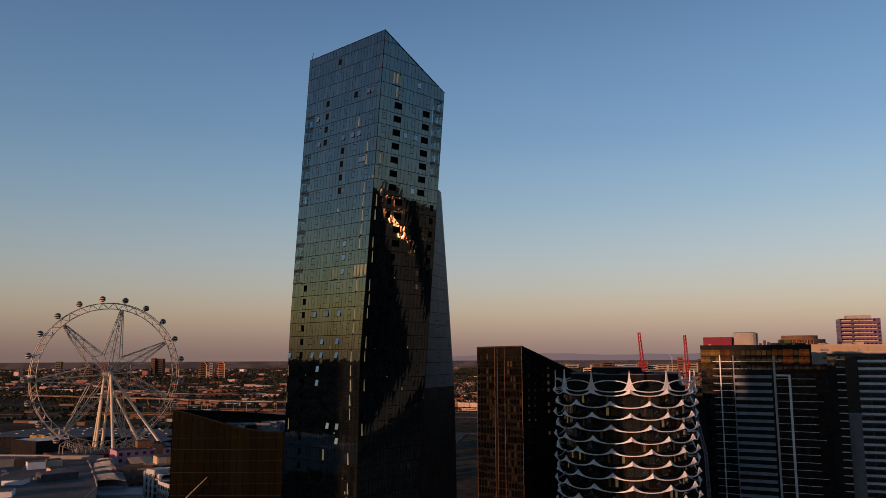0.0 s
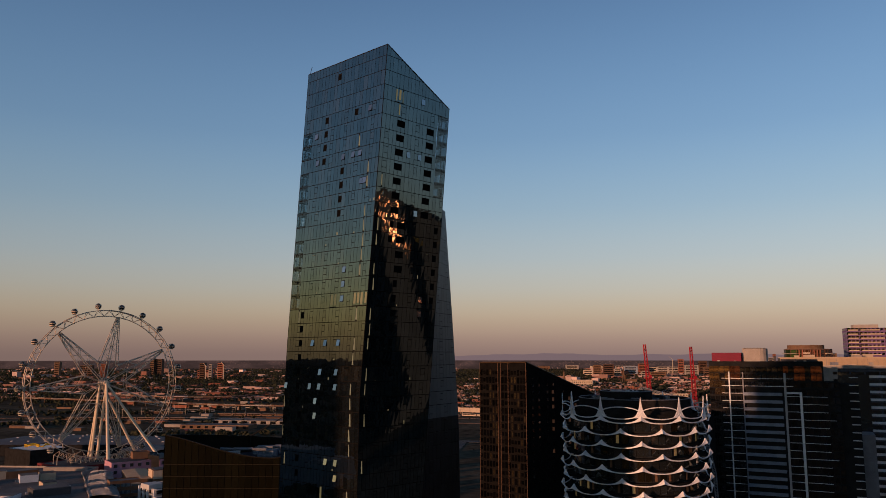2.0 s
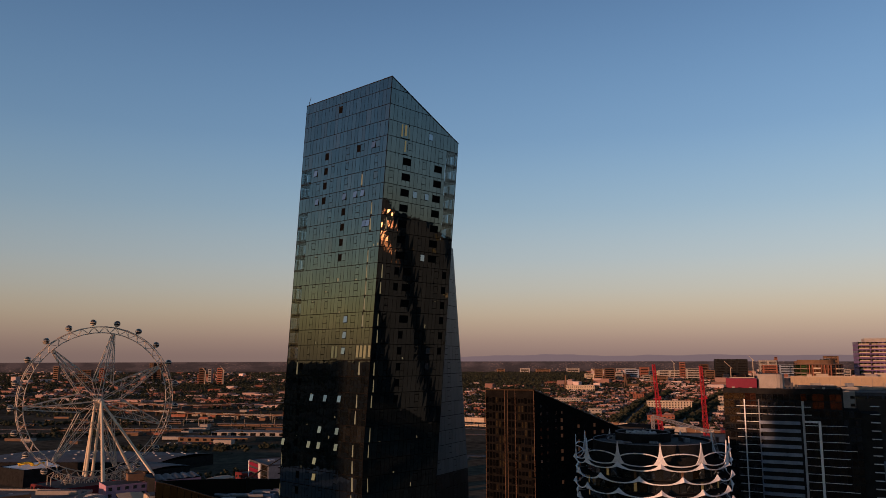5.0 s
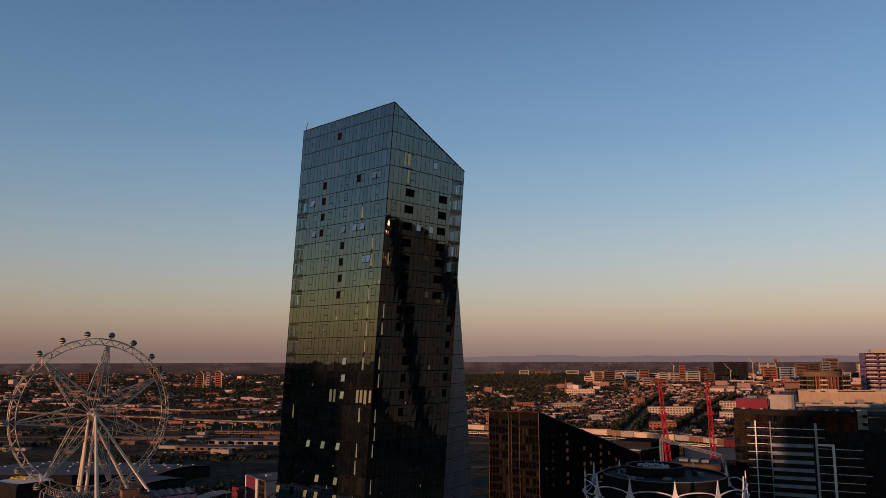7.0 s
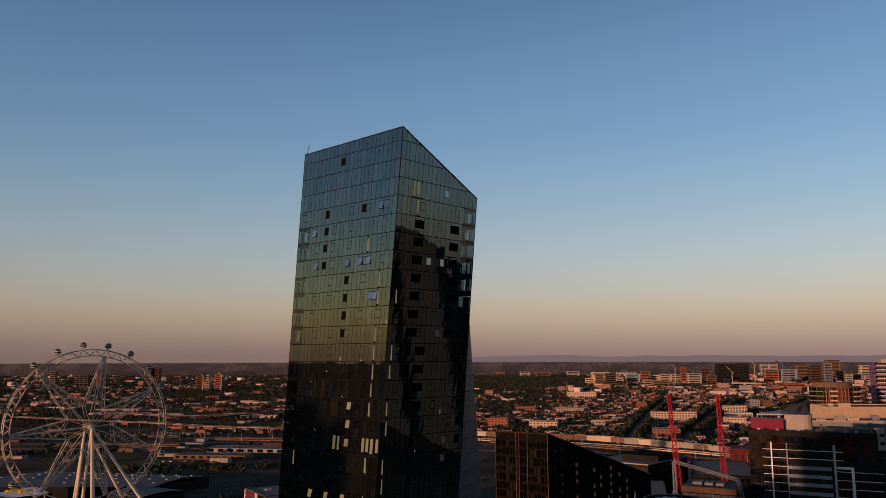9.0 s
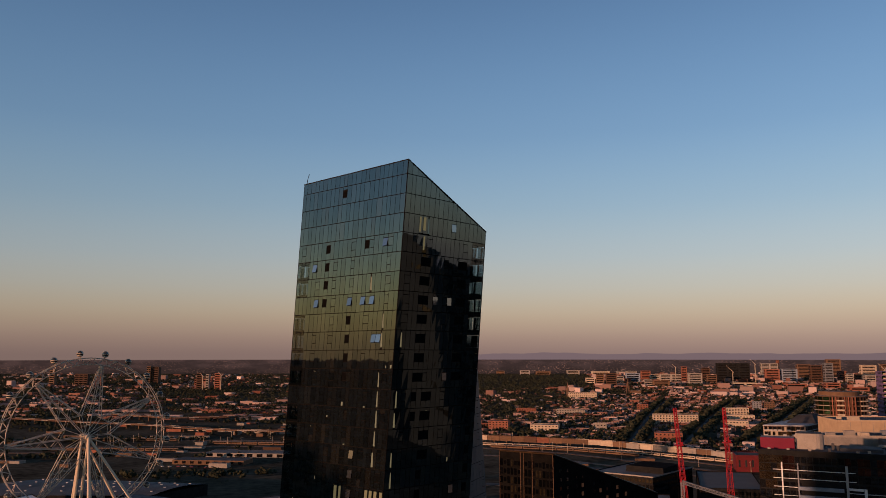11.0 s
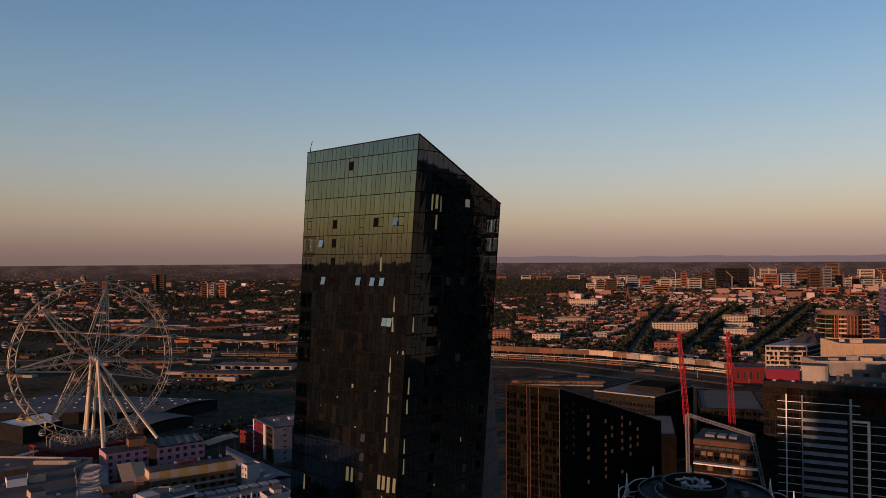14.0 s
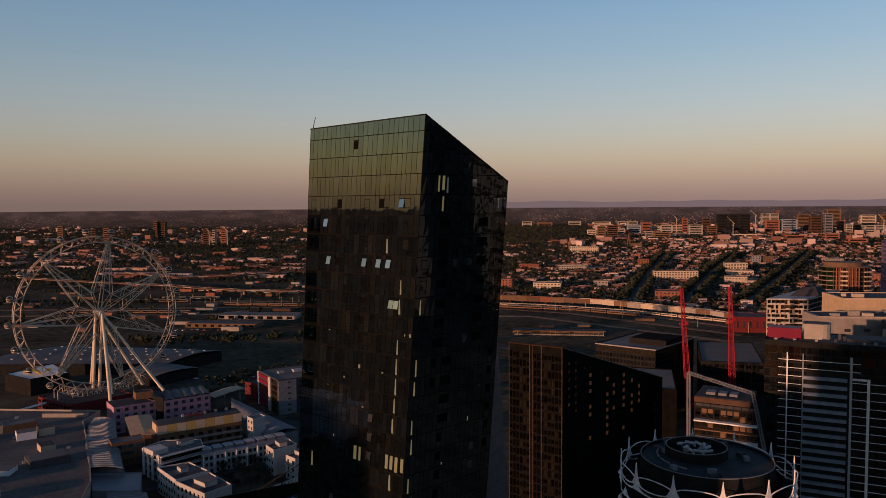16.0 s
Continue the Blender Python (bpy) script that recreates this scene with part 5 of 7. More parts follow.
# ---- dark bronze block with a dipping roof edge, beside the tower ----
def make_bronze_block():
    ob = thing("bronze_block", "dark bronze glass block with a dipping curved roof edge", "building", (-78, 229, 0))
    n = 16
    L, FR, BR = Vector((-78.0, 229.0)), Vector((-26.0, 229.0)), Vector((-36.0, 274.0))

    def front(u):
        return 60 - 6.6 * math.sin(min(1.0, u / 0.62) * math.pi / 2) ** 1.3 + (3.5 * max(0.0, (u - 0.62) / 0.38))

    def back(u):
        return 60 - 6.6 * u ** 1.3
    for nm, q, fn, t in (("front_wall", FR, front, Vector((0, 0.5))), ("rear_wall", BR, back, Vector((-0.35, 0.35)))):
        rows = [[], [], [], []]
        for i in range(n + 1):
            p = L.lerp(q, i / n)
            h = fn(i / n)
            rows[0].append((p.x, p.y, 0))
            rows[1].append((p.x, p.y, h))
            rows[2].append((p.x + t.x, p.y + t.y, h))
            rows[3].append((p.x + t.x, p.y + t.y, 0))
        wpart(Shape().strip(rows), nm, M["bronze_clad"], ob)
    wpart(Shape().prism([L + Vector((3, 1.5)), FR + Vector((0, 0.6)), BR, L + Vector((2, 2.6))], 50, 52.6), "roof", M["roof_dark"], ob)
    wpart(Shape().prism([FR, FR + Vector((0.6, 0)), BR + Vector((0.6, 0)), BR], 0, 54), "side_wall", M["black"], ob)
    for c in range(26):
        u0, u1 = (c + 0.04) / 26, (c + 0.96) / 26
        p, q = L.lerp(FR, u0), L.lerp(FR, u1)
        wpart(Shape().slab((p.x, p.y - 0.1, 0), (q.x, q.y - 0.1, 0), (q.x, q.y - 0.1, front(u1) - 0.3), (p.x, p.y - 0.1, front(u0) - 0.3), 0.08), "glass_strip", M["bronze_glass"], ob, "bronze-tinted glass strip")
    for f in range(16):
        z = 51.5 - f * 3.4
        wpart(Shape().box((-52, 228.92, z), (51.8, 0.3, 0.1)), "floor_line", M["bronze_line"], ob)
    rnd = random.Random(3)
    for k in range(16):
        u = rnd.uniform(0.25, 0.75)
        p = L.lerp(FR, u).lerp(L.lerp(BR, u), rnd.uniform(0.3, 0.8))
        h = rnd.uniform(1.0, 2.2)
        wpart(Shape().box((p.x, p.y, 52.6 + h / 2), (rnd.uniform(1.4, 3.6), rnd.uniform(1.2, 2.4), h), rnd.uniform(-20, 20)), "roof_unit", M["bluegrey" if k % 4 else "offwhite"], ob, "pale roof plant")
    for k in range(7):
        u = rnd.uniform(0.3, 0.65)
        p = L.lerp(FR, u).lerp(L.lerp(BR, u), rnd.uniform(0.3, 0.8))
        wpart(Shape().tube((p.x, p.y, 55.0), (p.x + rnd.uniform(3, 6), p.y + rnd.uniform(-2, 2), 55.0), 0.45, 8), "duct", M["roof_metal"], ob)
    wpart(Shape().tube((-58, 250, 57.5), (-46, 252, 64.6), 0.3, 6, 0.12).tube((-58, 250, 51.5), (-58, 250, 58), 0.25), "davit", M["black"], ob, "black maintenance boom")
    wpart(Shape().tube((-73.2, 227.4, 33.4), (-66.2, 226.6, 40.2), 0.16, 6, 0.1).tube((-73.2, 227.4, 33.4), (-73.2, 228.9, 33.2), 0.2), "facade_boom", M["tan"], ob, "pale slender facade boom")


make_bronze_block()


# ---- unseen towers, added for their reflections in the glass and the shade they cast ----
def make_far_tower(x, y, w, d, z, rz, wall, glass, lbl, share=1.0, wobble=0.05, span=(0, 999), back=0.0):
    ob = thing("city_tower", lbl, "tower", (x, y, 0))
    base = Matrix.Rotation(radians(rz), 4, "Z")
    o = Shape().prism([(-w / 2, -d / 2), (w / 2, -d / 2), (w / 2, d / 2), (-w / 2, d / 2)], 0, z).part("wall", M[wall], ob)
    o.matrix_basis = base
    o = Shape().prism([(-w * 0.3, -d * 0.3), (w * 0.3, -d * 0.3), (w * 0.3, d * 0.3), (-w * 0.3, d * 0.3)], z + 0.01, z + 5).part("roof", M[wall], ob)
    o.matrix_basis = base
    if glass:
        s = Shape()
        rnd = random.Random(x)
        for f in range(int(z / 4)):
            for c in range(int(d / 3)):
                if rnd.random() > share or not span[0] < f * 4 < span[1]:
                    continue
                a = rnd.uniform(-wobble, wobble)
                j = (a, a + rnd.uniform(-0.012, 0.012))
                xx, yy, zz = -w / 2 - 0.1, d / 2 - c * 3, f * 4.0
                ww = 2.8 if glass != "glint_glass" else rnd.uniform(0.6, 1.7)
                s.slab((xx - j[0], yy, zz + 0.2), (xx + j[0], yy - ww, zz + 0.2), (xx + back + j[1], yy - ww, zz + 3.6), (xx + back - j[1], yy, zz + 3.6), 0.05)
        o = s.part("glass_facade", M[glass], ob)
        stuff(o)
        o.matrix_basis = base
    return ob


make_far_tower(432, 132, 30, 64, 142, 14, "tower_stone", "gold_glass", "dark city tower across the street with scattered gold panes", 0.03, 0.05)
# place, tilt and pane range fitted so its glint meets the camera
make_far_tower(412, 115, 6, 21, 146, 16.5, "tower_stone", "glint_glass", "slim unseen gold-tinted tower angled to throw the sun glint", 0.34, 0.016, (101, 143), 0.080)
make_far_tower(470, 205, 30, 66, 136, 20, "tower_stone", "dark_glass", "dark city tower across the street with rows of windows", 0.5, 0.05)
make_far_tower(470, 52, 40, 80, 148, 8, "tower_stone", "dark_glass", "broad dark city tower across the street with rows of windows", 0.5, 0.05)
make_far_tower(560, 330, 40, 60, 90, 15, "brown", "", "brown city tower across the street")
# added out of view to keep low sun off the waterfront
for hx, hy in ((-436, 303), (-388, 245), (-340, 184)):
    make_far_tower(hx, hy, 30, 58, 22, 39, "midgrey", "", "unseen block added to shade the waterfront")
# added out of view to shade the grid-line block
make_far_tower(-293.9, -35.2, 40, 37, 124, 39, "midgrey", "", "unseen grey tower added to shade the grid-line block")
make_far_tower(-309, -16.6, 40, 11, 103, 39, "midgrey", "", "lower unseen grey tower added to shade the grid-line block")
# added behind the camera so dark facades mirror something dark
for x, y, w, d, z, rz in ((60, -260, 50, 40, 120, 10), (150, -220, 44, 44, 95, 5), (-60, -330, 60, 40, 110, -5), (250, -180, 50, 50, 140, 8), (340, -90, 50, 60, 125, 12), (380, 30, 40, 60, 150, 8), (-40, -180, 40, 30, 60, 0), (120, -420, 70, 50, 160, 0), (260, -360, 60, 60, 170, 4)):
    make_far_tower(x, y, w, d, z, rz, "midgrey" if z < 115 else "brown", "", "unseen tower added behind the camera to darken reflections")


# ---- waterfront precinct round the wheel ----
def pitched(name, label, category, a, b, c, z0, z1, rise, wall, roof, windows=0):
    """A gabled building on the rectangle a, b, c (a to b along the ridge)."""
    a, b, c = Vector(a), Vector(b), Vector(c)
    d = a + c - b
    ob = thing(name, label, category, (a.x, a.y, z0))
    wpart(Shape().prism([a, b, c, d], z0, z1), "wall", M[wall], ob)
    m0, m1 = (a + d) / 2, (b + c) / 2

    def up(p, z):
        return (p.x, p.y, z)
    s = Shape()
    o = (a - d).normalized() * 0.5
    s.slab(up(a + o, z1 - 0.1), up(b + o, z1 - 0.1), up(m1, z1 + rise), up(m0, z1 + rise), 0.25)
    s.slab(up(c - o, z1 - 0.1), up(d - o, z1 - 0.1), up(m0, z1 + rise), up(m1, z1 + rise), 0.25)
    wpart(s, "roof", M[roof], ob)
    wpart(Shape().face(up(b, z1), up(c, z1), up(m1, z1 + rise - 0.2)).face(up(d, z1), up(a, z1), up(m0, z1 + rise - 0.2)), "gable", M[wall], ob)
    if windows:
        base = along(a, b)
        for i in range(windows):
            q = a.lerp(b, (i + 0.5) / windows)
            place("window", pane_mesh(1.3, 1.5, M["pane"]), ob, Matrix.Translation((q.x - a.x, q.y - a.y, (z1 - z0) * 0.6)) @ Matrix.Rotation(math.atan2(b.y - a.y, b.x - a.x), 4, "Z"))
    return ob


def vault(name, label, a, b, c, d, z, rise, ribs, roof, wall="midgrey"):
    """A ribbed curved metal roof over the quad a b c d; it arches from the edge a-b to the edge d-c."""
    a, b, c, d = (Vector((*p, z)) for p in (a, b, c, d))
    ob = thing(name, label, "hall", (a.x, a.y, 0))
    n = 14
    rows = []
    for j in range(n + 1):
        t = j / n
        h = Vector((0, 0, rise * math.sin(math.pi * (0.12 + 0.76 * t)) - rise * math.sin(math.pi * 0.12)))
        rows.append([a.lerp(d, t) + h, b.lerp(c, t) + h])
    for i in range(ribs):
        f0, f1 = i / ribs, (i + 0.90) / ribs
        s = Shape()
        low = [[r[0].lerp(r[1], f0), r[0].lerp(r[1], f1)] for r in rows]
        lift = Vector((0, 0, 0.22))
        s.strip([[p[1], p[0]] for p in low] + [])
        s.strip([[p[0] + lift, p[1] + lift * 0.2] for p in low])
        s.strip([[p[0], p[0] + lift] for p in low])
        wpart(s, "roof_sheet", M[roof], ob)
    w = Shape()
    w.strip([[p[0] - Vector((0, 0, 0.1)), p[1] - Vector((0, 0, 0.1))] for p in rows])
    wpart(w, "lining", M["midgrey"], ob)
    wpart(Shape().prism([(p.x, p.y) for p in (a, b, c, d)], 0, z - 0.3), "wall", M[wall], ob)
    return ob


def make_podium():
    ob = thing("podium", "large flat grey podium roof with plant rooms", "building", (-260, 420, 0))
    poly = [(-330, 330), (-153, 330), (-166, 378), (-177, 401), (-200, 446), (-216, 476), (-216, 498), (-330, 506)]
    wpart(Shape().prism(poly, 0, 12), "wall", M["concrete"], ob)
    wpart(Shape().prism([(x * 0.997 - 0.6, y * 0.998 + 0.6) for x, y in poly], 12.004, 12.2), "roof", M["podium_roof"], ob, "weathered grey roof membrane")
    for i in range(len(poly)):
        p, q = Vector(poly[i]), Vector(poly[(i + 1) % len(poly)])
        m, d = (p + q) / 2, (q - p)
        wpart(Shape().box((m.x, m.y, 12.6), (d.length, 0.5, 1.2), math.degrees(math.atan2(d.y, d.x))), "parapet", M["concrete"], ob)
    rnd = random.Random(2)
    for x, y, w, d, h, rz, wall in ((-200.5, 407, 18, 13, 3.5, 39, "roof_dark"), (-232.5, 446, 9.5, 8, 4, 35, "white"), (-226, 454, 8, 8, 4, 35, "cream"), (-211, 426, 7, 9, 3.2, 40, "cream"),
                                  (-245, 462, 17, 7, 4, 35, "brown"), (-214, 392, 10, 9, 2.2, 5, "white"), (-256, 455, 10, 8, 4.5, 35, "cream"), (-262, 430, 22, 14, 3, 35, "concrete"), (-225, 372, 24, 10, 3, 30, "concrete"), (-232, 488, 26, 4, 2.2, 0, "concrete"), (-204, 356, 16, 10, 2.5, 20, "white")):
        room = wpart(Shape().box((x, y, 12.2 + h / 2), (w, d, h), rz), "plant_room", M[wall], ob, "rooftop plant room")
        wpart(Shape().box((x, y, 12.35 + h), (w * 0.93, d * 0.93, 0.25), rz), "plant_roof", M["roof_dark" if rnd.random() < 0.5 else "roof_flat"], room)
    for k in range(22):
        x, y = rnd.uniform(-290, -190), rnd.uniform(360, 490)
        if x > -150 - (y - 330) * 0.42:
            continue
        wpart(Shape().box((x, y, 12.7), (rnd.uniform(0.8, 2.5), rnd.uniform(0.8, 2.0), 1.0), 35), "roof_unit", M["grey"], ob)


make_podium()
vault("market_hall", "curved ribbed metal roof over a shopping lane", (-174.5, 397.4), (-158.7, 397.1), (-200.7, 481.0), (-214.8, 483.1), 10.4, 1.6, 1, "roof_metal")


def make_lane_roof():
    """Two long curved roofs of overlapping metal sheets."""
    for pts, z, n, lbl in ((((-175, 397), (-205, 448), (-213, 484), (-158.7, 396), (-181, 440), (-199, 480)), 12.6, 34, "long curved canopy roof of overlapping metal sheets"),
                      (((-146, 350), (-156, 372), (-158, 376), (-124, 350), (-138, 371), (-140, 376)), 8.6, 12, "short curved canopy roof of overlapping metal sheets")):
        l0, l1, l2, r0, r1, r2 = (Vector(p) for p in pts)
        ob = thing("canopy_roof", lbl, "roof", (l0.x, l0.y, z - 1.5))

        def curve(p0, p1, p2, t):
            return p0 * (1 - t) ** 2 + p1 * 2 * t * (1 - t) + p2 * t * t
        for i in range(n):
            t0, t1 = i / n, (i + 1.15) / n
            s = Shape()
            rows = []
            for t, dz in ((t0, 0.28), (t1, 0.0)):
                a, b = curve(l0, l1, l2, t), curve(r0, r1, r2, t)
                rows.append([Vector((*a.lerp(b, k / 6), z + dz + 0.9 * math.sin(math.pi * k / 6))) for k in range(7)])
            for k in range(6):
                s.slab(rows[0][k], rows[0][k + 1], rows[1][k + 1], rows[1][k], 0.12)
            wpart(s, "roof_sheet", M["roof_metal"], ob)


make_lane_roof()
block("shop_block", "low dark shop block with flat metal roof", "building", [(-165, 377), (-143, 377), (-152, 401), (-177, 401)], 0, 8.5, "midgrey", "roof_metal")


def scallop_roof(poly, z, ob, n, mtl):
    a, b, c, d = (Vector((*p, z)) for p in poly)
    for i in range(n):
        f0, f1 = i / n, (i + 1) / n
        rows = []
        for j in range(7):
            f = f0 + (f1 - f0) * j / 6
            h = Vector((0, 0, 0.9 * math.sin(math.pi * j / 6)))
            rows.append([a.lerp(b, f) + h, d.lerp(c, f) + h])
        wpart(Shape().strip(rows), "roof_wave", M[mtl], ob)


pink = block("pink_block", "pink rendered block with small square windows and wavy roof", "building", [(-178.6, 502.4), (-155.7, 520.4), (-166.4, 540.7), (-189, 526)], 0, 17, "pink", "roof_dark", (0, 1), 4, 4.4, (2.3, 2.1), "pane", parapet=0.3)
pink2 = block("pink_block", "dusky pink rendered block with square windows", "building", [(-205, 492), (-185.5, 507), (-199.6, 518), (-216, 507)], 0, 16, "pink", "roof_dark", (0, 1), 4, 4.6, (2.1, 2.0), "pane", parapet=0.3)
o = origin(pink)
scallop_roof([(-178.6, 502.4), (-155.7, 520.4), (-166.4, 540.7), (-189, 526)], 17.4, pink, 5, "hall_roof")
block("link_block", "dark grey link block between pink blocks", "building", [(-185.3, 506.6), (-179.2, 502.9), (-190, 526), (-196, 522)], 0, 18.5, "black", "roof_dark")
block("kiosk", "dark roof plant room with a tan side", "building", [(-199, 510), (-190, 515), (-194, 521), (-203, 516)], 16.3, 20, "brown", "roof_dark")
pitched("tan_hall", "hall with a plain tan pitched roof", "building", (-173.5, 441.9), (-193.2, 480.6), (-181, 486), 0, 13.6, 0.35, "brown", "tan")
block("tan_block", "tan rendered stair block with slit windows", "building", [(-176.5, 424), (-163, 433), (-168, 441), (-181.5, 432)], 0, 15, "brown", "roof_flat", (0,), 4, 5.0, (0.9, 1.8))


def make_white_apartments():
    p, a, b, c, d = (Vector(v) for v in ((-160.2, 423.6), (-145.7, 408.6), (-130.1, 425.7), (-135.0, 437.0), (-154.0, 435.0)))
    ob = block("apartment_building", "white apartment building with deep shaded balconies and flat roof", "building", [tuple(v) for v in (p, a, b, c, d)], 0, 13.5, "offwhite", "roof_flat", parapet=0.6)
    along_front, along_side = (b - a).normalized(), (a - p).normalized()
    out, side_out = Vector((along_front.y, -along_front.x)), Vector((along_side.y, -along_side.x))
    ang, side_ang = math.degrees(math.atan2(along_front.y, along_front.x)), math.degrees(math.atan2(along_side.y, along_side.x))
    length = (b - a).length
    m = (a + b) / 2
    for f in range(4):
        z = 1.3 + 3.4 * f
        q = m + out * 0.06
        # no recess here: the dark band paints in its shade
        wpart(Shape().box((q.x, q.y, z + 1.0), (length - 1.2, 0.2, 2.0), ang), "balcony_opening", M["black_glass"], ob, "dark glass band standing in for a shaded balcony recess")
        q = m + out * 1.0
        wpart(Shape().box((q.x, q.y, z + 2.5), (length + 0.6, 2.0, 0.35), ang), "balcony", M["offwhite"], ob, "pale balcony slab")
        q = m + out * 1.9
        wpart(Shape().box((q.x, q.y, z + 0.2), (length - 0.4, 0.12, 0.8), ang), "balustrade", M["midgrey"], ob)
        for u in (0.18, 0.42, 0.68):
            q = p.lerp(a, u) + side_out * 0.05
            wpart(Shape().box((q.x, q.y, z + 0.9), (2.4, 0.2, 2.1), side_ang), "window", M["dark_glass"], ob)
    for u in (0.04, 0.30, 0.55, 0.96):
        q = p.lerp(a, u) + side_out * 0.4
        wpart(Shape().box((q.x, q.y, 7.0), (0.8, 0.9, 14.0), side_ang), "pier", M["white"], ob, "white facade pier")
    q = a.lerp(d, 0.24)
    wpart(Shape().box((q.x - 3, q.y + 1.5, 14.9), (8.0, 9.0, 2.4), ang), "roof_house", M["offwhite"], ob)
    q = b.lerp(d, 0.45)
    hut = wpart(Shape().box((q.x, q.y, 14.7), (7.0, 4.4, 2.0), ang), "roof_house", M["offwhite"], ob)
    wpart(Shape().box((q.x, q.y, 15.8), (7.6, 5.0, 0.2), ang), "roof_cap", M["roof_flat"], hut)
    for u in (0.2, 0.5, 0.8):
        q = m.lerp(d, 0.3) + along_front * (u - 0.5) * length * 0.8
        wpart(Shape().box((q.x, q.y, 13.86), (0.25, 8.0, 0.2), ang), "roof_seam", M["grey"], ob)


make_white_apartments()


def make_yellow_block():
    a, b = Vector((-161.5, 446.0)), Vector((-122.8, 472.0))
    c, d = Vector((-129.0, 482.5)), Vector((-167.5, 456.5))
    ob = thing("apartment_building", "long apartment building with yellow and white facade panels", "building", (a.x, a.y, 0))
    wpart(Shape().prism([a, b, c, d], 0, 18.3), "wall", M["brown"], ob)
    wpart(Shape().prism([a.lerp(c, 0.02), b.lerp(d, 0.02), c.lerp(a, 0.02), d.lerp(b, 0.02)], 18.304, 18.6), "roof", M["roof_dark"], ob)
    n = 9
    ang = math.degrees(math.atan2(b.y - a.y, b.x - a.x))
    w = (b - a).length / n
    for i in range(n):
        q = a.lerp(b, (i + 0.5) / n)
        wpart(Shape().box((q.x + 0.1, q.y - 0.2, 15.8), (w - 0.15, 0.5, 4.6), ang), "facade_panel", M["yellow" if i % 2 else "cream"] if i else M["cream"], ob, "yellow panel" if i % 2 else "cream panel")
        for f in range(3):
            place("window", pane_mesh(2.6, 1.9, M["dark_glass"]), ob, Matrix.Translation((q.x - a.x, q.y - a.y, 2.4 + f * 3.9)) @ Matrix.Rotation(radians(ang), 4, "Z"))
    for f in range(3):
        m = a.lerp(b, 0.5)
        wpart(Shape().box((m.x + 0.5, m.y - 0.9, 1.0 + f * 3.9), ((b - a).length, 1.8, 0.9), ang), "gallery", M["concrete"], ob)
    for i in range(14):
        q = d.lerp(c, 0.32 + 0.62 * i / 14) + (b - a).normalized() * 0.4
        wpart(Shape().box((q.x + 1.4, q.y - 2.0, 19.2), (1.3, 1.5, 1.3), ang), "roof_unit", M["black" if i % 3 else "grey"], ob)
    end = d.lerp(a, 0.5)
    wpart(Shape().box((end.x, end.y, 15.8), (0.5, (a - d).length, 4.6), ang), "end_panel", M["cream"], ob, "cream end panel")
    pergola = wpart(Shape().box((a.lerp(c, 0.45).x, a.lerp(c, 0.45).y, 20.2), (9.0, 4.0, 0.4), ang), "pergola", M["dull_red"], ob, "dull red roof pergola")
    for u in (-1, 1):
        for v in (-1, 1):
            q = a.lerp(c, 0.45) + Vector((4 * u, 1.6 * v))
            wpart(Shape().box((q.x, q.y, 19.3), (0.3, 0.3, 1.5), ang), "post", M["dull_red"], pergola)
    block("stair_block", "white stair block at the end of an apartment building", "building", [(-117.5, 464.5), (-113.0, 459.5), (-107.5, 465.5), (-112.0, 470.5)], 0, 17.5, "offwhite", "roof_flat", (0, 3), 5, 2.4, (1.2, 1.5))


make_yellow_block()


def make_terraces():
    a, b = Vector((-129.0, 421.5)), Vector((-91.0, 447.5))
    nrm = Vector((b.y - a.y, a.x - b.x)).normalized()
    ang = math.degrees(math.atan2(b.y - a.y, b.x - a.x))
    n = 8
    for i in range(n):
        p, q = a.lerp(b, i / n), a.lerp(b, (i + 1) / n)
        ob = thing("terrace_house", "white terrace house with grey metal roof and box dormer", "house", (p.x, p.y, 0), "terrace row")
        back = -nrm * 11
        wpart(Shape().prism([p, q, q + back, p + back], 0, 10.4), "wall", M["offwhite"], ob)
        wpart(Shape().prism([p + nrm * 0.6, q + nrm * 0.6, q + back, p + back], 10.404, 10.8), "roof", M["bluegrey"], ob)
        m = (p + q) / 2 + back * 0.45
        dormer = wpart(Shape().box((m.x, m.y, 11.5), (4.2, 5.4, 1.4), ang), "dormer", M["midgrey"], ob)
        wpart(Shape().box((m.x, m.y, 12.3), (4.7, 6.0, 0.22), ang), "dormer_lid", M["grey"], dormer)
        for f in (1.6, 4.9, 8.2):
            for k in (0.3, 0.72):
                w = p.lerp(q, k)
                place("window", pane_mesh(1.25, 1.8, M["dark_glass"]), ob, Matrix.Translation((w.x - p.x, w.y - p.y, f)) @ Matrix.Rotation(radians(ang), 4, "Z"))
        wpart(Shape().box((p.x + nrm.x * 0.25, p.y + nrm.y * 0.25, 5.2), (0.35, 0.6, 10.4), ang), "party_wall", M["white"], ob)


make_terraces()


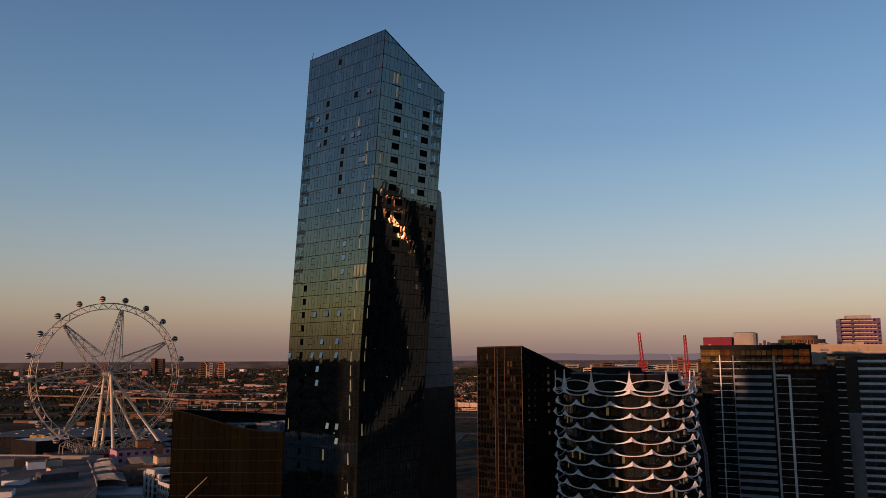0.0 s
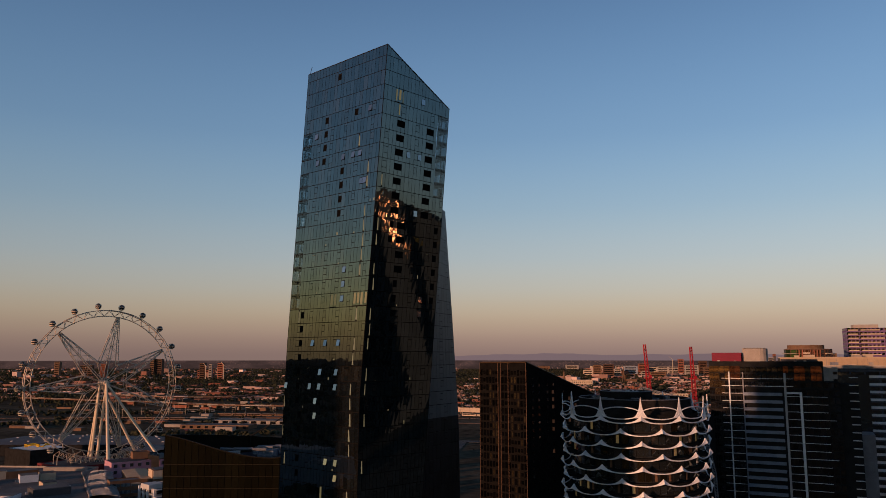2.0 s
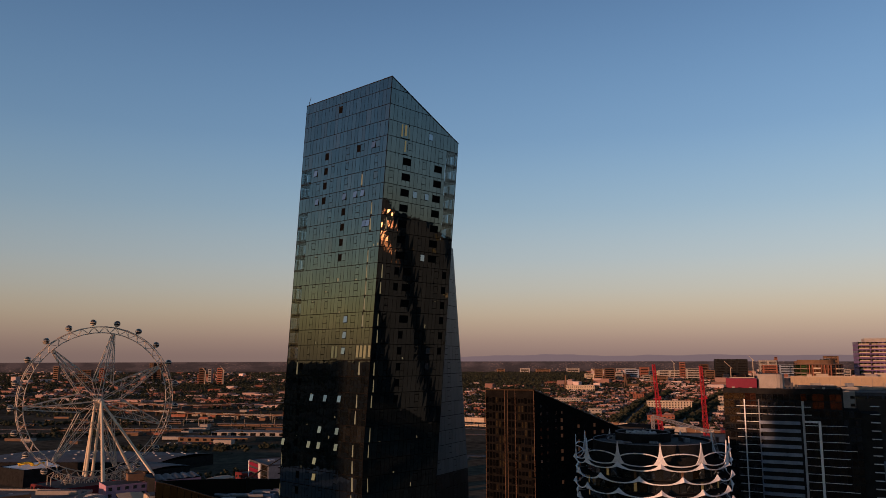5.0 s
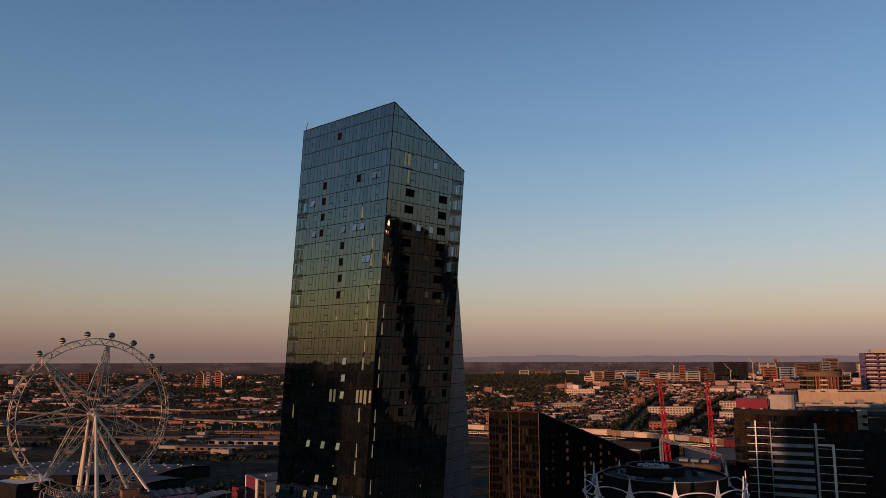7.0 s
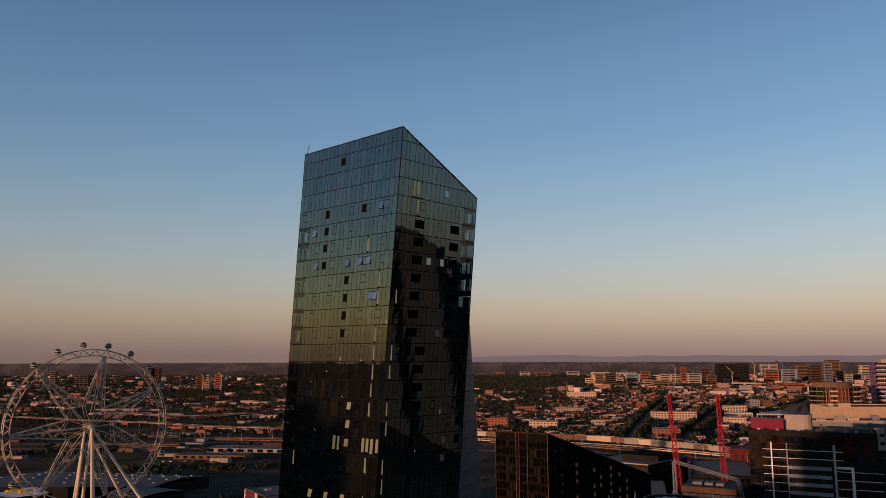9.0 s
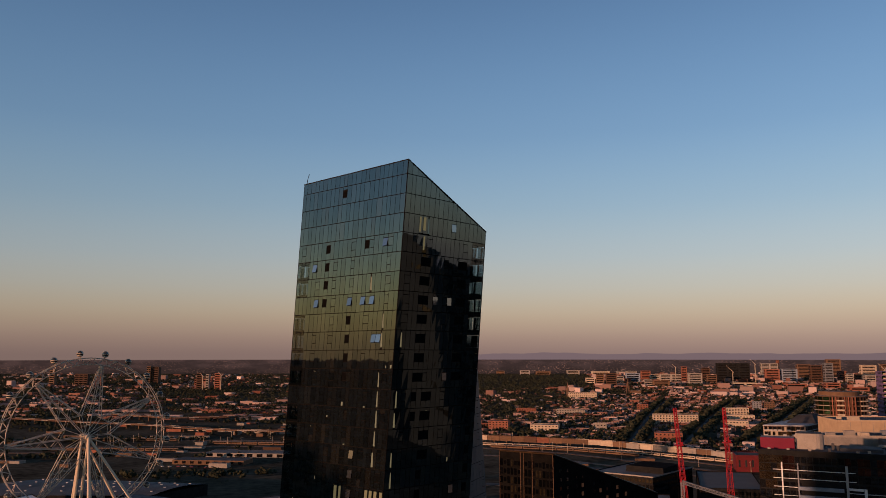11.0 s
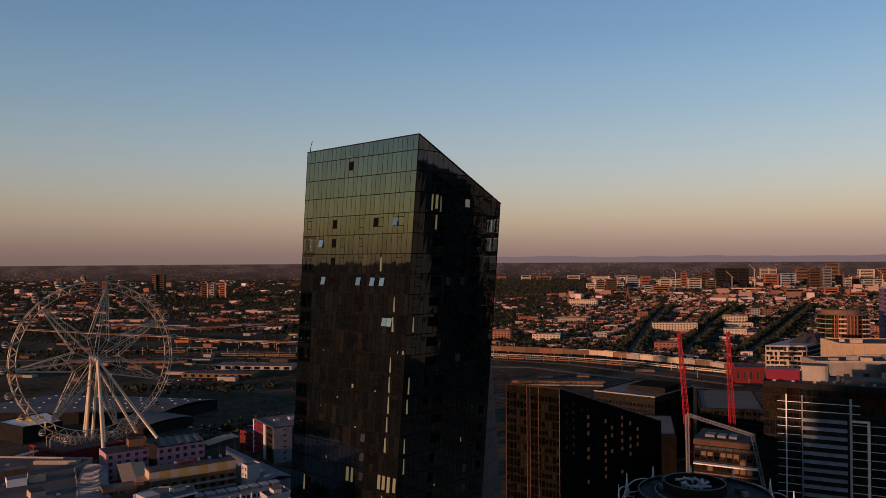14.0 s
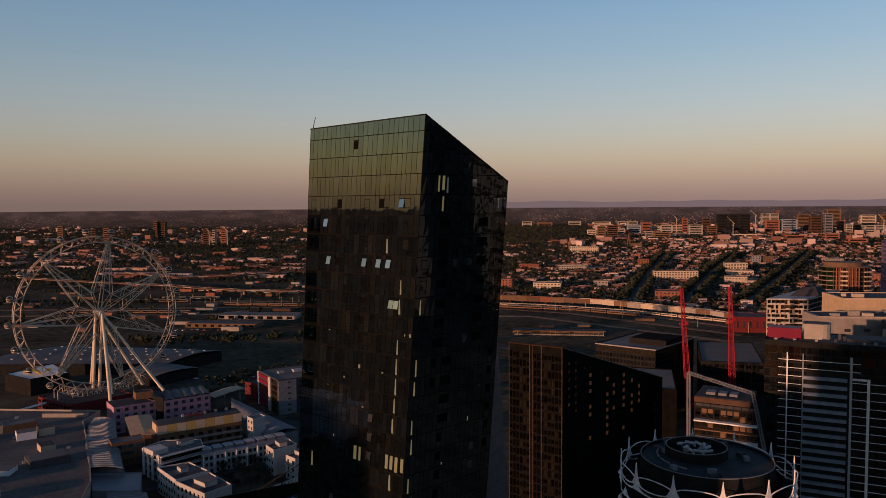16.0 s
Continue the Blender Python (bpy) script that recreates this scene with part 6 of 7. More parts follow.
def make_villa(poly, z, roof2):
    ob = block("town_house", "cream rendered town house with flat roof terraces", "house", poly, 0, z, "offwhite", "roof_flat", (0, 3), 3, 3.0, (1.3, 1.8), "dark_glass", parapet=0.9)
    p = [Vector(q) for q in poly]
    m = sum(p, Vector((0, 0))) / len(p)
    ang = math.degrees(math.atan2(p[1].y - p[0].y, p[1].x - p[0].x))
    hut = wpart(Shape().box((m.x, m.y, z + 1.4), (roof2, roof2 * 0.7, 2.2), ang), "roof_house", M["offwhite"], ob)
    wpart(Shape().box((m.x, m.y, z + 2.6), (roof2 + 0.6, roof2 * 0.7 + 0.6, 0.25), ang), "roof_cap", M["roof_flat"], hut)
    for a, b, c, d in ((0.06, 0.34, 0.1, 0.9), (0.66, 0.94, 0.1, 0.9)):
        def on(u, v):
            e, f = p[0].lerp(p[1], u), p[3].lerp(p[2], u)
            return e.lerp(f, v)
        # dark slab paints in the shade of a sunken terrace
        wpart(Shape().prism([on(a, c), on(b, c), on(b, d), on(a, d)], z + 0.26, z + 0.32), "roof_terrace", M["roof_dark"], ob, "dark slab standing in for a sunken shaded terrace")
    for f in (0.34, 0.67):
        for u in (0.2, 0.5, 0.8):
            q = p[0].lerp(p[1], u)
            wpart(Shape().box((q.x, q.y, z * f), (3.4, 1.6, 0.9), ang), "balcony", M["offwhite"], ob, "pale balcony front")
    for k in range(5):
        q = p[3].lerp(p[0], (k + 0.5) / 5)
        n = Vector((p[3].y - p[0].y, p[0].x - p[3].x)).normalized()
        wpart(Shape().box((q.x - n.x * 0.5, q.y - n.y * 0.5, z / 2), (0.6, 1.2, z), ang), "pier", M["white"], ob, "white facade pier")


make_villa([(-128.3, 381), (-110.7, 366), (-101.9, 377), (-117, 393)], 11, 9)
make_villa([(-143.6, 398.7), (-128.8, 381.6), (-117.5, 393.6), (-130.9, 406)], 11.5, 5)
make_villa([(-98.8, 429), (-92.8, 420), (-83.0, 430), (-89, 439)], 12.5, 6)
make_villa([(-86, 417), (-80, 411), (-72, 420), (-78, 427)], 11, 5)


def make_red_white():
    ob = block("office_building", "white and red office building with vertical glass strip", "building", [(-135, 562), (-114.6, 531), (-84, 552), (-104, 583)], 0, 22.5, "roof_dark", "roof_flat", (1,), 6, 4.6, (2.0, 1.5), "dark_glass")
    a, b = Vector((-135, 562)), Vector((-114.6, 531))
    ang = math.degrees(math.atan2(b.y - a.y, b.x - a.x))
    for f in range(6):
        q = a.lerp(b, 0.28)
        wpart(Shape().box((q.x, q.y, 2.2 + f * 3.7), (18.5, 0.9, 2.3), ang), "red_band", M["red"], ob, "red facade band")
    q = a.lerp(b, 0.02)
    wpart(Shape().box((q.x, q.y, 11.3), (1.2, 1.4, 22.8), ang), "white_fin", M["white"], ob, "white upright fin")
    q = a.lerp(b, 0.60)
    wpart(Shape().box((q.x, q.y, 11.3), (4.2, 1.5, 22.8), ang), "white_fin", M["offwhite"], ob, "white upright fin")
    for f in range(6):
        for u in (0.70, 0.80, 0.90):
            q = a.lerp(b, u)
            wpart(Shape().box((q.x, q.y, 2.3 + f * 3.7), (3.2, 0.5, 3.2), ang), "window", M["gold_glass"], ob)
    c, d = Vector((-114.6, 531)), Vector((-84, 552))
    ang2 = math.degrees(math.atan2(d.y - c.y, d.x - c.x))
    q = c.lerp(d, 0.17)
    wpart(Shape().box((q.x, q.y, 11.2), (12.4, 0.7, 22.4), ang2), "stair_wall", M["midgrey"], ob, "grey stair wall")
    for f in range(6):
        q = c.lerp(d, 0.78)
        wpart(Shape().box((q.x, q.y, 2.6 + f * 3.7), (15, 0.8, 2.2), ang2), "red_band", M["red"], ob)
        q = c.lerp(d, 0.2)
        wpart(Shape().box((q.x, q.y, 2.6 + f * 3.7), (1.6, 0.95, 0.8), ang2), "slot", M["black_glass"], ob)
    for x, y, w, dd, h in ((-108, 560, 6, 4, 1.6), (-118, 555, 4, 3, 1.2), (-98, 556, 8, 5, 2.0)):
        wpart(Shape().box((x, y, 22.7 + h / 2), (w, dd, h), ang2), "roof_unit", M["grey"], ob)
    block("annex", "low red and white annex", "building", [(-147, 571), (-136, 562.5), (-126, 575), (-137, 584)], 0, 12.5, "dull_red", "roof_dark", (0,), 3, 3.0, (1.6, 1.4))


make_red_white()


def make_swept_canopy():
    """A thin curved canopy on posts beside the pink blocks."""
    ob = thing("canopy_roof", "thin tan swept canopy on posts", "roof", (-165, 548, 0))
    s = Shape()
    pts = [(-166, 546, 10.6), (-162, 550, 11.4), (-158, 554.5, 12.2), (-154, 559, 12.5), (-150, 563, 12.3)]
    for (x0, y0, z0), (x1, y1, z1) in zip(pts, pts[1:]):
        s.slab(Vector((x0, y0, z0)), Vector((x0 + 7, y0 - 6, z0 - 0.6)), Vector((x1 + 7, y1 - 6, z1 - 0.6)), Vector((x1, y1, z1)), 0.5)
    wpart(s, "roof_sheet", M["cream"], ob)
    for x, y, z in (pts[0], pts[2], pts[4]):
        wpart(Shape().tube((x + 2, y - 1.5, 0), (x + 2, y - 1.5, z - 0.4), 0.25, 8), "post", M["grey"], ob)


make_swept_canopy()
vault("market_hall", "low blue-grey ribbed metal roof of a long hall", (-140, 512), (-104, 455), (-90, 470), (-148, 541), 9, 3.5, 26, "midgrey")
vault("exhibition_hall", "vast dark low-pitched hall roof with skylights", (-395, 655), (-232, 655), (-203.6, 708), (-349, 738), 9, 4.0, 18, "hall_roof", "black")
vault("exhibition_hall", "dark sweeping hall roof beside the wheel", (-258, 628), (-226, 612), (-203, 642), (-240, 664), 8, 2.5, 10, "hall_roof", "black")
block("pavilion", "flat pale roof with a yellow sculpture on it", "building", [(-335, 603), (-306, 585), (-288, 606), (-318, 640)], 0, 12, "black", "white")


def make_sculpture():
    ob = thing("roof_sculpture", "bright yellow tangled roof sculpture on a pale roof", "sculpture", (-315, 612, 12.3))
    rnd = random.Random(6)
    s = Shape()
    p = Vector((-322, 606, 13.2))
    for i in range(70):
        q = p + Vector((rnd.uniform(-2.2, 2.6), rnd.uniform(-2.2, 2.5), rnd.uniform(-0.7, 0.8)))
        q = Vector((min(-303, max(-326, q.x)), min(618, max(598, q.y)), min(15.5, max(12.9, q.z))))
        s.tube(p, q, 0.5, 6)
        p = q
    wpart(s, "body", mat("sculpture_yellow", (0.75, 0.45, 0.03), 0.5), ob)


make_sculpture()
block("wheel_terminal", "dark red terminal building under the wheel", "building", [(-283, 552), (-250, 530), (-222, 560), (-262, 590)], 0, 7.5, "dull_red", "roof_dark", (0,), 2, 4.0, (2.8, 1.8), "dark_glass")
Shape().tube((-283, 529, 5), (-266, 563, 5.6), 0.8, 8).part("ramp", M["white"])
tagged(bpy.data.objects["ramp"], "long white covered ramp tube", "ramp")


def make_skylights():
    """Small pale roof lights in rows on the hall roofs."""
    a, b, c, d = (Vector(p) for p in ((-395, 655), (-232, 655), (-203.6, 708), (-349, 738)))
    me = Shape().box((0, 0, 0), (1.7, 1.1, 0.6)).mesh("skylight", M["offwhite"])
    for i in range(11):
        for j in range(4):
            u, t = (i + 0.5) / 11, (j + 0.7) / 4.6
            p = a.lerp(b, u).lerp(d.lerp(c, u), t)
            z = 9.2 + 4.0 * math.sin(math.pi * (0.12 + 0.76 * t)) - 4.0 * math.sin(math.pi * 0.12)
            ob = new("skylight", me)
            ob.location = (p.x, p.y, z + 0.35)
            tagged(ob, "small pale skylight on a dark hall roof", "skylight", "hall skylights")


make_skylights()


def make_tree(x, y, h, seed):
    """A garden tree: tapered trunk, limbs and a ragged crown of small leaf clumps."""
    rnd = random.Random(seed)
    ob = thing("tree", "dark leafy garden tree with an uneven crown", "tree", (x, y, 0), "garden trees")
    s = Shape().tube((0, 0, 0), (0, 0, h * 0.45), 0.22, 7, 0.14)
    ends = []
    for k in range(6):
        a = k * 1.05 + rnd.uniform(-0.3, 0.3)
        p = (0, 0, h * rnd.uniform(0.3, 0.45))
        q = (math.cos(a) * h * 0.24, math.sin(a) * h * 0.24, h * rnd.uniform(0.55, 0.85))
        s.tube(p, q, 0.09, 5, 0.03)
        ends.append(q)
    ends.append((0, 0, h * 0.85))
    s.part("trunk", M["trunk"], ob)
    crown = Shape()
    for q in ends:
        for i in range(34):
            c = Vector(q) + Vector((rnd.gauss(0, 1), rnd.gauss(0, 1), rnd.gauss(0, 0.8))) * h * 0.105
            r = rnd.uniform(0.22, 0.5)
            u = Vector((rnd.gauss(0, 1), rnd.gauss(0, 1), rnd.gauss(0, 1))).normalized()
            v = u.orthogonal().normalized()
            w = u.cross(v)
            crown.face(c + v * r, c + w * r * 0.6, c - v * r, c - w * r * 0.6)
            crown.face(c + u * r * 0.8, c + w * r * 0.5, c - u * r * 0.8, c - w * r * 0.5)
    crown.part("crown", M["leaf"], ob)


for k, (x, y, h) in enumerate(((-120, 425, 6), (-114, 430, 7), (-108, 436, 6), (-103, 428, 8), (-110, 420, 7), (-117, 414, 6), (-100, 418, 7), (-105, 410, 8), (-98, 408, 6), (-112, 408, 6), (-95, 412, 7), (-92, 402, 6), (-100, 400, 7), (-86, 404, 6), (-118, 404, 5), (-107, 402, 5),
                               (-150, 505, 6), (-146, 500, 7), (-142, 496, 6), (-153, 512, 6), (-137, 490, 7))):
    make_tree(x, y, h, 100 + k)


def make_fence():
    ob = thing("garden_fence", "white slatted garden fence", "fence", (-90, 397, 0))
    a, b = Vector((-90.5, 396.5)), Vector((-77, 414))
    for i in range(26):
        p = a.lerp(b, i / 25)
        wpart(Shape().box((p.x, p.y, 1.3), (0.25, 0.25, 2.6), 52), "slat", M["white"], ob)
    wpart(Shape().tube((a.x, a.y, 2.5), (b.x, b.y, 2.5), 0.1, 4), "rail", M["white"], ob)


make_fence()
for k, (p, q, w) in enumerate((((-160, 395), (-60, 470), 9), ((-150, 545), (-40, 470), 10), ((-60, 470), (-20, 620), 12), ((-320, 620), (-60, 640), 11), ((-40, 300), (20, 760), 14), ((-130, 780), (60, 760), 14))):
    ribbon("road", "dark asphalt street between low blocks", "road", [p, q], w, 0.3, "asphalt")


def make_car(x, y, rz, paint, k):
    ob = thing("car", {"white": "white parked car on the street", "black": "black parked car on the street", "red": "red parked car on the street", "grey": "silver parked car on the street"}[paint], "car", (x, y, 0.3), "parked cars")
    ob.rotation_euler = (0, 0, radians(rz))
    Shape().solid([(-2.2, -0.9, 0.3), (2.2, -0.9, 0.3), (2.2, 0.9, 0.3), (-2.2, 0.9, 0.3)], [(-2.15, -0.85, 0.85), (2.15, -0.85, 0.8), (2.15, 0.85, 0.8), (-2.15, 0.85, 0.85)]).part("body", M[paint], ob)
    Shape().solid([(-1.5, -0.82, 0.86), (1.0, -0.82, 0.86), (1.0, 0.82, 0.86), (-1.5, 0.82, 0.86)], [(-1.1, -0.7, 1.42), (0.4, -0.7, 1.42), (0.4, 0.7, 1.42), (-1.1, 0.7, 1.42)]).part("cabin", M["dark_glass"], ob)
    for wx in (-1.35, 1.35):
        for wy in (-0.85, 0.85):
            Shape().tube((wx, wy - 0.1, 0.32), (wx, wy + 0.1, 0.32), 0.32, 10).part("wheel", M["black"], ob)


rnd_car = random.Random(12)
for k in range(34):
    t = k / 34
    if k < 12:
        x, y, rz = -58 + 36 * t * 2.9 + 3, 472 + 140 * t * 2.9, 75
    elif k < 24:
        x, y, rz = -300 + 230 * (t - 0.35) * 2.9, 622 + 17 * (t - 0.35) * 2.9 + (4 if k % 2 else -4), 4
    else:
        x, y, rz = -30 + 40 * (t - 0.7) * 3.3, 330 + 400 * (t - 0.7) * 3.3, 82
    make_car(x + rnd_car.uniform(-3, 3), y + rnd_car.uniform(-3, 3), rz, rnd_car.choice(("white", "grey", "black", "red", "white")), k)
for k in range(16):
    make_car(-300 + 7.5 * (k % 8) + rnd_car.uniform(-1.5, 1.5), (872 if k < 8 else 925) - 0.1 * (k % 8) * 7.5 + rnd_car.uniform(-1.5, 1.5), rnd_car.choice((80, 84, -8)), rnd_car.choice(("white", "white", "grey", "black", "red")), k)


# ---- suburbs ----
def bulk(name, verts, faces, mats, index=None):
    """One mesh from arrays; faces are lists of corner tuples."""
    me = bpy.data.meshes.new(name)
    me.from_pydata(verts, [], faces)
    for m in mats:
        me.materials.append(m)
    if index is not None:
        me.polygons.foreach_set("material_index", index)
    me.update()
    return new(name, me)


AVENUES = (((258, 1111), (402, 1551)), ((402, 1551), (597, 2101)), ((327, 1091), (497, 1485)), ((497, 1485), (752, 2039)), ((413, 1087), (630, 1470)), ((630, 1470), (985, 2113)))


def near_avenue(x, y):
    best = 1e9
    for (ax, ay), (bx, by) in AVENUES:
        dx, dy = bx - ax, by - ay
        t = max(0, min(1, ((x - ax) * dx + (y - ay) * dy) / (dx * dx + dy * dy)))
        best = min(best, math.hypot(x - ax - t * dx, y - ay - t * dy))
    return best


def viaduct_y(x):
    return float(np.interp(x, (-700, -170, -60, 61, 125, 205, 259, 312, 341, 500), (1700, 1420, 1172, 1112, 1083, 1050, 995, 942, 882, 760)))


def green(x, y):
    """How wooded the land is, 0 to 1."""
    g = 0.5 + 0.5 * noise.noise((x * 0.0035, y * 0.0022, 5.0)) + 0.25 * noise.noise((x * 0.012, y * 0.008, 2.0))
    if y > 1550 and x < 480 + 0.12 * (y - 1600) and x > -200:
        g += 0.28 * min(1, (y - 1550) / 500)
    if x < -150:
        g += 0.2
    if y > 2750 and 0.02 * y < x < 0.185 * y:
        g += 0.5 * min(1, (y - 2750) / 150)
    if 2000 < y < 3000 and -0.36 < x / y < -0.16:
        g += 0.12
    if y > 3200:
        g += 0.1
    return g


def make_suburb():
    rnd = random.Random(17)
    hv, hf, hi = [], [], []
    tv, tf = [], []
    bm = bmesh.new()
    bmesh.ops.create_icosphere(bm, subdivisions=1, radius=1.0)
    iv = [v.co.copy() for v in bm.verts]
    bm.verts.index_update()
    ifc = [tuple(v.index for v in f.verts) for f in bm.faces]
    bm.free()

    def house(x, y, w, d, h, ang, roof):
        k = len(hv)
        z = ground_z(x, y) - 0.5
        ca, sa = math.cos(ang), math.sin(ang)
        for zz in (z, z + h):
            for px, py in ((-w, -d), (w, -d), (w, d), (-w, d)):
                hv.append((x + (px * ca - py * sa) / 2, y + (px * sa + py * ca) / 2, zz))
        hf.extend(((k, k + 1, k + 5, k + 4), (k + 1, k + 2, k + 6, k + 5), (k + 2, k + 3, k + 7, k + 6), (k + 3, k, k + 4, k + 7)))
        hi.extend((0, 0, 0, 0))
        if y < 2100:
            # windows on the street side and the gable
            for sx, sy, run in ((0, -1, w), (-1, 0, d)):
                for row in range(1 if h < 4.2 else 2):
                    zz = z + 1.5 + row * 2.6
                    for q in (-0.26, 0.24):
                        b = len(hv)
                        for e, up in ((-0.6, 0), (0.6, 0), (0.6, 1.4), (-0.6, 1.4)):
                            if sy:
                                px, py = q * run + e, -d / 2 - 0.06
                            else:
                                px, py = -w / 2 - 0.06, -(q * run + e)
                            hv.append((x + px * ca - py * sa, y + px * sa + py * ca, zz + up))
                        hf.append((b, b + 1, b + 2, b + 3))
                        hi.append(2)
        if roof:
            for py in (-d, d):
                hv.append((x - py * sa / 2, y + py * ca / 2, z + h + roof))
            hf.extend(((k + 4, k + 5, k + 8), (k + 6, k + 7, k + 9)))
            hi.extend((0, 0))
            hf.extend(((k + 5, k + 6, k + 9, k + 8), (k + 7, k + 4, k + 8, k + 9)))
            hi.extend((1, 1))
        else:
            # flat roof behind a low parapet
            for px, py in ((-w, -d), (w, -d), (w, d), (-w, d)):
                hv.append((x + (px * ca - py * sa) * 0.46, y + (px * sa + py * ca) * 0.46, z + h - 0.5))
            for i in range(4):
                j = (i + 1) % 4
                hf.append((k + 4 + i, k + 4 + j, k + 8 + j, k + 8 + i))
                hi.append(0)
            hf.append((k + 8, k + 9, k + 10, k + 11))
            hi.append(1)

    def tree(x, y, size, blobs):
        z = ground_z(x, y)
        for b in range(blobs):
            r = size * rnd.uniform(0.34, 0.6)
            c = (x + rnd.uniform(-0.6, 0.6) * size, y + rnd.uniform(-0.6, 0.6) * size, z + size * rnd.uniform(0.45, 1.25))
            k = len(tv)
            for v in iv:
                f = r * rnd.uniform(0.7, 1.25)
                tv.append((c[0] + v.x * f, c[1] + v.y * f, c[2] + v.z * f * 0.85))
            tf.extend((a + k, b2 + k, c2 + k) for a, b2, c2 in ifc)
    ex, ey = 0.375, 0.927           # along the streets
    fx, fy = 0.927, -0.375
    ang0 = math.atan2(ey, ex) - math.pi / 2

    def in_view(x, y):
        return abs(x + 2) < 0.66 * (y + 10) + 60
    # terrace rows of the inner suburb
    for row in range(-54, 94):
        p = row * 27.0
        q = 700.0
        while q < 2900:
            step = rnd.uniform(6.5, 12) if q < 2100 else rnd.uniform(13, 24)
            q += step
            x, y = p * fx + q * ex, p * fy + q * ey
            if not in_view(x, y) or x < -120 or y < viaduct_y(x) + 45:
                continue
            if near_avenue(x, y) < 25 or (row % 2 == 0 and rnd.random() < 0.12):
                continue
            if y > 1750 and x < 440 + 0.12 * (y - 1600) and rnd.random() < 0.6:
                continue
            if green(x, y) > 0.74 + rnd.uniform(-0.22, 0.22):
                continue
            if rnd.random() < 0.12:
                continue
            w = rnd.uniform(4.6, 9)
            if rnd.random() < 0.10:
                house(x, y, rnd.uniform(9, 18), rnd.uniform(8, 12), rnd.uniform(4.5, 7.5), ang0, 0)
            else:
                terrace = rnd.random() < 0.22
                if terrace:
                    w = rnd.uniform(12, 24)
                house(x + rnd.uniform(-9, 9), y + rnd.uniform(-5, 5), w, rnd.uniform(5.5, 9.5), rnd.uniform(2.6, 5.2) if not terrace else rnd.uniform(4, 6.5), ang0 + rnd.uniform(-0.1, 0.1) + (math.pi / 2 if rnd.random() < 0.4 and not terrace else 0), rnd.uniform(1.2, 2.4) if rnd.random() < 0.65 and not terrace else 0)
    # wider scatter farther out and to the west
    for k in range(7600):
        y = 1100 + 3850 * rnd.random() ** 0.85
        x = rnd.uniform(-0.64, 0.64) * y
        if x > -120 and y < 2700:
            continue
        if x < -150 and rnd.random() < 0.25:
            continue
        if y < viaduct_y(x) + 40 or (x < -100 and y < 1500 and rnd.random() < 0.75):
            continue
        if green(x, y) > 0.72 + rnd.uniform(-0.2, 0.25):
            continue
        big = rnd.random() < (0.2 if x < -150 else 0.1)
        house(x, y, rnd.uniform(16, 46) if big else rnd.uniform(7, 13), rnd.uniform(14, 30) if big else rnd.uniform(7, 12), rnd.uniform(5, 10) if big else rnd.uniform(3, 5), ang0 + rnd.choice((0, 0.4, 1.2)), 0 if big or rnd.random() < 0.5 else rnd.uniform(1.5, 3))
    # larger flat-roofed blocks among them, thicker towards the inner suburbs
    for k in range(620):
        y = 2300 + 2650 * rnd.random()
        x = rnd.uniform(-0.05, 0.63) * y if k % 6 else rnd.uniform(-0.63, 0.1) * y
        if green(x, y) > 0.72:
            continue
        house(x, y, rnd.uniform(14, 44), rnd.uniform(12, 24), rnd.uniform(7, 13) if rnd.random() < 0.8 else rnd.uniform(14, 24), ang0 + rnd.uniform(-0.3, 0.3), 0)
    # long low sheds north of the yards
    for k in range(46):
        y = rnd.uniform(1480, 1960)
        x = rnd.uniform(-0.56, -0.17) * y
        house(x, y, rnd.uniform(24, 74), rnd.uniform(10, 18), rnd.uniform(3.5, 6.5), rnd.uniform(-0.16, 0.06), 0)
    houses = bulk("suburb_houses", hv, hf, [M["house_wall"], M["roof_mix"], M["black_glass"]], hi)
    stuff(houses, "low brick and rendered houses with pitched roofs in rows", "houses")
    # trees
    n = 0
    while n < 26000:
        y = 930 + 1900 * rnd.random()
        x = rnd.uniform(-0.64, 0.64) * y
        if y < viaduct_y(x) + 30 and not (x < -120 and green(x, y) > 0.78):
            if x > -100 or rnd.random() < 0.9:
                n += 1
                continue
        g = green(x, y)
        n += 1
        if near_avenue(x, y) < 14 or rnd.random() > (g - 0.02) * 1.15:
            continue
        tree(x, y, rnd.uniform(2.2, 5.2), 3)
    for k in range(22000):
        y = 2500 + 2350 * rnd.random() ** 0.8
        x = rnd.uniform(-0.64, 0.64) * y
        if rnd.random() > green(x, y) * 1.05:
            continue
        tree(x, y, rnd.uniform(4, 7.5) if y < 3700 else rnd.uniform(3.5, 6), 2)
    # unseen woods added to the west, to darken what the glass mirrors
    for k in range(900):
        tree(rnd.uniform(-290, -48), rnd.uniform(30, 222), rnd.uniform(2.6, 5.5), 3)
    for k in range(4200):
        x = -260 - 5200 * rnd.random() ** 1.6
        y = rnd.uniform(-0.20, 0.42) * -x + rnd.uniform(60, 200)
        if x > -0.68 * (y + 10) - 90:
            continue
        tree(x, y, rnd.uniform(3.5, 8) * (1 if x > -2500 else 1.8), 2)
    # rows along the avenues
    for (ax, ay), (bx, by) in AVENUES:
        L = math.hypot(bx - ax, by - ay)
        ux, uy = (bx - ax) / L, (by - ay) / L
        for i in range(int(L / 8)):
            for off in (-15, -10, 10, 15):
                if rnd.random() < 0.12:
                    continue
                s = i * 8 + rnd.uniform(-2, 2)
                tree(ax + ux * s - uy * off, ay + uy * s + ux * off, rnd.uniform(3.8, 6.6), 4)
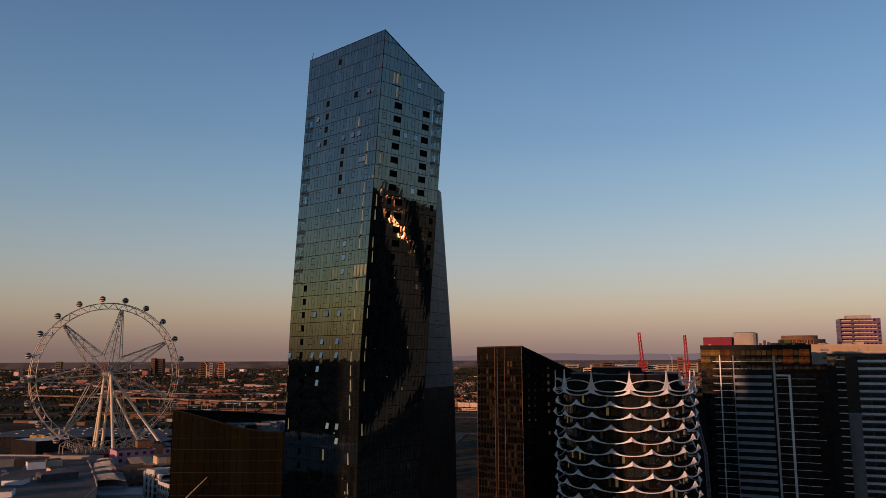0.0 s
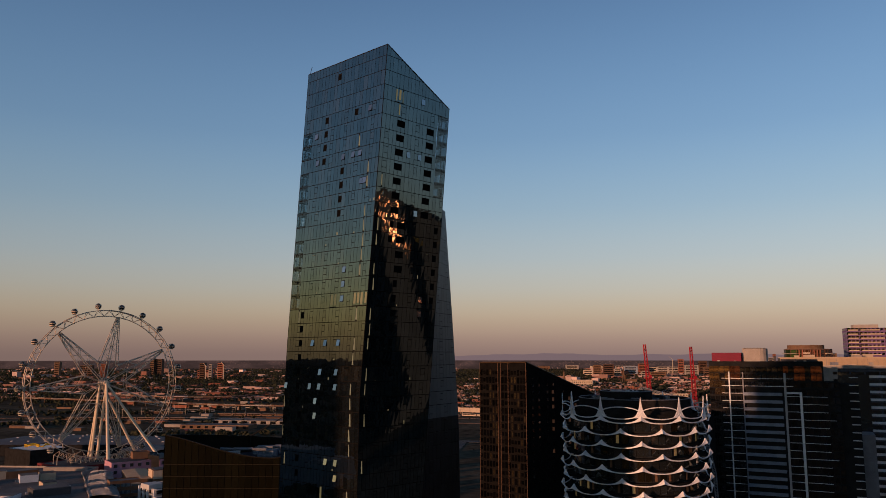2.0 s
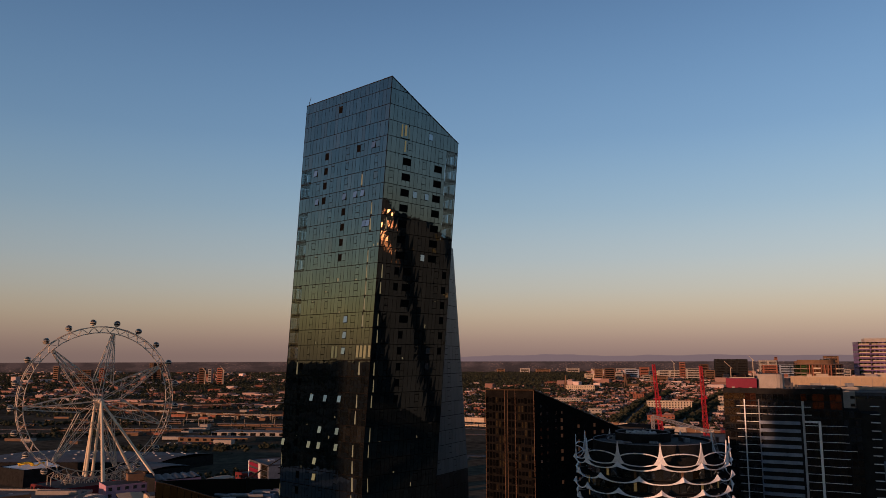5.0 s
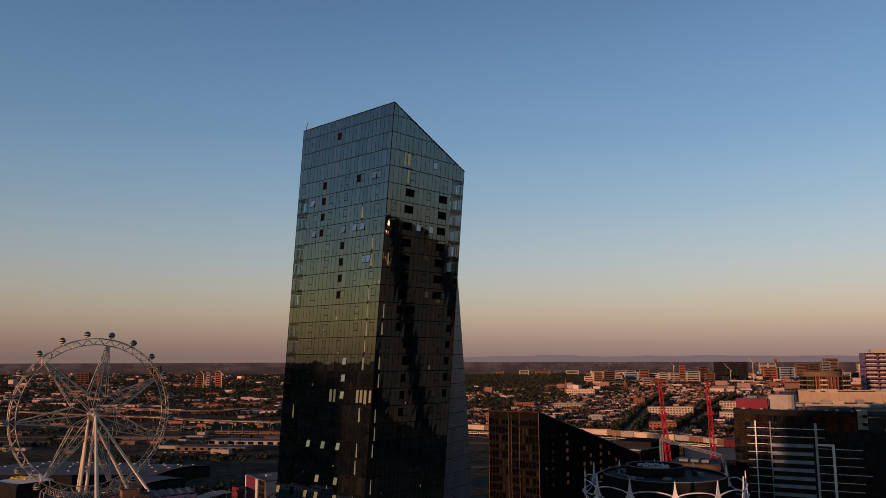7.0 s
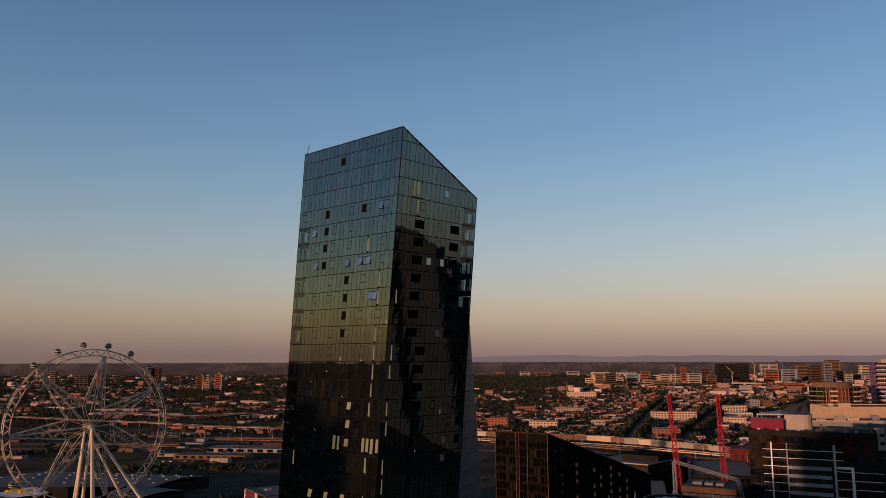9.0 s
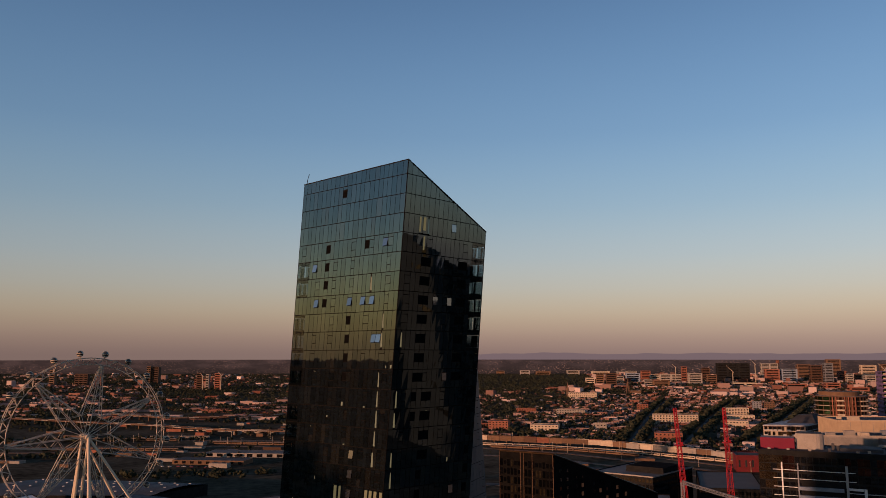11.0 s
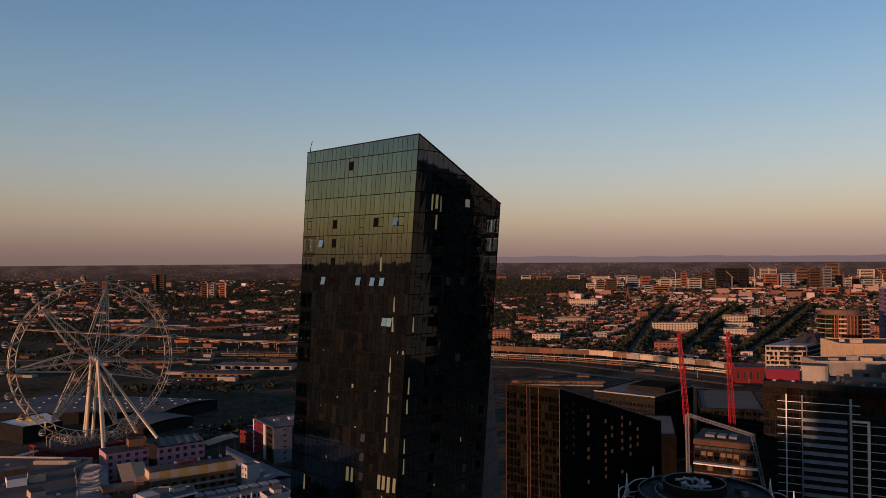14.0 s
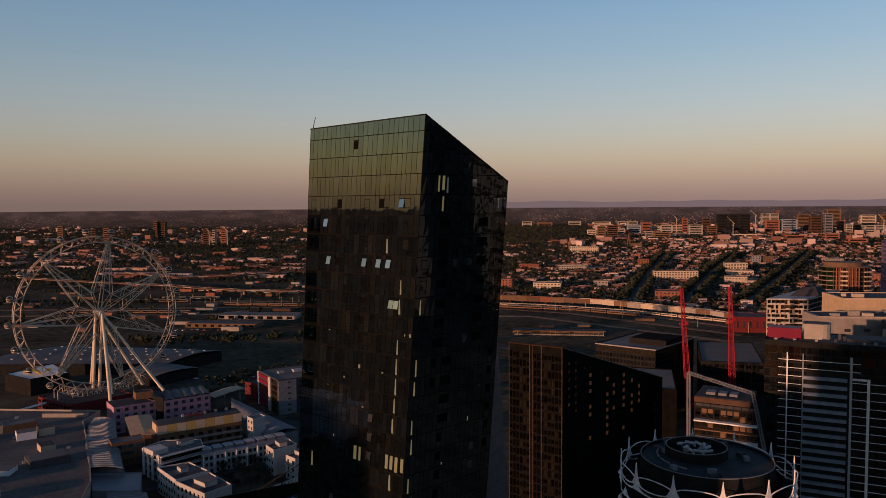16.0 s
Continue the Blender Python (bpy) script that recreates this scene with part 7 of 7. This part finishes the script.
    # belts by the railway yards
    for (ax, ay), (bx, by), c in (((-330, 800), (-150, 830), 60), ((-420, 1440), (-120, 1330), 90), ((-700, 1100), (-330, 1130), 120), ((-300, 800), (-120, 806), 34), ((-560, 900), (-400, 960), 60)):
        for i in range(c):
            t = rnd.random()
            tree(ax + (bx - ax) * t + rnd.uniform(-12, 12), ay + (by - ay) * t + rnd.uniform(-14, 14), rnd.uniform(2.6, 4.8), 4)
    # planting round the halls by the wheel
    for k in range(70):
        t = rnd.random()
        tree(-192 + 60 * t + rnd.uniform(-12, 14), 600 + 70 * t + rnd.uniform(-26, 30), rnd.uniform(1.8, 3.2), 4)
    # scrub over the railway yards
    for k in range(170):
        x = rnd.uniform(-560, 380)
        y = rnd.uniform(640, 1120)
        if y > viaduct_y(x) - 20 or noise.noise((x * 0.012, y * 0.006, 9.0)) < 0.0:
            continue
        tree(x, y, rnd.uniform(0.8, 1.8), 3)
    woods = bulk("suburb_trees", tv, tf, [M["far_leaf"]])
    stuff(woods, "dark green street and garden trees among the houses", "trees")


make_suburb()


# ---- roads and railway ----
for k, (p, q) in enumerate(AVENUES):
    steps = [tuple(Vector(p).lerp(Vector(q), i / 8)) for i in range(9)]
    ribbon("road", "straight asphalt avenue between rows of trees", "road", steps, 9, 0.25, "asphalt")


def make_viaduct(name, pts, width, z, label, pier_step=16, lit="concrete", side=2.2):
    ob = thing(name, label, "bridge", (*pts[0], 0))
    P = [Vector(p) for p in pts]
    rnd = random.Random(name)
    for i in range(len(P) - 1):
        a, b = P[i], P[i + 1]
        d = b - a
        m = (a + b) / 2
        ang = math.degrees(math.atan2(d.y, d.x))
        wpart(Shape().box((m.x, m.y, z - 0.6), (d.length + 0.5, width, 1.2), ang), "deck", M["darkbrown"], ob)
        n = Vector((-d.y, d.x)).normalized() * width / 2
        cuts = max(2, int(d.length / 17))
        for sgn in (-1, 1):
            for k in range(cuts):
                q = a.lerp(b, (k + 0.5) / cuts)
                # paler panels mixed in stand in for sunlit stretches of wall
                pick = rnd.choice((lit, "brown", "brown", "brick", "darkbrown") if lit == "cream" and q.x < 200 else (lit, lit, "concrete", "brown") if lit == "cream" else (lit, "brown", "concrete"))
                low = z - 0.6 if lit != "cream" else 2.6 + rnd.uniform(-0.6, 0.6)
                wpart(Shape().box((q.x + n.x * sgn, q.y + n.y * sgn, (low + z - 0.6 + side) / 2), (d.length / cuts - 0.6, 0.4, z - 0.6 + side - low), ang), "side_wall", M[pick], ob)
        for k in range(int(d.length / pier_step)):
            q = a.lerp(b, (k + 0.5) * pier_step / d.length)
            wpart(Shape().box((q.x, q.y, (z - 1.2) / 2), (1.2, width * 0.6, z - 1.2), ang), "pier", M["brown"], ob)
    return ob


make_viaduct("rail_viaduct", [(-150, 1192), (-60, 1168), (61, 1112), (125, 1083), (205, 1050), (259, 995), (312, 942), (341, 882), (430, 800)], 8, 7.5, "long railway viaduct of brown and cream panels on piers", 18, "cream", 2.0)
make_viaduct("road_bridge", [(-770, 1420), (-600, 1340), (-456, 1280), (-386, 1233), (-325, 1206), (-225, 1184), (-120, 1200)], 13, 7.5, "elevated concrete freeway on piers", 26, "darkbrown", 1.2)
make_viaduct("road_bridge", [(-640, 1520), (-490, 1420), (-390, 1442), (-296, 1520), (-150, 1560)], 11, 8, "curving elevated concrete ramp", 28, "darkbrown", 1.2)


def make_train(pts, cars, label, gap=21.5, z=0.4, body="cream"):
    P = [Vector(p) for p in pts]
    L = [(P[i + 1] - P[i]).length for i in range(len(P) - 1)]

    def at(s):
        for i, l in enumerate(L):
            if s <= l:
                return P[i].lerp(P[i + 1], s / l), P[i + 1] - P[i]
            s -= l
        return P[-1], P[-1] - P[-2]
    for c in range(cars):
        q, d = at(c * gap + 10)
        ang = math.degrees(math.atan2(d.y, d.x))
        ob = thing("railway_carriage", label, "train", (q.x, q.y, z), "carriages")
        Shape().box((0, 0, 2.2), (gap - 1.2, 2.9, 2.9), ang).part("body", M[body], ob)
        Shape().box((0, 0, 3.85), (gap - 1.6, 2.4, 0.35), ang).part("roof", M["roof_flat"], ob)
        Shape().box((0, 0, 0.4), (gap - 4, 2.2, 0.7), ang).part("underframe", M["black"], ob)
        Shape().box((0, 0, 2.55), (gap - 3, 2.96, 0.9), ang).part("window_band", M["dark_glass"], ob)


make_train([(30, 1074), (120, 1042), (225, 982), (275, 935), (325, 890)], 16, "pale suburban railway carriage standing in the yard")
make_train([(-430, 1265), (-316, 1236), (-180, 1160)], 9, "pale railway carriage in the yard below the freeway", body="concrete")
make_train([(-310, 1080), (-120, 1050)], 8, "brown goods wagon on a long siding", body="brown")
make_train([(60, 1040), (160, 1002), (235, 945)], 9, "brown goods wagon on a siding", body="brown")
for k, pts in enumerate((((-700, 1120), (-300, 1130), (60, 1085), (160, 1035), (262, 930), (420, 740)), ((-700, 1040), (-300, 1060), (40, 1045), (150, 985), (300, 820)), ((-600, 990), (-200, 1000), (100, 960), (280, 780)))):
    ribbon("rail_track", "rust-brown railway ballast with tracks", "track", pts, 9, 0.2, "brown")


def make_poles():
    pole = Shape().tube((0, 0, 0), (0, 0, 11), 0.26, 5, 0.16).tube((0, 0, 9.5), (2.6, 0, 9.9), 0.12, 4)
    me = pole.mesh("gantry_pole", M["cream"])
    rnd = random.Random(9)
    for k in range(70):
        t = k / 70
        x = -480 + 860 * t + rnd.uniform(-8, 8)
        y = 1130 - 300 * max(0, (x - 40) / 340) + rnd.uniform(-60, 60)
        ob = new("catenary_pole", me)
        ob.matrix_basis = pose(x, y, 0, 0, 0, rnd.uniform(0, 360))
        tagged(ob, "pale steel railway catenary pole", "pole", "catenary poles")


make_poles()
block("warehouse", "long low warehouse with a sunlit brown side", "warehouse", [(-299, 893), (-218, 884), (-214, 908), (-295, 917)], 0, 4.5, "brown", "roof_dark", (0,), 1, 9.0, (4.0, 2.6), "dark_glass", parapet=0.3)
block("loading_shed", "long grey-roofed loading shed with pale bays", "warehouse", [(-282, 955), (-186, 944), (-182, 974), (-278, 985)], 0, 4.5, "concrete", "roof_flat", (0,), 1, 12.0, (7.0, 3.4), "dark_glass", parapet=0.3)


def make_platform_shed():
    ob = thing("platform_shed", "long open platform shed with a dark roof and lit posts", "shed", (110, 830, 0))
    for x0, y0, x1, y1 in ((64, 842, 161, 830),):
        m, ang = ((x0 + x1) / 2, (y0 + y1) / 2), math.degrees(math.atan2(y1 - y0, x1 - x0))
        wpart(Shape().box((m[0], m[1] - 5, 4.9), (95, 13, 0.5), ang), "roof", M["roof_dark"], ob)
        wpart(Shape().box((m[0], m[1] - 11.6, 4.7), (95, 0.4, 0.9), ang), "fascia", M["brown"], ob)
        wpart(Shape().box((m[0], m[1], 2.3), (93, 0.4, 4.6), ang), "rear_wall", M["brown"], ob)
        for k in range(20):
            t = (k + 0.5) / 20
            wpart(Shape().box((x0 + (x1 - x0) * t - 1.4, y0 + (y1 - y0) * t - 11.0, 2.3), (0.4, 0.4, 4.6), ang), "post", M["concrete"], ob)
        wpart(Shape().box((m[0], m[1] - 6, 0.6), (93, 9, 1.2), ang), "platform", M["concrete"], ob)


make_platform_shed()
block("brick_hall", "red brick hall with tall arched windows", "building", [(299, 838), (331, 832), (340, 860), (306, 866)], 0, 16, "dull_red", "roof_dark", (0,), 1, 6.0, (1.8, 7.0))
block("school_building", "long cream rendered building with many windows", "building", [(362, 1378), (437, 1369), (441, 1392), (366, 1401)], 0, 16, "cream", "roof_mix", (0, 3), 4, 5.0, (2.2, 2.0))
block("apartment_block", "cream stepped apartment block with balconies", "building", [(552, 1555), (594, 1545), (600, 1572), (558, 1582)], 0, 15, "cream", "roof_flat", (0, 3), 5, 5.0, (3.2, 1.6))
for x, y, w, d, h, wall in ((470, 1330, 34, 20, 10, "cream"), (150, 1640, 40, 16, 9, "brick"), (520, 1460, 46, 18, 9, "cream"), (760, 1500, 40, 20, 12, "cream"), (690, 1320, 44, 18, 14, "brick"), (830, 1700, 30, 24, 12, "concrete"), (342, 2163, 76, 24, 16, "cream"), (225, 1584, 54, 22, 11, "concrete"),
                            (71, 1280, 31, 20, 14, "brick"), (134, 1245, 42, 22, 11, "cream"), (673, 1721, 17, 13, 18, "midgrey"), (697, 1721, 21, 16, 16, "brown"), (238, 1280, 21, 13, 10, "concrete"), (290, 1109, 36, 22, 12, "brick"), (412, 1689, 23, 15, 14, "brick")):
    z = ground_z(x, y)
    block("mixed_block", "low " + {"cream": "cream rendered", "brick": "red brick", "midgrey": "grey concrete", "concrete": "pale concrete", "brown": "brown brick"}[wall] + " block with regular windows", "building",
          [(x, y), (x + w, y - 0.25 * w), (x + w + 0.25 * d, y - 0.25 * w + d), (x + 0.25 * d, y + d)], z - 1, z + h, wall, "roof_mix", (0, 3), max(2, int(h / 3.5)), 5.0, (2.2, 1.6))


# ---- far towers ----
def far_block(x, y, w, d, h, wall, label, floors=0, glass="dark_glass", step=4.0, rz=0.0, name="apartment_tower"):
    z = ground_z(x, y) - 2
    h += 2
    ca, sa = math.cos(radians(rz)), math.sin(radians(rz))
    poly = [(x + px * ca - py * sa, y + px * sa + py * ca) for px, py in ((0, 0), (w, 0), (w, d), (0, d))]
    return block(name, label, "building", poly, z, z + h, wall, "roof_flat", (0, 3), floors, step, (0.8, max(1.4, 0.5 * h / max(1, floors))), glass, parapet=1.0)


# one housing tower: lit and shaded halves painted as two colours
far_block(-1252, 3290, 16, 26, 72, "brown", "sunlit brown public housing tower", 9, step=8)
far_block(-1232, 3300, 26, 30, 70, "darkbrown", "grey-brown public housing tower", 8, step=14)
for x, y, w, h, m in ((-926, 2910, 62, 30, "brick"), (-840, 2660, 18, 58, "darkbrown"), (-802, 2640, 10, 54, "concrete"), (-772, 2640, 18, 58, "brick"), (-1340, 3010, 20, 52, "brick"), (-1545, 3060, 20, 60, "brown"), (-1440, 3050, 50, 46, "darkbrown")):
    far_block(x, y, w, 20, h, m, {"brick": "red brick", "darkbrown": "dark brown", "concrete": "pale slim", "brown": "brown"}[m] + " housing tower rising over the trees", max(3, int(h / 7)), step=14)
for x, y, w, d, h, m in ((592, 3246, 39, 24, 24, "cream"), (580, 2969, 31, 20, 48, "brown"), (618, 2969, 41, 26, 50, "darkbrown"), (750, 3372, 30, 19, 27, "concrete"), (806, 3439, 62, 26, 38, "bluegrey"), (909, 3581, 44, 26, 47, "brick"), (778, 3020, 30, 20, 24, "concrete"),
                               (932, 3509, 42, 26, 31, "cream"), (957, 3439, 95, 26, 35, "concrete"), (796, 2969, 63, 26, 22, "brown"), (1031, 3372, 24, 16, 69, "brick"), (983, 3129, 54, 26, 46, "concrete"), (1242, 3736, 38, 26, 58, "darkbrown"), (1120, 3308, 40, 26, 36, "brown"),
                               (1209, 3439, 139, 26, 83, "black"), (1049, 2825, 81, 26, 19, "cream"), (1422, 3439, 61, 26, 56, "brick"), (1675, 4089, 85, 26, 75, "concrete"), (1494, 3439, 67, 26, 58, "bluegrey"), (1756, 4089, 14, 12, 93, "brick"), (1820, 3995, 65, 26, 71, "brown"),
                               (1591, 3372, 48, 26, 74, "darkbrown"), (1622, 3308, 33, 26, 85, "midgrey"), (1973, 3995, 69, 26, 97, "brown"), (1712, 3372, 26, 21, 50, "brick"), (1681, 3246, 26, 21, 41, "concrete"), (1750, 3308, 25, 20, 39, "darkbrown"), (2008, 3736, 70, 26, 71, "cream"),
                               (1694, 3129, 78, 26, 39, "concrete"), (2020, 3581, 90, 26, 76, "brown"), (1339, 2736, 48, 26, 22, "brick"), (1198, 2736, 69, 26, 18, "brick"), (1297, 2501, 59, 26, 16, "brick")):
    far_block(x, y, w, d, h, m, "distant " + {"brown": "brown", "darkbrown": "dark brown", "cream": "cream", "brick": "red brick", "black": "dark glass", "bluegrey": "blue-grey", "midgrey": "grey", "concrete": "concrete"}[m] + " city block", max(2, int(h / 6.5)), step=36, rz=-10, name="city_block")
for x, y, w, h, m in ((470, 4750, 60, 26, "concrete"), (560, 4700, 90, 22, "brown"), (760, 4780, 80, 26, "concrete"), (900, 4720, 110, 22, "cream"), (1050, 4700, 120, 24, "concrete"), (330, 4800, 50, 22, "brown"), (1700, 4550, 90, 30, "brown"), (1950, 4500, 60, 34, "concrete"), (2200, 4400, 80, 30, "brick")):
    far_block(x, y, w, 24, h, m, "faint low block beyond the woods", 3, step=60, rz=-10, name="city_block")


def spire(x, y, h, label, mtl):
    z = ground_z(x, y)
    ob = thing("church", label, "church", (x, y, z))
    Shape().box((0, 0, h * 0.25), (h * 0.16, h * 0.16, h * 0.5)).part("belfry", M[mtl], ob)
    Shape().tube((0, 0, h * 0.5), (0, 0, h), h * 0.085, 8, 0.1).part("spire", M[mtl], ob)
    Shape().box((h * 0.45, h * 0.1, h * 0.12), (h * 0.7, h * 0.3, h * 0.24)).part("nave", M[mtl], ob)


spire(350, 2215, 44, "brown brick church with a tall pointed spire", "brown")
spire(562, 2390, 50, "stone church with a pointed tower", "brown")


def site_crane(x, y, h, lean, mtl="cream"):
    h *= 0.8
    z = ground_z(x, y)
    ob = thing("tower_crane", "pale distant construction crane", "crane", (x, y, z), "distant cranes")
    Shape().tube((0, 0, 0), (0, 0, h), 1.6, 4).part("mast", M[mtl], ob)
    Shape().tube((-lean * 0.25, 0, h - 2), (lean, 0, h + abs(lean) * 1.1), 1.3, 4, 0.7).part("jib", M[mtl], ob)


site_crane(1294, 3230, 100, -20)
site_crane(1200, 3230, 60, -26)
site_crane(1640, 2900, 80, -22)
site_crane(1690, 2870, 76, 20, "crane_red")
site_crane(985, 3300, 84, -14)
site_crane(-806, 2620, 62, -10)
site_crane(-742, 2610, 66, -10)


# ---- sheds, depots and stacks across the yards ----
rnd_yard = random.Random(41)
for k in range(76):
    if k % 6 == 5:
        continue
    x = rnd_yard.uniform(-620, -130) if k < 66 else rnd_yard.uniform(40, 420)
    y = rnd_yard.uniform(860, 1420) if k < 66 else rnd_yard.uniform(880, 1000) - 0.3 * x
    w, d, h = rnd_yard.uniform(6, 28), rnd_yard.uniform(6, 12), rnd_yard.uniform(2.4, 4.6)
    wall = rnd_yard.choice(("brown", "darkbrown", "brick", "concrete", "concrete" if k < 66 else "brown"))
    word = {"cream": "cream", "brown": "brown", "darkbrown": "dark brown", "brick": "red brick", "concrete": "pale concrete", "midgrey": "grey"}[wall]
    block("depot_shed", "long low " + word + " shed beside the railway tracks", "shed", [(x, y), (x + w, y - 0.12 * w), (x + w + 2, y - 0.12 * w + d), (x + 2, y + d)], 0, h, wall, rnd_yard.choice(("roof_dark", "roof_dark", "roof_flat")), parapet=0.2)
make_train([(-520, 1120), (-160, 1110)], 7, "brown suburban railway carriage in the yard", body="brown")
make_train([(-500, 1010), (-260, 1000)], 8, "brown goods wagon on a siding", body="brown")
make_train([(-420, 1150), (-200, 1148)], 4, "pale concrete-grey railway carriage in the yard", body="concrete")
